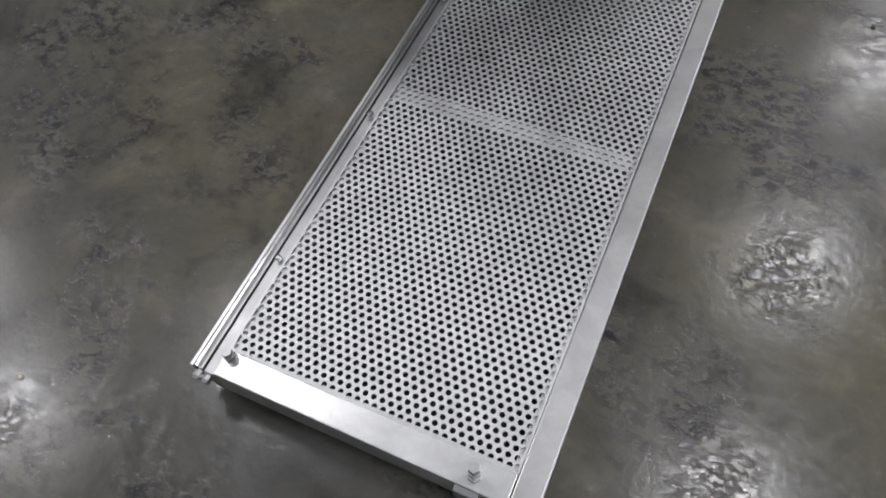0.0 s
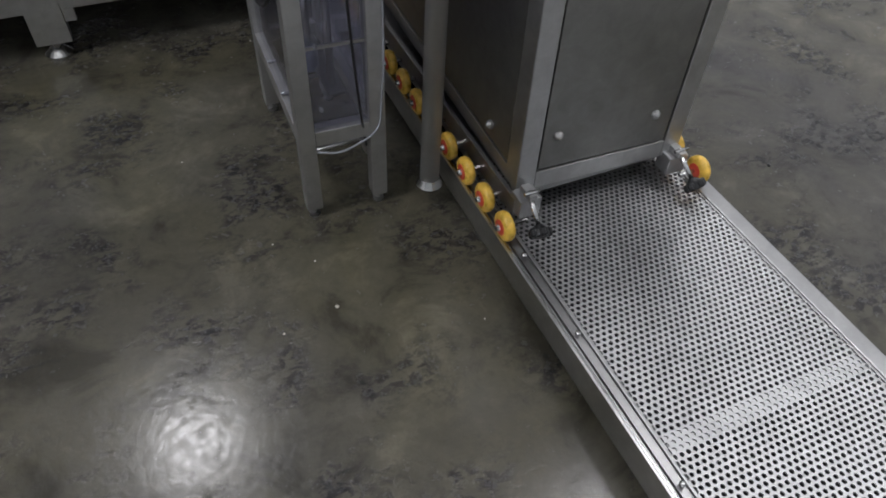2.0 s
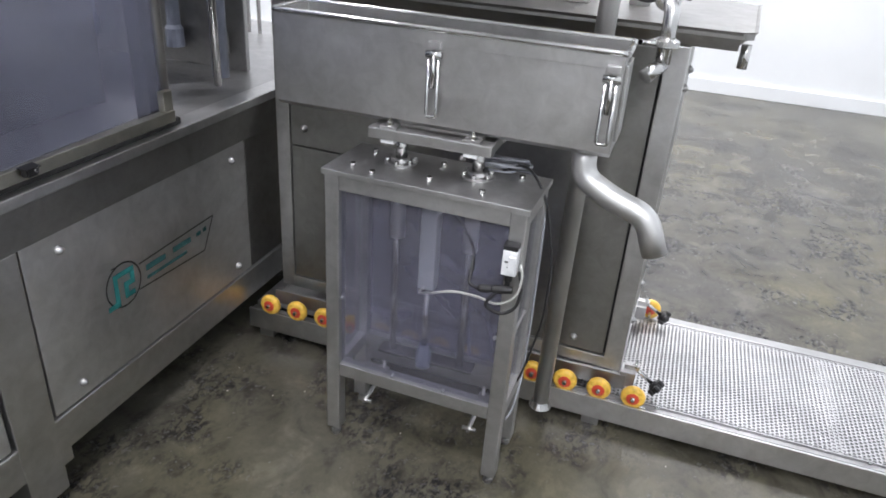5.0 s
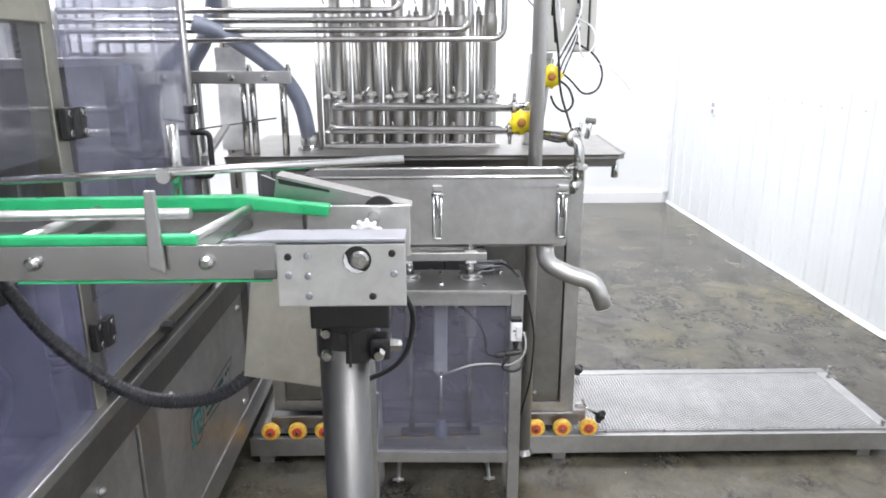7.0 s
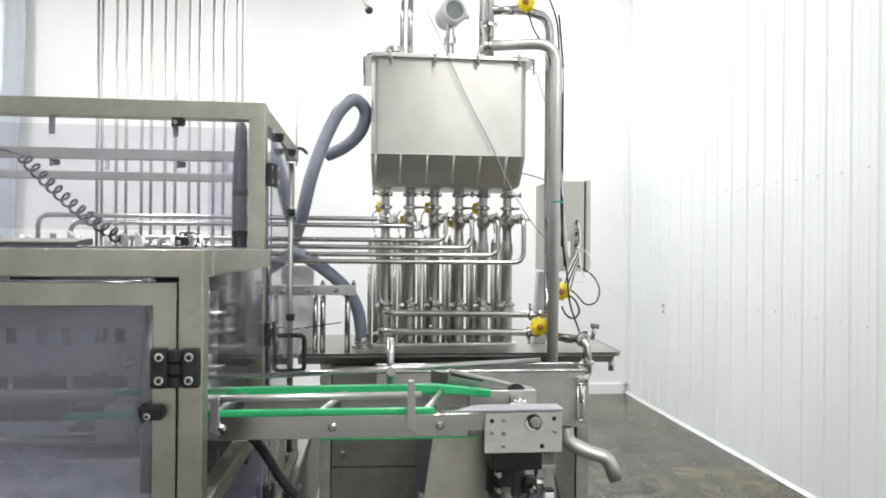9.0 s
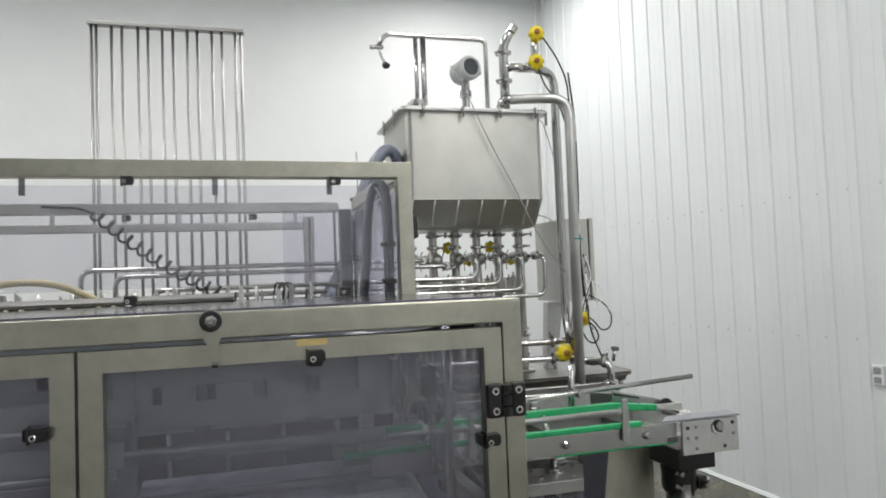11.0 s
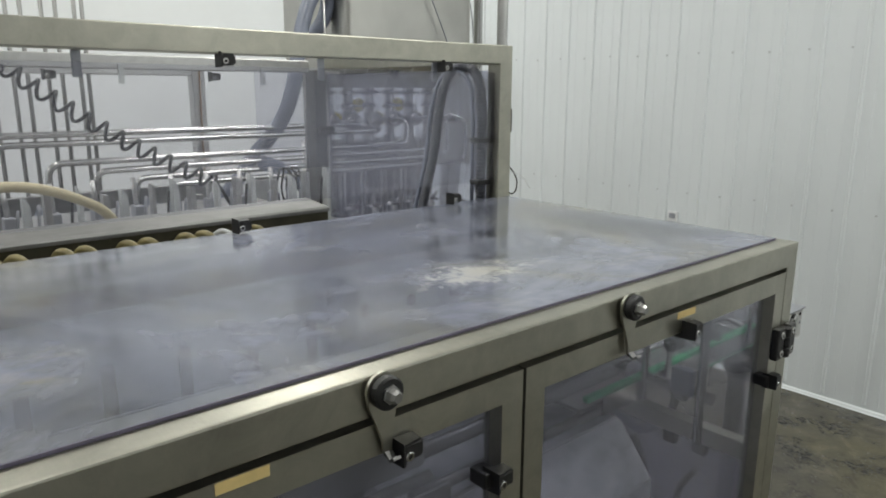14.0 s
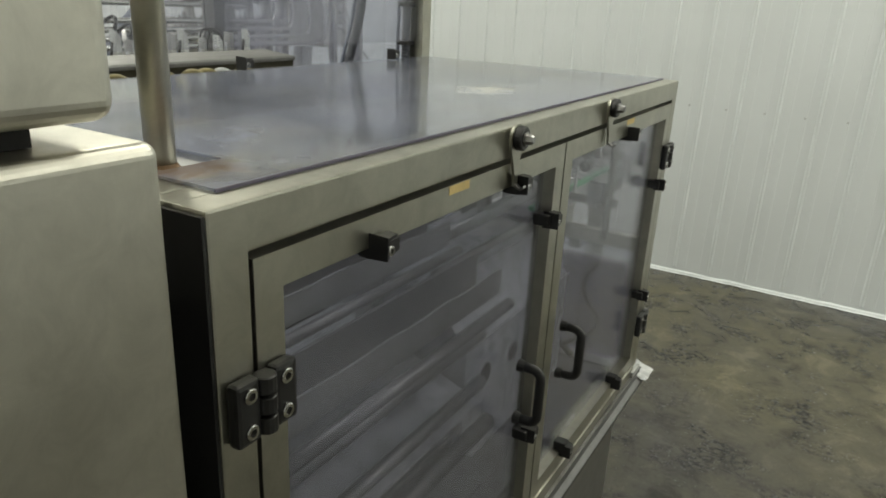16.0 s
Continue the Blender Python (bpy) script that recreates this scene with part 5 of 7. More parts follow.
part("air_line", tube([(-1.38, 2.87, 1.495), (-1.28, 2.865, 1.478), (-1.15, 2.87, 1.492), (-1.02, 2.865, 1.475), (-0.88, 2.875, 1.495)], 0.006, 0.05, 8), CABLE, inner, "black air line under the beam")
for k, (xx, sway, top) in enumerate(((-1.36, 0.05, 1.10), (-1.22, -0.04, 1.12), (-1.08, 0.06, 1.08), (-0.94, -0.05, 1.12))):
    part("hanging_cable", tube([(xx, 2.872, top), (xx + sway, 2.862, 1.02), (xx - sway * 0.6, 2.868, 0.92), (xx + sway * 1.4, 2.864, 0.845), (xx + sway * 2.4, 2.868, 0.815)], 0.0065 + 0.002 * (k % 2), 0.05, 8), CABLE, inner, "dark cable hanging inside the end sheet")
for yy in (3.10, 3.22, 3.34):
    part("suction_head", turned((-1.00, yy, 1.40), (-1.00, yy, 1.29), [(0, 0.012), (0.5, 0.012), (0.55, 0.020), (0.9, 0.020), (1, 0.014)], 12), GREY_C, inner)

# ---- tall guard frame behind the low housing ----
tall = thing("safety_enclosure", (-0.3, 3.6, 0.80), "tall steel enclosure with clear panes over the filling heads", "enclosure")
UX, UY, UZ = -0.780, 2.800, 1.920
part("front_frame", prism([(UY, 0.803), (UY, UZ), (4.75, UZ), (4.75, 0.803), (4.71, 0.803), (4.71, UZ - 0.043), (UY + 0.040, UZ - 0.043), (UY + 0.040, 0.803)], "x", UX, UX + 0.042, 0.0025), BEAM, tall)
part("end_beam", box(UX + 0.0425, 0.044, UY + 0.004, UY + 0.036, UZ - 0.043, UZ, 0.003), BEAM, tall)
part("inner_post", box(-0.024, 0.028, 2.848, 2.890, 0.803, UZ - 0.044, 0.003), STEEL_DK, tall, "dull grey inner post")
part("pane_edge", tube([(0.004, 2.908, 1.05), (0.004, 2.908, 1.866)], 0.0045, sides=10), STEEL_DK, tall)
part("middle_beam", box(0.002, 0.040, 2.8905, 4.75, 1.868, 1.905, 0.003), STEEL, tall)
part("rear_post", box(0.78, 0.83, 2.90, 2.95, 0.803, 1.93, 0.004), STEEL_V, tall)
part("cable_run", tube([(0.776, 2.925, 0.95), (0.773, 2.930, 1.5), (0.775, 2.922, 1.92)], 0.0035, 0.05, 8), RUST, tall, "orange cable along the post")
part("rear_beam", box(0.782, 0.828, 2.951, 4.75, 1.868, 1.905, 0.003), STEEL, tall)
part("front_pane", box(UX + 0.018, UX + 0.022, UY + 0.041, 4.70, 1.605, UZ - 0.062), PANE, tall, "clear front sheet")
part("inner_pane", box(-0.05, -0.046, UY + 0.041, UY + 0.3, 1.58, UZ - 0.05), PANE, tall, "clear inner sheet")
for cy in (3.511, 3.007):
    clip(UX + 0.012, cy, 1.868, OUT, (0, 1, 0), tall)
for cy in (3.506, 2.992):
    clip(-0.783, cy, 1.578, OUT, (0, 1, 0), tall)
clip(-0.0245, 2.868, 1.692, OUT, (0, 1, 0), tall)
for cy in (3.744, 3.309, 3.02):
    part("hanger_tab", box(UX + 0.023, UX + 0.029, cy - 0.007, cy + 0.007, UZ - 0.085, UZ - 0.0435, 0.002), GREY_C, tall)
for cy in (3.20, 3.62, 4.02):
    clip(0.0, cy, 1.852, OUT, (0, 1, 0), tall)
for cy in (3.05, 3.45, 3.85):
    part("hanger_tab", box(-0.006, 0.0, cy - 0.007, cy + 0.007, 1.83, 1.88, 0.001), GREY_P, tall)
# end door with tube edge
TX, TY = 0.010, 2.828
ed = part("end_door", prism([(-0.735, UY - 0.012), (TX - 0.008, TY - 0.003), (TX - 0.008, TY + 0.002), (-0.735, UY - 0.007)], "z", 0.851, 1.865), PANE_E, tall, "clear bluish end door with a tubular edge")
part("edge_tube", tube([(TX, TY, 0.836), (TX, TY, 1.866)], 0.0125), ROD, ed)
part("door_handle", tube([(TX - 0.02, TY - 0.005, 1.255), (TX - 0.02, TY - 0.055, 1.255), (TX - 0.02, TY - 0.055, 1.13), (TX - 0.02, TY - 0.005, 1.13)], 0.008, 0.018, 10), BLACK, ed, "black bow handle")
for hz in (1.692, 1.318):
    part("tube_clamp", box(TX - 0.024, TX + 0.022, TY - 0.017, TY + 0.015, hz - 0.012, hz + 0.012, 0.003), BLACK, ed, "black tube clamp")
for hz in (1.746, 1.350, 0.948):
    hb2 = box(-0.770, -0.742, UY - 0.015, UY - 0.0005, hz - 0.029, hz + 0.029, 0.004)
    box(-0.738, -0.710, UY - 0.024, UY - 0.0125, hz - 0.029, hz + 0.029, 0.004, bm=hb2)
    turned((-0.740, UY - 0.014, hz - 0.027), (-0.740, UY - 0.014, hz + 0.027), [(0, 0.009), (1, 0.009)], 12, bm=hb2)
    hob = part("hinge", hb2, BLACK, tall, "black plastic hinge with screws")
    for dx, yy in ((-0.756, UY - 0.0145), (-0.724, UY - 0.0235)):
        for dz in (-0.017, 0.017):
            part("screw", turned((dx, yy, hz + dz), (dx, yy - 0.003, hz + dz), [(0, 0.0070), (0.8, 0.0068), (1, 0.0060), (1.0, 0.0035), (0.1, 0.0032)], 12), TUBE, hob)
for cx2, cz2 in ((-0.60, 1.862), (-0.30, 1.862)):
    clip(cx2, UY - 0.001, cz2, (0, -1, 0), (1, 0, 0), tall)
part("bottom_rail", box(-0.730, TX - 0.014, UY - 0.010, UY + 0.014, 0.822, 0.850, 0.002), BEAM, ed)
part("end_stile", box(TX - 0.046, TX - 0.014, UY - 0.006, UY + 0.012, 0.8505, 0.90, 0.002), BEAM, ed)
# near-black strip, the gap's shade put in as colour
part("sill_gap", box(-0.735, 0.03, UY + 0.004, UY + 0.03, 0.8055, 0.8215), DARK, tall, "near-black strip for the shade in the sill gap")
for cx2, cz2 in ((-0.72, 1.16), (-0.45, 0.842)):
    clip(cx2, UY - 0.012, cz2, (0, -1, 0), (1, 0, 0), tall)
part("top_cross_hose", tube([(0.02, 2.84, 1.915), (0.10, 2.80, 1.935), (0.2, 2.79, 1.93)], 0.006, 0.03, 8), CABLE, tall)

# hoses and filling heads inside the tall frame
loop_hose = thing("looped_hose", (-0.69, 2.9, 1.57), "dark grey ribbed hose looped inside the guard frame", "hose")
pts = rounded([(-0.560, 2.912, 1.462), (-0.580, 2.906, 1.55), (-0.612, 2.900, 1.66), (-0.627, 2.895, 1.79), (-0.646, 2.886, 1.855), (-0.680, 2.877, 1.878), (-0.715, 2.868, 1.868), (-0.736, 2.862, 1.835), (-0.741, 2.860, 1.757), (-0.738, 2.860, 1.462)], 0.05)
part("hose", tube(pts, 0.0112, 0, 14), HOSE_M, loop_hose)
part("ribs", ribbed(pts, 0.0112, 0.009, 0.0012), HOSE_M, loop_hose, "ribs of the hose")
part("thin_hose", tube([(p[0] + 0.022, p[1] + 0.008, p[2] - 0.010) for p in pts], 0.005, 0, 10), HOSE, loop_hose)
for zz in (1.70, 1.60):
    part("hose_clip", box(-0.757, -0.724, 2.845, 2.882, zz - 0.006, zz + 0.006, 0.002), BLACK, loop_hose)
floor_coil = thing("cable_coil", (-0.55, 2.95, 0.80), "loose coil of dark cable lying inside the end door", "cable")
cc_pts = [(-0.55 + (0.07 + 0.012 * math.sin(k * 0.21)) * math.cos(k * 0.26), 2.96 + (0.045 + 0.01 * math.sin(k * 0.33)) * math.sin(k * 0.26), 0.812 + 0.012 * (k / 110) + 0.02 * max(0, math.sin(k * 0.13))) for k in range(110)]
part("cable", tube(cc_pts, 0.004, 0, 8), CABLE, floor_coil)
curl = thing("coiled_air_hose", (-0.13, 3.5, 1.6), "dark coiled air hose hanging inside the guard frame", "hose")
a0, a1 = Vector((-0.03, 3.715, 1.866)), Vector((-0.24, 3.312, 1.582))
ax = (a1 - a0).normalized()
u = ax.orthogonal().normalized()
v = ax.cross(u)
cp = [a0 + Vector((0, 0.16, 0.025)), a0 + Vector((0, 0.05, 0.02)), a0]
turns, per = 13, 14
for i in range(turns * per + 1):
    t = i / (turns * per)
    sag = -0.022 * math.sin(math.pi * t)
    cp.append(a0.lerp(a1, t) + Vector((0, 0, sag)) + (u * math.cos(2 * math.pi * i / per) + v * math.sin(2 * math.pi * i / per)) * 0.0190)
cp += [a1, a1 + Vector((-0.01, -0.03, -0.06))]
part("coil", tube(cp, 0.0046, 0, 7), HOSE_D, curl)
heads = thing("nozzle_bank", (-0.3, 3.4, 0.80), "rows of small steel filling nozzles on a grey beam", "nozzle bank")
part("channel_rail", prism([(-0.707, 1.567), (-0.60, 1.567), (-0.60, 1.583), (-0.610, 1.585), (-0.700, 1.577), (-0.707, 1.574)], "y", 3.27, 4.55, 0.001), STEEL_DK, heads)
part("bed_plate", box(-0.70, 0.30, 2.98, 4.5, 1.44, 1.46, 0.003), STEEL_D, heads)
part("bed_front", box(-0.745, -0.72, 3.05, 4.5, 1.40, 1.505, 0.002), OLIVE, heads, "mottled olive ledge behind the lid")
# added sheet, its dark olive gives the shade in the gap below the rail
part("rail_web", box(-0.7000, -0.6960, 3.27, 4.55, 1.4605, 1.5665), WEB, heads, "dark olive sheet added for shade in the rail gap")
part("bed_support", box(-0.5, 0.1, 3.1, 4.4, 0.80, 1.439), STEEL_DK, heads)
for i in range(19):
    yy, up = 3.03 + i * 0.052 + 0.012 * (i % 3 == 1), 0.022 * ((i * 5) % 4) / 3
    wide = 0.0085 if i % 3 else 0.0050
    part("nozzle", prism([(yy - wide, 1.461), (yy + wide, 1.461), (yy + wide * 0.8, 1.612 - up), (yy - wide * 0.8, 1.596 - up + 0.012 * (i % 2))], "x", -0.315, -0.290, 0.0015), STEEL_G if i % 2 else GREY_P, heads, "dull nozzle bar with a cut-off top")
    part("nozzle_hose", tube([(-0.302, yy + 0.018, 1.461), (-0.306, yy + 0.020, 1.53), (-0.31, yy + 0.016, 1.585 - up)], 0.0035, 0.03, 6), GREY if i % 4 else CABLE, heads)
for i in range(10):
    yy = 3.10 + i * 0.095
    part("air_valve", box(-0.15, -0.11, yy - 0.012, yy + 0.012, 1.461, 1.53, 0.004), GREY_C, heads)
    part("valve_stem", tube([(-0.125, yy, 1.53), (-0.125, yy + 0.004, 1.60)], 0.006, sides=8), STEEL, heads)
for i, yy in enumerate((3.10, 3.115, 3.13)):
    part("black_cable_loop", tube([(-0.28, yy, 1.50), (-0.26, yy - 0.02, 1.60), (-0.25, yy + 0.01, 1.615), (-0.24, yy + 0.02, 1.55), (-0.25, yy, 1.48)], 0.003, 0.02, 6), CABLE, heads)
for i in range(12):
    yy = 3.450 + (i // 2) * 0.1005 + 0.0335 * (i % 2) - (0.032 if i == 1 else 0.0)
    dull = i in (0, 1)
    hb3 = tube([(-0.7105, yy + 0.016, 1.536), (-0.7180, yy + 0.009, 1.558), (-0.740, yy - 0.002, 1.560), (-0.762, yy - 0.012, 1.538)], 0.0072 - 0.002 * dull, 0.014, 12)
    part("hose_stub", hb3, CREAM_S, heads, "short cream hose in the gap")
    part("stub_collar", turned((-0.748, yy - 0.006, 1.553), (-0.756, yy - 0.010, 1.545), [(0, 0.0080), (1, 0.0080)], 12), STEEL, heads)
part("white_tie", tube([(-0.716, 3.535, 1.548), (-0.735, 3.520, 1.563), (-0.760, 3.505, 1.552)], 0.005, 0.01, 10), PALE, heads, "white hose end in the gap")
part("inner_body", box(0.60, 0.62, 2.98, 4.55, 0.80, 1.475, 0.003), STEEL_D, heads, "dull steel back of the filling station")
for k in range(9):
    yy = 3.05 + 0.17 * k
    part("drive_cylinder", turned((0.56, yy, 0.86), (0.56, yy, 1.44), [(0, 0.030), (0.1, 0.030), (0.12, 0.022), (0.75, 0.022), (0.77, 0.032), (0.9, 0.032), (1, 0.018)], 14), GREY_B if k % 2 else STEEL_D, heads)
part("bed_cable", tube([(0.50, 2.99, 1.20), (0.47, 3.15, 1.10), (0.50, 3.4, 1.22), (0.48, 3.7, 1.08), (0.50, 4.1, 1.18)], 0.012, 0.12, 8), CABLE, heads, "dark cable slung before the cylinders")
arch = thing("cream_hose", (-0.45, 3.85, 1.5), "cream hose arching over the filling heads", "hose")
part("hose", tube([(-0.42, 3.60, 1.47), (-0.42, 3.62, 1.565), (-0.42, 3.75, 1.635), (-0.42, 3.92, 1.635), (-0.42, 4.08, 1.55), (-0.42, 4.10, 1.47)], 0.0105, 0.12, 12), CREAM, arch)

# ---- outfeed conveyor ----
conv = thing("outfeed_conveyor", (-1.2, 2.5, 0), "outfeed conveyor with green slide strips on a round steel column", "conveyor")
RX, RX2 = -1.285, -1.105
part("side_rail", box(RX, RX + 0.004, 2.335, 3.0, 1.222, 1.262, 0.001), RAIL, conv)
part("side_rail", box(RX2, RX2 + 0.004, 2.335, 3.05, 1.222, 1.262, 0.001), STEEL, conv)
part("rail_end", box(RX - 0.001, RX + 0.012, 2.335, 2.36, 1.222, 1.234, 0.002), STEEL_DK, conv)
part("under_strip", box(RX - 0.001, RX + 0.010, 2.34, 2.62, 1.2195, 1.2215), GREEN, conv)
part("slide_strip", box(RX - 0.003, RX + 0.010, 2.42, 3.05, 1.2625, 1.274, 0.003), GREEN, conv, "green plastic slide strip")
part("slide_strip", prism([(3.05, 1.270), (2.405, 1.273), (2.295, 1.262), (2.292, 1.276), (2.405, 1.289), (3.05, 1.284)], "x", RX2 - 0.045, RX2 - 0.026, 0.002), GREEN, conv, "green plastic slide strip, bent down at its end")
part("slide_strip", box(RX2 - 0.016, RX2 + 0.004, 2.30, 3.05, 1.2625, 1.270, 0.002), GREEN, conv)
part("guide_bar", tube([(-1.235, 2.44, 1.287), (-1.235, 3.05, 1.283)], 0.0065, sides=10), STEEL, conv)
part("guide_rod", tube([(-1.15, 2.195, 1.336), (-1.15, 2.90, 1.302)], 0.0055, sides=10), TUBE, conv)
for yy, zz in ((2.494, 1.378), (2.85, 1.36)):
    part("rod_post", tube([(-1.115, yy, zz), (-1.112, yy + 0.002, 1.27)], 0.0075, sides=10), TUBE, conv)
    part("rod_clamp", turned((-1.165, yy, 1.318), (-1.105, yy, 1.318), [(0, 0.009), (1, 0.009)], 10), TUBE, conv)
for yy in (2.462, 2.80):
    part("guide_post", prism([(yy - 0.006, 1.325), (yy + 0.006, 1.325), (yy + 0.009, 1.24), (yy - 0.009, 1.232)], "x", RX - 0.010, RX - 0.004, 0.002), STEEL, conv)
for yy in (2.41, 2.60, 2.79):
    part("cross_rod", tube([(RX - 0.005, yy, 1.243), (RX2 + 0.008, yy, 1.243)], 0.008, sides=10), TUBE, conv)
    part("rail_bolt", turned((RX, yy, 1.243), (RX - 0.010, yy, 1.243), [(0, 0.0085), (0.6, 0.0080), (1, 0.0045)], 14), TUBE, conv)
    part("strip_stay", tube([(RX + 0.008, yy + 0.03, 1.262), (RX2 - 0.03, yy - 0.02, 1.275)], 0.006, sides=8), STEEL, conv)
part("belt_bed", box(RX + 0.012, RX2 - 0.05, 2.34, 3.05, 1.238, 1.246), STEEL_D, conv)
gp = part("gear_plate", box(-1.299, -1.291, 2.190, 2.331, 1.194, 1.266, 0.0015), PLATE_W, conv, "white-grey gear plate with screw heads")
part("gear_plate", box(-1.100, -1.092, 2.190, 2.331, 1.194, 1.266, 0.0015), PLATE_W, conv)
for yy, zz, mat2 in ((2.318, 1.252, BLACK), (2.297, 1.253, GREY_C), (2.318, 1.231, GREY_C), (2.297, 1.230, GREY_C), (2.297, 1.207, GREY_C), (2.205, 1.255, BLACK), (2.203, 1.232, GREY_C), (2.227, 1.206, BLACK)):
    part("screw_head", turned((-1.2985, yy, zz), (-1.3015, yy, zz), [(0, 0.0042), (0.7, 0.004), (1, 0.0025)], 12), mat2, gp)
part("shaft_end", turned((-1.2985, 2.240, 1.249), (-1.306, 2.240, 1.249), [(0, 0.0105), (0.7, 0.0105), (1, 0.008)], 16), TUBE, gp)
part("shaft_seal", turned((-1.2985, 2.243, 1.248), (-1.3005, 2.243, 1.248), [(0, 0.0155), (1, 0.0155)], 24), BLACK, gp)
# pale crescent along the lower edge of the shaft hole
part("shaft_washer", prism([(2.243 + r9 * math.cos(math.radians(a9)), 1.248 + r9 * math.sin(math.radians(a9))) for r9, a9 in ((0.0150, 30), (0.0150, 0), (0.0150, -30), (0.0150, -60), (0.0150, -90), (0.0150, -120), (0.0118, -100), (0.0100, -60), (0.0100, -20), (0.0118, 20))], "x", -1.3018, -1.3004), PALE, gp)
part("belt_shield", prism([(-1.306, 2.385), (-1.306, 2.190), (-1.262, 2.190), (-1.262, 2.345)], "z", 1.2695, 1.2735, 0.001), GREY_C, conv, "grey transfer plate over the belt end")
wheel = []
for q in range(48):
    an, rr = 2 * math.pi * q / 48, (0.0215 if q % 4 in (0, 1) else 0.0172)
    wheel.append((2.243 + rr * math.cos(an), 1.2445 + rr * math.sin(an)))
spr = prism(wheel, "x", -1.190, -1.178)
part("sprocket", spr, PALE, conv, "white toothed plastic chain wheel")
part("bearing_ring", turned((-1.0915, 2.232, 1.257), (-1.094, 2.232, 1.257), [(0, 0.0215), (1, 0.0205)], 28), BLACK, conv)
part("drive_shaft", tube([(-1.29, 2.240, 1.249), (-1.095, 2.240, 1.249)], 0.009), TUBE, conv)
part("motor_flange", box(-1.245, -1.125, 2.212, 2.308, 1.145, 1.1935, 0.004), BLACK, conv, "black plastic column head")
head = part("column_head", turned((-1.190, 2.272, 1.150), (-1.190, 2.272, 1.086), [(0, 0.040), (0.25, 0.040), (0.28, 0.0385), (0.9, 0.0385), (1, 0.034)], 28), BLACK, conv, "black plastic clamp head")
part("clamp_slit", box(-1.2295, -1.218, 2.262, 2.265, 1.088, 1.145), DARK, head)
part("clamp_lug", box(-1.216, -1.186, 2.214, 2.240, 1.090, 1.120, 0.005), BLACK, head)
for yy, zz in ((2.292, 1.134), (2.292, 1.104), (2.228, 1.104)):
    part("clamp_screw", turned((-1.208, yy, zz), (-1.234, yy, zz), [(0, 0.009), (0.7, 0.0085), (1, 0.006)], 6), TUBE, head, "chrome clamp screw")
part("side_screw", turned((-1.200, 2.216, 1.105), (-1.200, 2.200, 1.105), [(0, 0.009), (0.7, 0.0085), (1, 0.006)], 6), TUBE, head, "chrome clamp screw")
part("chute_side", prism([(2.402, 1.215), (2.290, 1.215), (2.290, 1.02), (2.293, 1.000), (2.429, 1.024)], "x", -1.117, -1.113, 0.001), BEAM_S, conv, "folded steel chute")
part("chute_back", prism([(-1.117, 2.402), (-1.113, 2.404), (-1.035, 2.432), (-1.037, 2.436)], "z", 1.045, 1.215, 0.0005), STEEL_D, conv)
part("chute_wall", prism([(2.372, 1.303), (2.188, 1.259), (2.190, 1.222), (2.385, 1.222)], "x", -1.084, -1.081, 0.0005), STEEL_D, conv, "sloping chute wall")
part("chute_top", prism([(2.372, 1.3035), (2.188, 1.2595), (2.188, 1.2615), (2.372, 1.3055)], "x", -1.084, -1.045), STEEL_D, conv)
part("chute_lip", prism([(-1.084, 2.372), (-1.081, 2.370), (-1.030, 2.402), (-1.033, 2.405)], "z", 1.222, 1.298, 0.0005), STEEL_D, conv)
# thin black strip, the edge's shadow put in as a solid
part("chute_shadow_gap", prism([(2.370, 1.3015), (2.300, 1.2850), (2.300, 1.2815), (2.368, 1.294)], "x", -1.0850, -1.0843), BLACK, conv, "black strip for the shadow at the chute edge")
hang = rounded([(-1.104, 2.80, 1.21), (-1.107, 2.748, 1.161), (-1.107, 2.708, 1.088), (-1.107, 2.627, 1.012), (-1.107, 2.561, 0.978), (-1.107, 2.478, 0.984), (-1.107, 2.433, 1.012), (-1.087, 2.405, 1.035)], 0.08)
part("corrugated_hose", tube(hang, 0.0098, 0, 14), HOSE_D, conv, "black corrugated hose hanging below")
part("hose_ribs", ribbed(hang, 0.0098, 0.007, 0.0012, 10), HOSE_D, conv)
part("motor_cable", tube([(-1.13, 2.205, 1.16), (-1.10, 2.185, 1.11), (-1.07, 2.20, 1.02), (-1.04, 2.28, 0.97)], 0.004, 0.05, 8), CABLE, conv)
# bring the conveyor to its true size and place
fit_m = Matrix.Translation((-2.45, 2.418, 1.547)) @ Matrix.Scale(1.034, 4) @ Matrix.Translation((2.45, -2.418, -1.541))
base_m = Matrix.Translation(conv.location)
for ob in conv.children_recursive:
    ob.data.transform(base_m.inverted() @ fit_m @ base_m)
CCX, CCY = -1.155, 2.270
part("column", tube([(CCX, CCY, 0.02), (CCX, CCY, 1.10)], 0.0325, sides=28), COLUMN, conv)
part("column_foot", turned((CCX, CCY, 0.0), (CCX, CCY, 0.035), [(0, 0.10), (0.4, 0.10), (0.5, 0.05), (1, 0.038)], 24), STEEL, conv)

# ---- hopper, dosing cylinders and pipes on the cabinet ----
tank = thing("hopper_tank", (0.55, 2.22, 1.825), "square stainless steel hopper with a clamped lid above the dosing valves", "tank")
HX0, HX1, HY0, HY1 = 0.310, 0.800, 1.905, 2.545


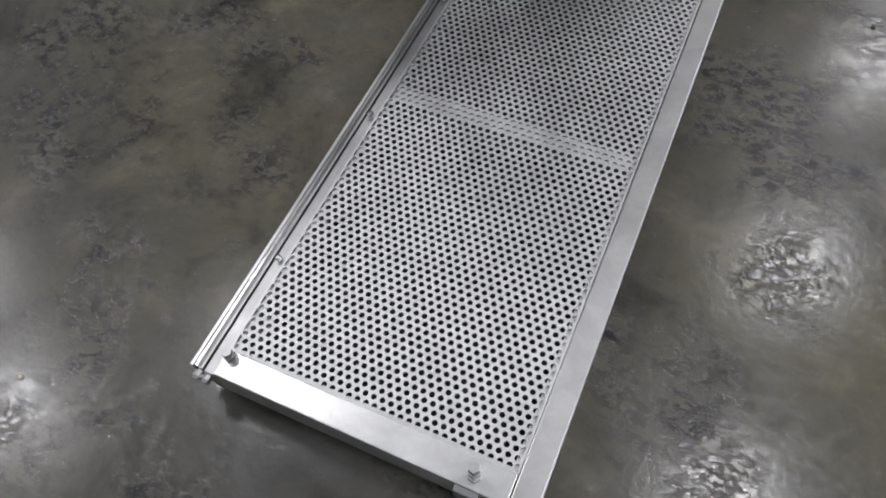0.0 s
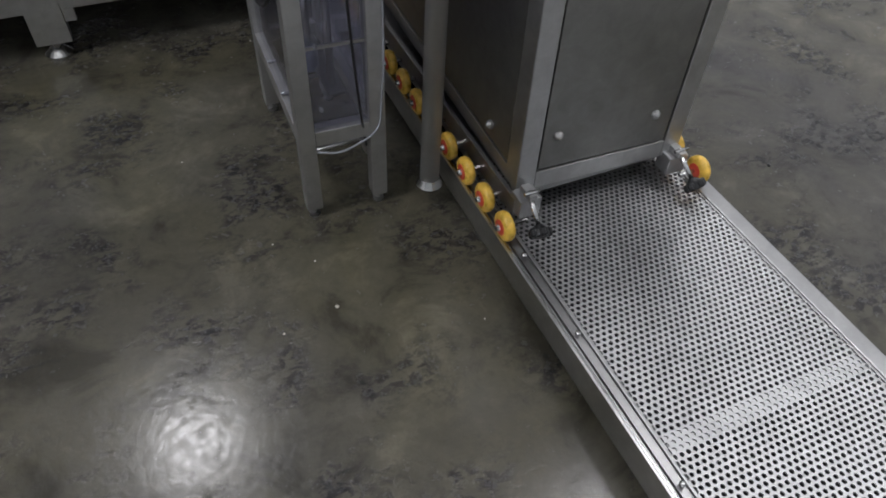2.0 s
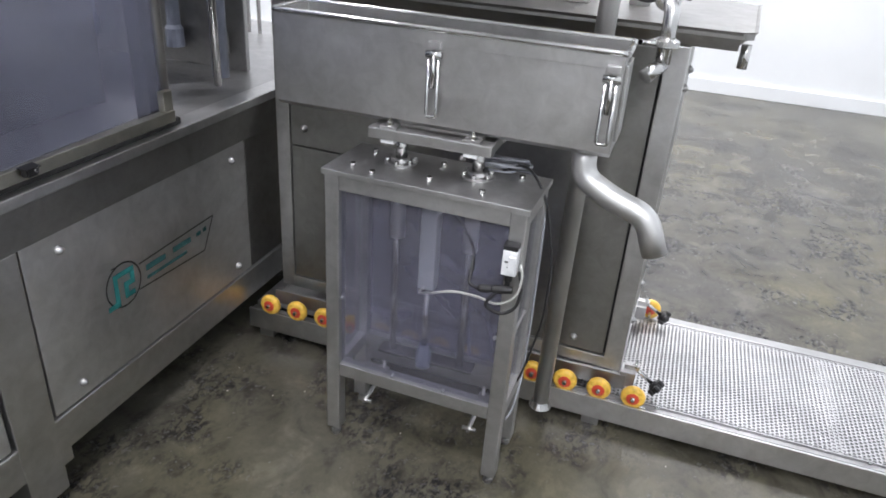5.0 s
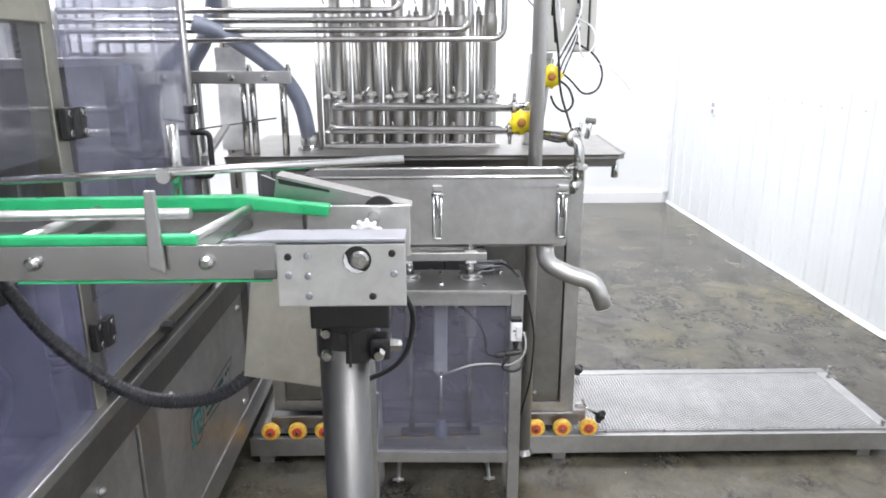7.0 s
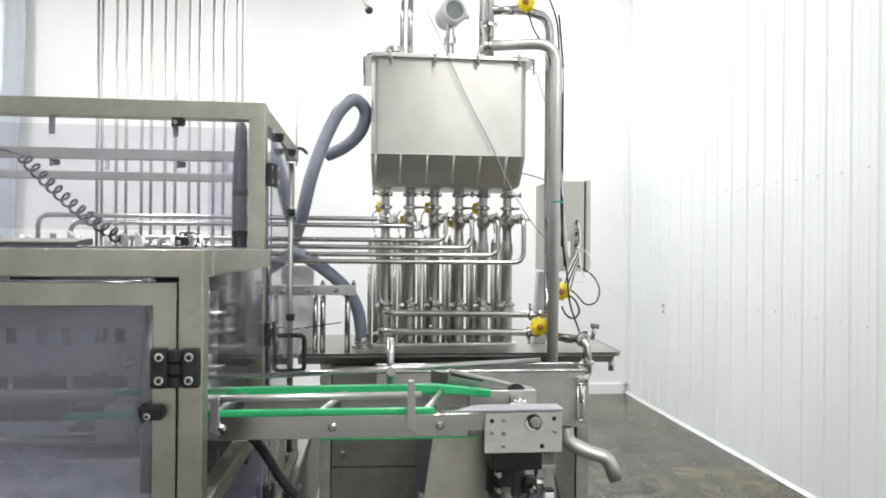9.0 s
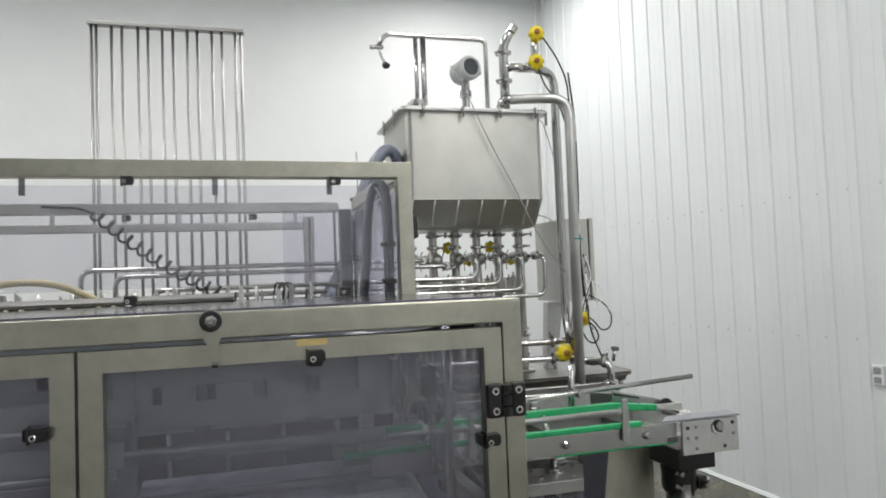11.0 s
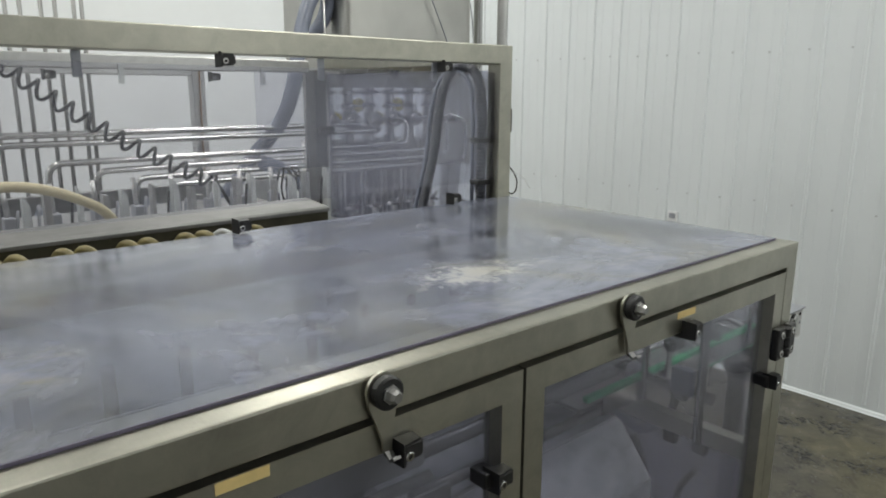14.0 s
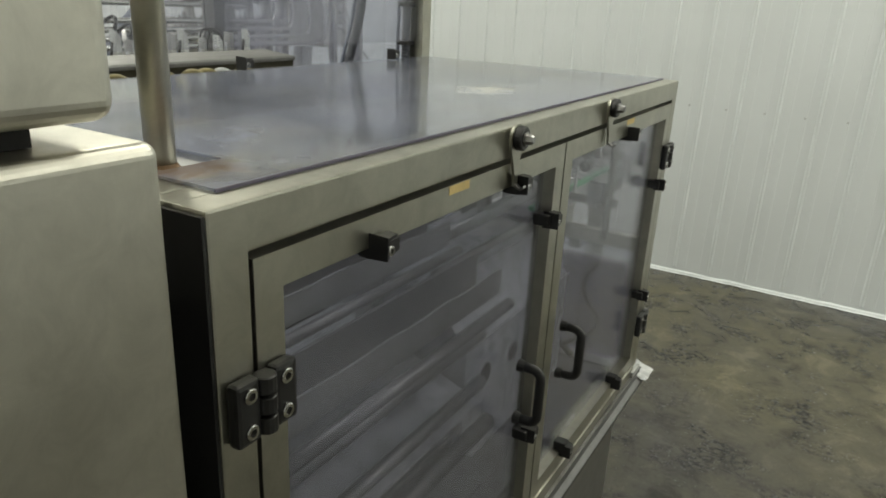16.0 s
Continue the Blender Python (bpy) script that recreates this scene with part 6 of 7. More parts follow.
def shell(levels, bevel=0.0):
    """A tapering four-sided body through (z, x0, x1, y0, y1) levels, its upright edges rounded."""
    bm = bmesh.new()
    rings = []
    for z, x0, x1, y0, y1, r in levels:
        ring = []
        for cx3, cy3, a in ((x1 - r, y1 - r, 0), (x0 + r, y1 - r, 90), (x0 + r, y0 + r, 180), (x1 - r, y0 + r, 270)):
            for q in range(6):
                t = radians(a + 18 * q)
                ring.append(bm.verts.new((cx3 + r * math.cos(t), cy3 + r * math.sin(t), z)))
        rings.append(ring)
    for a, b in zip(rings, rings[1:]):
        for k in range(len(a)):
            f = bm.faces.new((a[k], a[(k + 1) % len(a)], b[(k + 1) % len(a)], b[k]))
    bm.faces.new(rings[0][::-1])
    bm.faces.new(rings[-1])
    return bm


sharp_body = part("body", shell([(1.952, HX0, HX1, HY0, HY1, 0.030), (2.345, HX0, HX1, HY0, HY1, 0.030)]), STEEL_T, tank)
low_levels = [(1.826, 0.115, 0.030, 0.02), (1.8265, 0.104, 0.024, 0.024), (1.829, 0.094, 0.017, 0.028), (1.834, 0.086, 0.011, 0.03), (1.842, 0.078, 0.006, 0.03), (1.938, 0.010, 0.0008, 0.03), (1.946, 0.0045, 0.0003, 0.03), (1.9518, 0.0005, 0.0, 0.03)]
under = part("bottom", shell([(z, HX0 + d, HX1 - d, HY0 + e, HY1 - e, r) for z, d, e, r in low_levels]), STEEL_T, tank)
for ob in (sharp_body, under):
    ob.data.polygons.foreach_set("use_smooth", [True] * len(ob.data.polygons))
    sharp(ob, 40)
part("seam", shell([(1.9485, HX0 - 0.0015, HX1 + 0.0015, HY0 - 0.0015, HY1 + 0.0015, 0.03), (1.9535, HX0 - 0.0015, HX1 + 0.0015, HY0 - 0.0015, HY1 + 0.0015, 0.03)]), STEEL_T, tank)
COLS = [1.933 + 0.1093 * i for i in range(6)]
for yc in [(a + b) / 2 for a, b in zip(COLS, COLS[1:])] + [COLS[-1] + 0.045]:
    part("weld_line", tube([(HX0 + 0.003, yc, 1.947), (HX0 + 0.079, yc, 1.841)], 0.0046, sides=8), WELD, tank)
part("rim", shell([(2.338, HX0 - 0.026, HX1 + 0.026, HY0 - 0.030, HY1 + 0.030, 0.03), (2.347, HX0 - 0.026, HX1 + 0.026, HY0 - 0.030, HY1 + 0.030, 0.03)]), TUBE, tank)
part("lid", shell([(2.3475, HX0 - 0.022, HX1 + 0.022, HY0 - 0.026, HY1 + 0.026, 0.03), (2.356, HX0 - 0.018, HX1 + 0.018, HY0 - 0.022, HY1 + 0.022, 0.03)]), STEEL, tank)
for yc in (1.945, 2.115, 2.29, 2.47):
    toggle = part("lid_clamp", box(HX0 - 0.031, HX0 - 0.023, yc - 0.0065, yc + 0.0065, 2.312, 2.360, 0.002), STEEL_D, tank, "small steel toggle clamp")
    part("clamp_hook", tube([(HX0 - 0.034, yc, 2.316), (HX0 - 0.036, yc, 2.352), (HX0 - 0.024, yc, 2.364), (HX0 - 0.010, yc, 2.358)], 0.0032, 0.008, 8), TUBE, toggle)
for yc, xs in ((HY1 + 0.026, (0.40, 0.62)), (HY0 - 0.038, (0.33, 0.6))):
    for xc in xs:
        part("lid_clamp", box(xc - 0.0065, xc + 0.0065, yc + 0.002, yc + 0.010, 2.292, 2.361, 0.002), STEEL_D, tank)
part("port", turned((0.46, 2.45, 2.356), (0.46, 2.45, 2.425), [(0, 0.060), (0.2, 0.060), (0.24, 0.036), (0.55, 0.036), (0.6, 0.046), (0.8, 0.046), (0.85, 0.030), (1, 0.030)], 22), TUBE, tank)

gauge = thing("level_transmitter", (0.476, 2.209, 2.356), "round grey level transmitter with a glass dial on the hopper lid", "gauge")
gc = Vector((0.476, 2.209, 2.577))
gd = Vector((-0.95, -0.20, 0.04)).normalized()
part("housing", turned(gc + gd * 0.055, gc - gd * 0.055, [(0, 0.052), (0.02, 0.056), (0.28, 0.056), (0.32, 0.048), (0.7, 0.048), (0.74, 0.054), (0.98, 0.054), (1, 0.05)], 28), GREY_P, gauge)
part("dial", turned(gc + gd * 0.0562, gc + gd * 0.0572, [(0, 0.0385), (1, 0.0385)], 24), DIAL, gauge, "dark glass dial")
part("dial_ring", turned(gc + gd * 0.0553, gc + gd * 0.0620, [(0, 0.052), (0.6, 0.052), (1, 0.046), (1, 0.041), (0.1, 0.0395)], 28), GREY_P, gauge)
side = gd.cross(Vector((0, 0, 1))).normalized()
part("side_gland", turned(gc + side * -0.04, gc + side * -0.085, [(0, 0.02), (0.5, 0.02), (0.55, 0.012), (1, 0.012)], 14), GREY_P, gauge)
part("neck", turned((0.476, 2.209, 2.356), (0.476, 2.209, 2.555), [(0, 0.034), (0.12, 0.034), (0.14, 0.018), (0.45, 0.018), (0.47, 0.028), (0.62, 0.028), (0.64, 0.020), (1, 0.020)], 20), TUBE, gauge)
part("signal_cable", tube([(0.42, 2.30, 2.577), (0.30, 2.33, 2.54), (0.285, 2.26, 2.40), (0.285, 2.18, 2.22), (0.29, 2.05, 1.98), (0.28, 1.97, 1.80), (0.27, 1.88, 1.66), (0.30, 1.82, 1.61)], 0.0024, 0.08, 8), GREY, gauge)

spray = thing("spray_pipe", (0.60, 2.3, 2.356), "thin steel spray pipe with a valve, standing on the hopper lid", "pipe")
part("pipe", tube([(0.60, 2.055, 2.357), (0.60, 2.055, 2.775), (0.60, 2.560, 2.775), (0.60, 2.592, 2.720)], 0.0115, 0.03, 14), TUBE, spray)
part("stay", tube([(0.60, 2.375, 2.357), (0.60, 2.375, 2.766)], 0.0135, 0.0, 14), TUBE, spray)
part("stay", tube([(0.60, 2.412, 2.357), (0.60, 2.412, 2.766)], 0.0105, 0.0, 14), TUBE, spray)
part("stay_collar", turned((0.60, 2.375, 2.357), (0.60, 2.375, 2.39), [(0, 0.03), (0.4, 0.03), (0.5, 0.02), (1, 0.016)], 18), TUBE, spray)
part("valve_grip", tube([(0.60, 2.57, 2.712), (0.60, 2.635, 2.708)], 0.010, sides=10), TUBE, spray)
part("drop_arm", tube([(0.60, 2.592, 2.722), (0.60, 2.578, 2.66), (0.60, 2.560, 2.628)], 0.008, 0.02, 10), TUBE, spray)
part("end_knob", turned((0.585, 2.552, 2.62), (0.615, 2.566, 2.63), [(0, 0.012), (0.3, 0.017), (0.7, 0.017), (1, 0.012)], 14), BLACK, spray, "black ball knob")


def tri_clamp(p, way, r, parent, wing=None):
    """A pipe clamp: a ring with a wing nut beside it."""
    p, way = Vector(p), Vector(way).normalized()
    bm = turned(p - way * 0.010, p + way * 0.010, [(0, r * 1.0), (0.2, r * 1.42), (0.8, r * 1.42), (1, r * 1.0)], 20)
    w = Vector(wing) if wing else way.orthogonal().normalized()
    w.normalize()
    c = p + w * r * 1.6
    s2 = way.cross(w).normalized()
    tube([c - s2 * 0.014, c + s2 * 0.020], 0.0045, sides=8, bm=bm)
    tube([c + s2 * 0.020 - w * 0.015, c + s2 * 0.026 + w * 0.016], 0.0058, sides=8, bm=bm)
    return part("pipe_clamp", bm, TUBE, parent)


def actuator(p, way, r, parent):
    """A yellow ribbed valve actuator with a hub."""
    p, way = Vector(p), Vector(way).normalized()
    u = way.orthogonal().normalized()
    v = way.cross(u)
    bm = bmesh.new()
    rings = []
    for s2, k in ((-0.026, 0.55), (-0.020, 0.82), (-0.015, 1.0), (-0.004, 1.0), (-0.003, 1.08), (0.003, 1.08), (0.004, 1.0), (0.015, 1.0), (0.020, 0.82), (0.026, 0.5)):
        ring = []
        for q in range(40):
            an = 2 * math.pi * q / 40
            wave = 1.0 + (0.08 if q % 5 < 2 else -0.07) * (k > 0.9)
            ring.append(bm.verts.new(p + way * s2 + (u * math.cos(an) + v * math.sin(an)) * r * k * wave))
        rings.append(ring)
    for a, b in zip(rings, rings[1:]):
        for q in range(40):
            bm.faces.new((a[q], a[(q + 1) % 40], b[(q + 1) % 40], b[q]))
    bm.faces.new(rings[0][::-1])
    bm.faces.new(rings[-1])
    ob = part("actuator", bm, YELLOW, parent, "yellow plastic valve actuator")
    part("hub", turned(p + way * 0.024, p + way * 0.036, [(0, r * 0.42), (0.7, r * 0.36), (1, r * 0.2)], 14), HUB, ob, "brown hub")
    return ob


stack = thing("inlet_valves", (0.36, 2.05, 2.356), "steel inlet valve stack with yellow actuators on the hopper lid", "valve")
part("pipe", tube([(0.36, 2.058, 2.357), (0.36, 2.058, 2.67), (0.345, 2.02, 2.735)], 0.0215, 0.04, 18), TUBE, stack)
part("open_end", turned((0.346, 2.023, 2.730), (0.340, 2.008, 2.756), [(0, 0.024), (0.9, 0.024), (1, 0.021)], 18), TUBE, stack)
# black disc in the pipe end, shade of the bore as colour
part("bore", turned((0.3405, 2.0095, 2.7535), (0.3395, 2.007, 2.7575), [(0, 0.019), (1, 0.019)], 16), BLACK, stack, "black disc standing in for the shaded pipe bore")
for cz3 in (2.50, 2.63):
    tri_clamp((0.36, 2.058, cz3), (0, 0, 1), 0.026, stack, (-0.5, 1, 0))
part("branch", tube([(0.36, 2.058, 2.565), (0.352, 1.93, 2.565)], 0.0205, 0, 18), TUBE, stack)
actuator((0.33, 1.910, 2.588), (-1, 0.25, 0), 0.034, stack)
actuator((0.34, 1.897, 2.725), (-1, 0.25, 0.1), 0.034, stack)
part("valve_body", tube([(0.36, 1.90, 2.56), (0.36, 1.90, 2.76)], 0.018, 0, 14), TUBE, stack)
part("valve_cable", tube([(0.33, 1.88, 2.72), (0.31, 1.82, 2.62), (0.27, 1.79, 2.5), (0.25, 1.785, 2.3)], 0.004, 0.05, 8), CABLE, stack)
part("valve_cable", tube([(0.33, 1.90, 2.56), (0.30, 1.885, 2.47), (0.27, 1.83, 2.38), (0.25, 1.79, 2.2)], 0.004, 0.05, 8), CABLE, stack)

dose = thing("dosing_unit", (0.55, 2.2, 1.138), "row of six dosing cylinders with clamps on the cabinet worktop", "dosing unit")
COLX = 0.58
TOPZ = 1.138
for i, yc in enumerate(COLS):
    cyl = part("dosing_cylinder", turned((COLX, yc, TOPZ), (COLX, yc, 1.600), [(0, 0.034), (0.03, 0.034), (0.04, 0.026), (0.10, 0.026), (0.105, 0.034), (0.15, 0.034), (0.155, 0.026), (0.30, 0.026), (0.305, 0.034), (0.345, 0.034), (0.37, 0.0285), (0.42, 0.0285), (0.43, 0.0235), (0.86, 0.0235), (0.87, 0.0265), (0.97, 0.0265), (1, 0.022)], 20), TUBE_S, dose)
    sharp(cyl, 40)
    for dy, top in ((0.042, 1.600), (0.066, 1.588)):
        part("side_tube", tube([(COLX - 0.018, yc + dy, TOPZ), (COLX - 0.018, yc + dy, top)], 0.0098, sides=12), TUBE_S, dose)
        part("tube_nut", turned((COLX - 0.018, yc + dy, top), (COLX - 0.018, yc + dy, top + 0.026), [(0, 0.0105), (0.35, 0.0105), (0.4, 0.005), (0.9, 0.005), (1, 0.002)], 8), STEEL_D, dose)
    part("rear_tube", tube([(COLX + 0.07, yc + 0.03, TOPZ), (COLX + 0.07, yc + 0.03, 1.60)], 0.016, sides=12), TUBE_S, dose)
    for dy in (-0.018, 0.022):
        part("back_tube", tube([(COLX + 0.135, yc + dy, TOPZ), (COLX + 0.135, yc + dy, 1.60)], 0.019, sides=12), TUBE_S, dose)
    for cz3, lean in ((1.318, 0.3), (1.196, -0.25)):
        tri_clamp((COLX, yc, cz3), (0, 0, 1), 0.027, dose, (-1, lean, 0))
        part("clamp_cap", turned((COLX - 0.034, yc + 0.034, cz3 - 0.008), (COLX - 0.034, yc + 0.034, cz3 + 0.010), [(0, 0.016), (0.35, 0.0165), (0.7, 0.012), (1, 0.003)], 16), STEEL, dose)
        part("wing_nut", tube([(COLX - 0.052, yc + 0.016, cz3 + 0.002), (COLX - 0.056, yc + 0.022 * (1 if i % 2 else -0.5), cz3 + 0.036)], 0.0052, sides=8), TUBE, dose)
    neck = part("valve_body", turned((COLX, yc, 1.601), (COLX, yc, 1.828), [(0, 0.022), (0.10, 0.022), (0.12, 0.0205), (0.26, 0.0205), (0.30, 0.0275), (0.52, 0.0275), (0.56, 0.020), (0.62, 0.020), (0.63, 0.027), (0.69, 0.027), (0.70, 0.0195), (0.86, 0.0195), (0.87, 0.026), (0.93, 0.026), (0.94, 0.022), (1, 0.022)], 18), TUBE_S, dose)
    sharp(neck, 40)
    ball = part("valve_ball", turned((COLX, yc, 1.693), (COLX - 0.082, yc, 1.693), [(0, 0.022), (0.45, 0.022), (0.5, 0.030), (0.68, 0.030), (0.72, 0.0235), (0.88, 0.0225), (1, 0.015)], 20), TUBE_S, dose, "round steel valve face")
    sharp(ball, 40)
    part("face_ring", turned((COLX - 0.080, yc, 1.693), (COLX - 0.086, yc, 1.693), [(0, 0.0125), (1, 0.010)], 16), STEEL, dose)
    tri_clamp((COLX, yc, 1.806), (0, 0, 1), 0.0235, dose, (-1, 0.15 if i % 2 else -0.15, 0))
    tri_clamp((COLX, yc, 1.750), (0, 0, 1), 0.0220, dose, (-0.7, 1 if i % 2 else -1, 0))
    turn = 1 if i % 2 else -1
    part("wing_nut", tube([(COLX - 0.030, yc + turn * 0.030, 1.806), (COLX - 0.034, yc + turn * 0.052, 1.808)], 0.0042, sides=8), TUBE, dose)
    part("wing_nut", tube([(COLX - 0.034, yc + turn * 0.052, 1.796), (COLX - 0.034, yc + turn * 0.054, 1.820)], 0.0052, sides=8), TUBE, dose)
    part("valve_cable", tube([(COLX + 0.04, yc + 0.040, 1.735), (COLX + 0.02, yc + 0.058, 1.715), (COLX + 0.03, yc + 0.056, 1.675), (COLX + 0.06, yc + 0.045, 1.640)], 0.0024, 0.02, 6), CABLE, dose)
    if i % 2 == 1:
        actuator((COLX + 0.062, yc + 0.016, 1.752), (1, 0, 0), 0.027, dose)
    else:
        actuator((COLX + 0.062, yc + 0.018, 1.690), (1, 0, 0), 0.027, dose)
part("base_rail", box(COLX - 0.05, COLX + 0.05, 1.895, 2.53, TOPZ + 0.0005, TOPZ + 0.014, 0.003), STEEL, dose)

# product pipes from the valves to the filling heads
pipes = thing("product_pipes", (0.35, 2.9, 1.46), "bundle of six polished product pipes running into the guard frame", "pipes")
ZS = (1.512, 1.541, 1.571, 1.601, 1.659, 1.686)
LEFT = (3.22, 3.33, 3.45, 3.575, 3.713, 3.834)
for i, (z, yl, yc) in enumerate(zip(ZS, LEFT, COLS)):
    x = 0.345
    if i < 4:
        pts = [(COLX - 0.05, yc - 0.015, 1.697), (x, yc - 0.026, 1.697), (x, yc - 0.026, z), (x, yl, z), (x, yl, 1.46)]
    else:
        pts = [(COLX - 0.02, yc, z + 0.004), (x, yc, z), (x, yl, z), (x, yl, 1.46)]
    part("product_pipe", tube(pts, 0.0098, 0.045, 14), TUBE, pipes)
    tri_clamp((x + 0.09, yc - 0.020, 1.697 if i < 4 else z + 0.002), (1, 0, 0), 0.015, pipes, (0, -1, 0.6))

mani = thing("manifold", (0.43, 2.15, 1.217), "two level cleaning pipes with yellow valves before the dosing cylinders", "pipe manifold")
part("upper_pipe", tube([(0.54, 2.478, 1.290), (0.470, 2.478, 1.290), (0.470, 2.40, 1.290), (0.40, 1.86, 1.290), (0.34, 1.80, 1.30)], 0.0145, 0.035, 16), TUBE, mani)
part("lower_pipe", tube([(0.54, 2.49, 1.216), (0.440, 2.49, 1.216), (0.430, 2.42, 1.216), (0.36, 1.87, 1.218), (0.31, 1.85, 1.220)], 0.0145, 0.035, 16), TUBE, mani)
tri_clamp((0.40, 1.862, 1.290), (0.1, 1, 0), 0.018, mani, (0, 0, 1))
tri_clamp((0.36, 1.88, 1.218), (0.1, 1, 0), 0.018, mani, (0, 0, -1))
actuator((0.30, 1.757, 1.395), (-1, 0.1, 0), 0.034, mani)
actuator((0.295, 1.850, 1.250), (-1, 0.1, 0), 0.036, mani)
part("valve_stem", tube([(0.345, 1.79, 1.23), (0.335, 1.762, 1.45)], 0.018, 0, 14), TUBE, mani)
part("drain_elbow", tube([(0.345, 1.80, 1.205), (0.27, 1.71, 1.205), (0.20, 1.676, 1.20), (0.195, 1.676, 1.075)], 0.0165, 0.04, 16), TUBE, mani)
tri_clamp((0.196, 1.676, 1.118), (0, 0, 1), 0.020, mani, (0, 1, 0))
tri_clamp((0.225, 1.690, 1.205), (1, 0.45, 0), 0.020, mani, (0, 0, 1))
part("hand_lever", tube([(0.215, 1.652, 1.205), (0.215, 1.640, 1.262)], 0.008, 0, 10), TUBE, mani)
part("lever_grip", turned((0.215, 1.626, 1.258), (0.215, 1.656, 1.262), [(0, 0.010), (1, 0.010)], 10), STEEL_DK, mani)
part("lower_leg", tube([(0.195, 1.676, 1.075), (0.16, 1.705, 1.05)], 0.0165, 0, 14), TUBE, mani)
part("black_cable", tube([(0.29, 1.735, 1.385), (0.28, 1.70, 1.36), (0.27, 1.685, 1.31), (0.275, 1.71, 1.28), (0.28, 1.745, 1.30), (0.28, 1.76, 1.335)], 0.0038, 0.03, 8), CABLE, mani)
part("black_cable", tube([(0.27, 1.755, 1.56), (0.265, 1.74, 1.45), (0.262, 1.735, 1.35), (0.25, 1.70, 1.25), (0.24, 1.69, 1.215)], 0.0038, 0.05, 8), CABLE, mani)
part("grey_cable", tube([(0.29, 1.83, 1.225), (0.25, 1.775, 1.20), (0.245, 1.73, 1.19), (0.25, 1.70, 1.205)], 0.0045, 0.03, 8), CABLE, mani)

ctrl = thing("valve_control_box", (0.6, 1.68, 1.138), "small light grey control box on a bracket above the worktop", "control box")
part("box", box(0.481, 0.785, 1.606, 1.753, 1.473, 1.872, 0.004), BOX_G, ctrl)
part("door", box(0.477, 0.789, 1.578, 1.600, 1.470, 1.875, 0.004), BOX_G, ctrl)
part("seal", box(0.484, 0.782, 1.6002, 1.6058, 1.476, 1.869), BLACK, ctrl, "black door seal")
for i in range(6):
    zz = 1.560 + 0.026 * i
    part("cable_gland", turned((0.481, 1.640, zz), (0.461, 1.640, zz), [(0, 0.008), (0.5, 0.008), (0.55, 0.005), (1, 0.005)], 10), BLACK if i % 2 else PALE, ctrl)
    part("air_tube", tube([(0.463, 1.640, zz), (0.43, 1.645, zz - 0.02), (0.38, 1.68 - 0.006 * i, zz - 0.10), (0.33, 1.70 + 0.008 * i, 1.44), (0.30, 1.72 + 0.006 * i, 1.40)], 0.0028, 0.05, 6), PALE if i % 2 else CABLE, ctrl)
part("loop_cable", tube([(0.40, 1.66, 1.50), (0.36, 1.60, 1.46), (0.33, 1.58, 1.40), (0.32, 1.60, 1.345), (0.31, 1.65, 1.335), (0.30, 1.69, 1.38), (0.30, 1.715, 1.40)], 0.0034, 0.05, 8), CABLE, ctrl)
part("loop_cable", tube([(0.42, 1.66, 1.58), (0.38, 1.61, 1.55), (0.37, 1.60, 1.50), (0.35, 1.64, 1.45), (0.33, 1.66, 1.47), (0.34, 1.67, 1.56)], 0.003, 0.05, 8), PALE, ctrl)
part("loose_wire", tube([(0.34, 1.68, 1.43), (0.33, 1.60, 1.44), (0.33, 1.53, 1.40), (0.33, 1.49, 1.35)], 0.0018, 0.05, 6), PALE, ctrl)
part("side_cable", tube([(0.60, 1.906, 1.925), (0.56, 1.85, 1.905), (0.57, 1.78, 1.890), (0.60, 1.74, 1.873)], 0.0030, 0.04, 8), GREY, ctrl)
part("side_cable", tube([(0.45, 1.874, 2.352), (0.45, 1.835, 2.34), (0.45, 1.775, 2.14), (0.46, 1.755, 1.95), (0.475, 1.75, 1.84)], 0.0026, 0.08, 8), GREY, ctrl)
part("bracket", prism([(1.70, 1.467), (1.78, 1.467), (1.80, 1.139), (1.745, 1.139)], "x", 0.60, 0.66, 0.003), STEEL, ctrl)

# ---- hose beside the hopper, cylinders of the side table ----
hose = thing("feed_hose", (0.6, 2.62, 1.138), "thick grey feed hose looping beside the hopper", "hose")
hp = [(0.50, 2.729, 1.963), (0.45, 2.655, 1.989), (0.42, 2.584, 2.05), (0.40, 2.561, 2.141), (0.37, 2.613, 2.188), (0.35, 2.675, 2.128), (0.33, 2.73, 2.009), (0.285, 2.779, 1.856), (0.31, 2.806, 1.742), (0.36, 2.826, 1.672), (0.45, 2.868, 1.585), (0.485, 2.925, 1.49), (0.50, 2.966, 1.443), (0.50, 2.997, 1.366), (0.50, 3.01, 1.24), (0.50, 3.01, 0.80)]
part("hose", tube(hp, 0.0265, 0.09, 18), HOSE, hose)
hose2 = thing("feed_hose", (0.5, 2.58, 1.138), "thick grey feed hose bending down to the worktop", "hose")
part("hose", tube([(0.33, 2.90, 1.565), (0.36, 2.811, 1.535), (0.38, 2.726, 1.476), (0.42, 2.641, 1.40), (0.46, 2.59, 1.304), (0.5, 2.575, 1.16)], 0.0265, 0.07, 18), HOSE, hose2)
part("hose_end", turned((0.50, 2.575, 1.138), (0.50, 2.575, 1.20), [(0, 0.045), (0.2, 0.045), (0.25, 0.034), (0.6, 0.034), (1, 0.030)], 20), TUBE, hose2)
yoke = thing("cylinder_yoke", (0.35, 2.75, 0.80), "steel cross bar held on polished columns beside the worktop", "machine part")
part("cross_bar", box(0.33, 0.35, 2.60, 2.98, 1.375, 1.415, 0.003), STEEL, yoke)
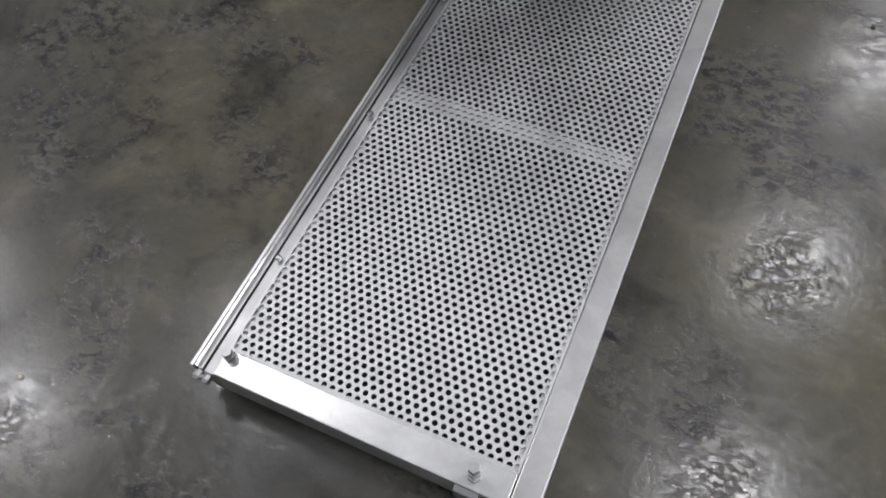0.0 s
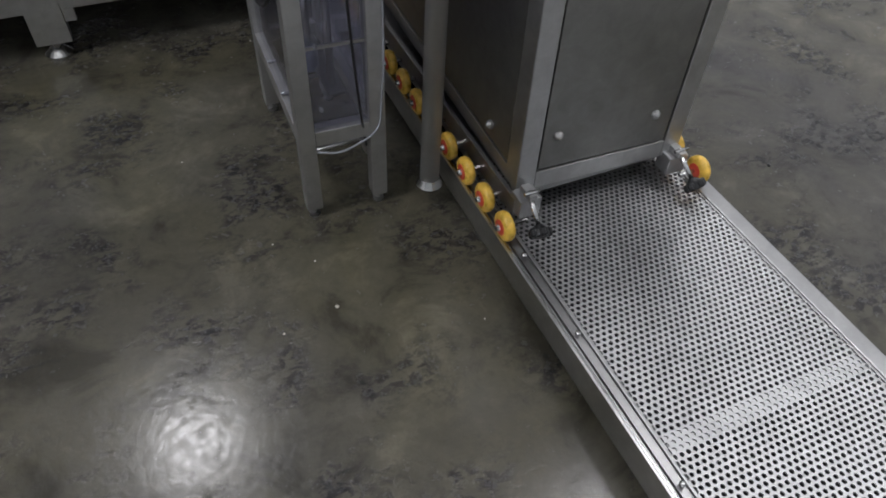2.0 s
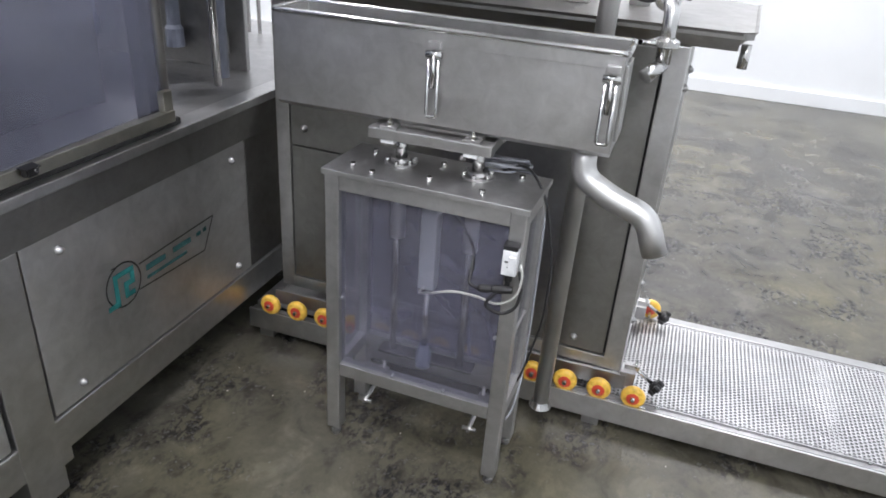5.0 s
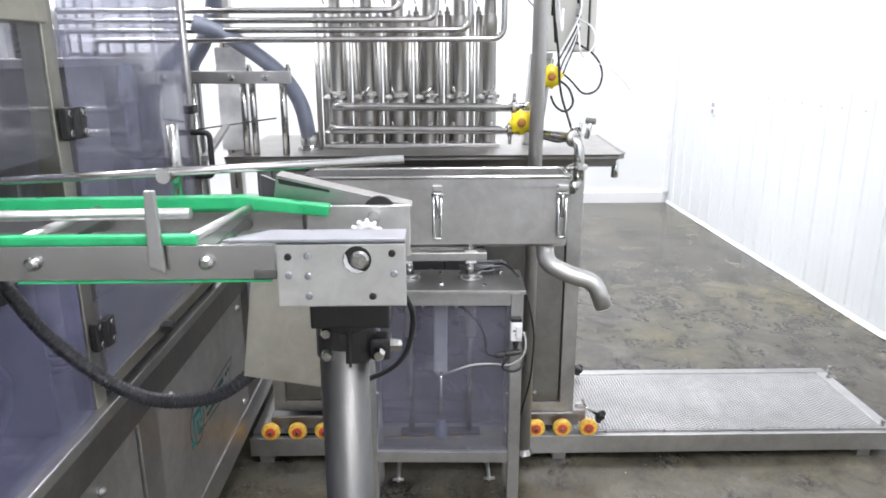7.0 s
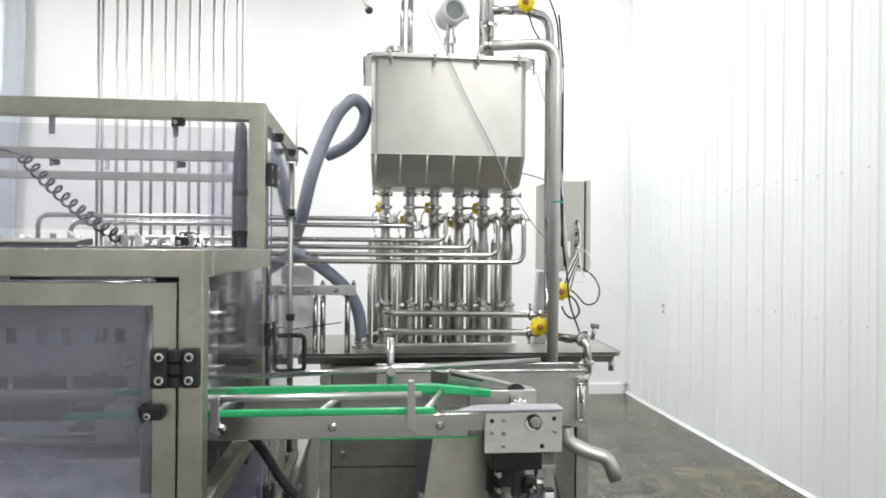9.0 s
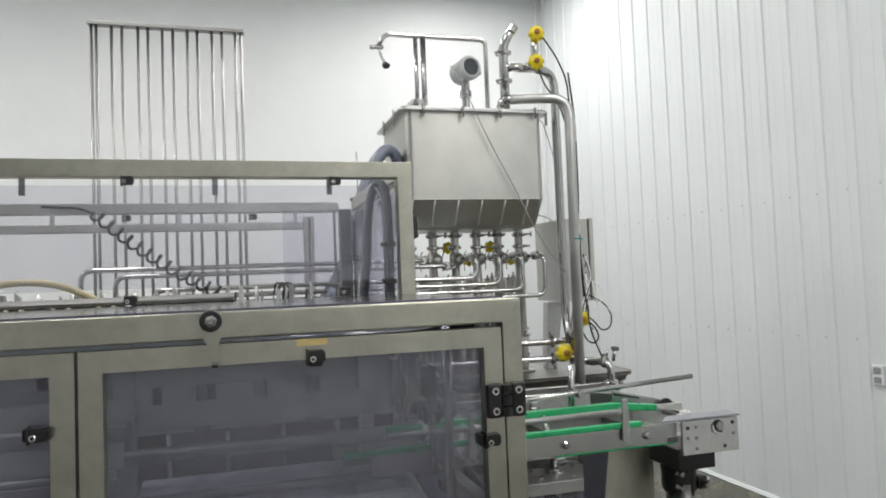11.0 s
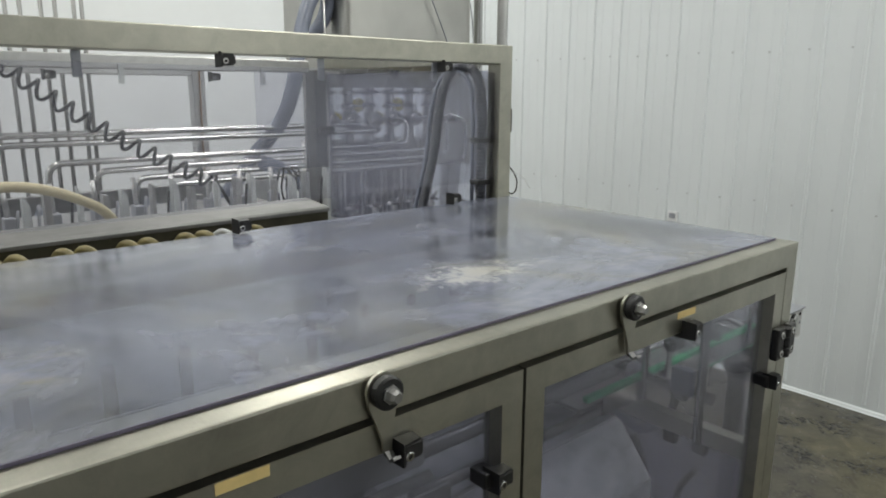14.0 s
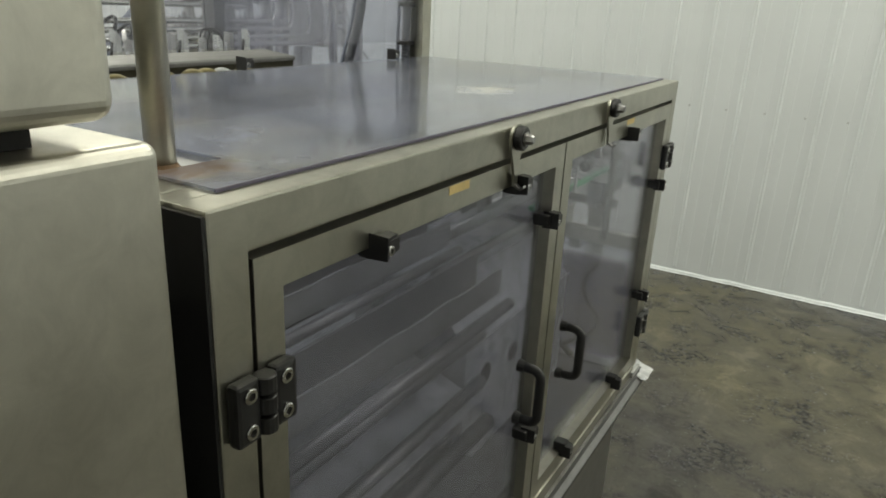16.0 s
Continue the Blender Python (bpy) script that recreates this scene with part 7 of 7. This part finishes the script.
for yc in (2.635, 2.735, 2.765, 2.93):
    part("column", tube([(0.37, yc, 1.1385 if yc < 2.82 else 0.81), (0.37, yc, 1.41)], 0.0115, sides=14), TUBE, yoke)
for yc in (2.68, 2.79):
    part("bolt", turned((0.33, yc, 1.395), (0.318, yc, 1.395), [(0, 0.011), (0.6, 0.011), (1, 0.006)], 12), TUBE, yoke)
for yc in (2.61, 2.735):
    part("top_bolt", turned((0.345, yc, 1.415), (0.345, yc, 1.435), [(0, 0.010), (0.5, 0.010), (0.55, 0.006), (1, 0.006)], 10), TUBE, yoke)
part("splash_sheet", box(0.498, 0.503, 2.782, 2.886, 1.139, 1.490, 0.001), PALE, yoke, "white plastic splash sheet")
part("tension_wire", tube([(0.30, 2.92, 1.23), (0.36, 2.66, 1.262)], 0.0025, 0, 6), CABLE, yoke)
part("sloping_bar", prism([(0.05, 1.165), (0.30, 1.238), (0.30, 1.25), (0.05, 1.18)], "y", 2.80, 2.82, 0.001), STEEL, yoke)

# ---- magazine of upright rods ----
rack = thing("cup_magazine", (1.2, 3.57, 0.80), "tall magazine of upright steel rods under a flat top bar", "rod magazine")
for yy in (3.934, 3.911, 3.840, 3.792, 3.716, 3.669, 3.600, 3.549, 3.479, 3.430, 3.358, 3.308, 3.240, 3.211):
    part("rod", tube([(1.2, yy, 0.798), (1.2, yy, 2.950)], 0.0080, sides=10), ROD, rack)
part("top_bar", box(1.175, 1.225, 3.195, 3.950, 2.948, 2.966, 0.002), ROD, rack)
aerial = thing("guide_rod", (0.25, 2.85, 1.9), "thin upright steel rod above the guard frame", "rod")
part("rod", tube([(0.03, 2.81, 1.86), (0.03, 2.812, 2.10)], 0.003, sides=8), STEEL, aerial)

# ---- plastic curtain before the back wall ----
drape = thing("plastic_curtain", (4.86, 7.1, 0), "bluish grey plastic curtain hanging in folds before the white wall", "curtain")
cb = bmesh.new()
rows_c = []
for i in range(9):
    zz = 0.25 + (CEILING - 0.30) * i / 8
    rows_c.append([cb.verts.new((4.86 + 0.035 * math.sin(k * 0.9) + 0.012 * math.sin(k * 2.3 + i), 6.03 + 0.03 * (zz < 3.1) + 0.04 * math.sin(zz * 1.3) + 2.2 * k / 60, zz)) for k in range(61)])
for a, b in zip(rows_c, rows_c[1:]):
    for k in range(60):
        cb.faces.new((a[k], a[k + 1], b[k + 1], b[k])).smooth = True
c_ob = part("sheet", cb, CURTAIN, drape)
thick = c_ob.modifiers.new("thickness", "SOLIDIFY")
thick.thickness = 0.003
part("rail", tube([(4.86, 6.0, CEILING - 0.04), (4.86, 8.3, CEILING - 0.04)], 0.012), STEEL, drape)

# ---- control cabinet beside the housing ----
cc = thing("control_cabinet", (-1.2, 4.8, 0), "satin stainless steel control cabinet with a separate upper box", "control cabinet")


def soft_box(x0, x1, y0, y1, z0, z1, r):
    """A box with well rounded edges."""
    bm = box(x0, x1, y0, y1, z0, z1)
    bmesh.ops.bevel(bm, geom=bm.edges[:], offset=r, segments=6, profile=0.5, affect="EDGES")
    return bm


part("lower_box", soft_box(-1.487, -0.90, 4.252, 5.3, 0.08, 1.620, 0.010), BEAM_S, cc)
part("plinth", box(-1.45, -0.93, 4.28, 5.27, 0.0, 0.0795), STEEL_DK, cc)
# widened and near-black, so the shadow under the upper box is in its colour
part("neck", box(-1.455, -0.93, 4.315, 5.24, 1.6205, 1.6345), DARK, cc, "recessed neck, near-black for the shade between the boxes")
part("upper_box", soft_box(-1.487, -0.92, 4.277, 5.28, 1.635, 2.15, 0.013), BEAM_S, cc)

# ---- crumbs on the floor ----
for i, (sx, sy, r) in enumerate(((-0.08, 1.6, 0.006), (-0.203, 1.573, 0.004), (-0.085, 1.744, 0.004), (-0.461, 1.286, 0.003), (1.142, 1.622, 0.009), (-0.043, 0.296, 0.008), (0.002, 2.718, 0.004), (0.112, 2.75, 0.003), (0.036, 2.584, 0.003), (0.091, 2.506, 0.003), (0.15, 2.338, 0.003), (0.035, 2.172, 0.003), (-0.16, 1.83, 0.003), (-0.3, 2.2, 0.003), (0.2, 1.45, 0.003))):
    bm = bmesh.new()
    r *= 0.7
    bmesh.ops.create_icosphere(bm, subdivisions=1, radius=r)
    for v in bm.verts:
        v.co = v.co * (0.8 + 0.4 * random.random())
        v.co.z = max(v.co.z * 0.6, -r * 0.3)
    bmesh.ops.translate(bm, verts=bm.verts[:], vec=(sx, sy, r * 0.3))
    ob = thing("floor_crumb", (sx, sy, 0), "dark rubber washer scrap on the floor" if i == 4 else "small pale crumb lying on the floor", "debris", "crumbs on the floor")
    part("crumb", bm, BLACK if i == 4 else CRUMB, ob)
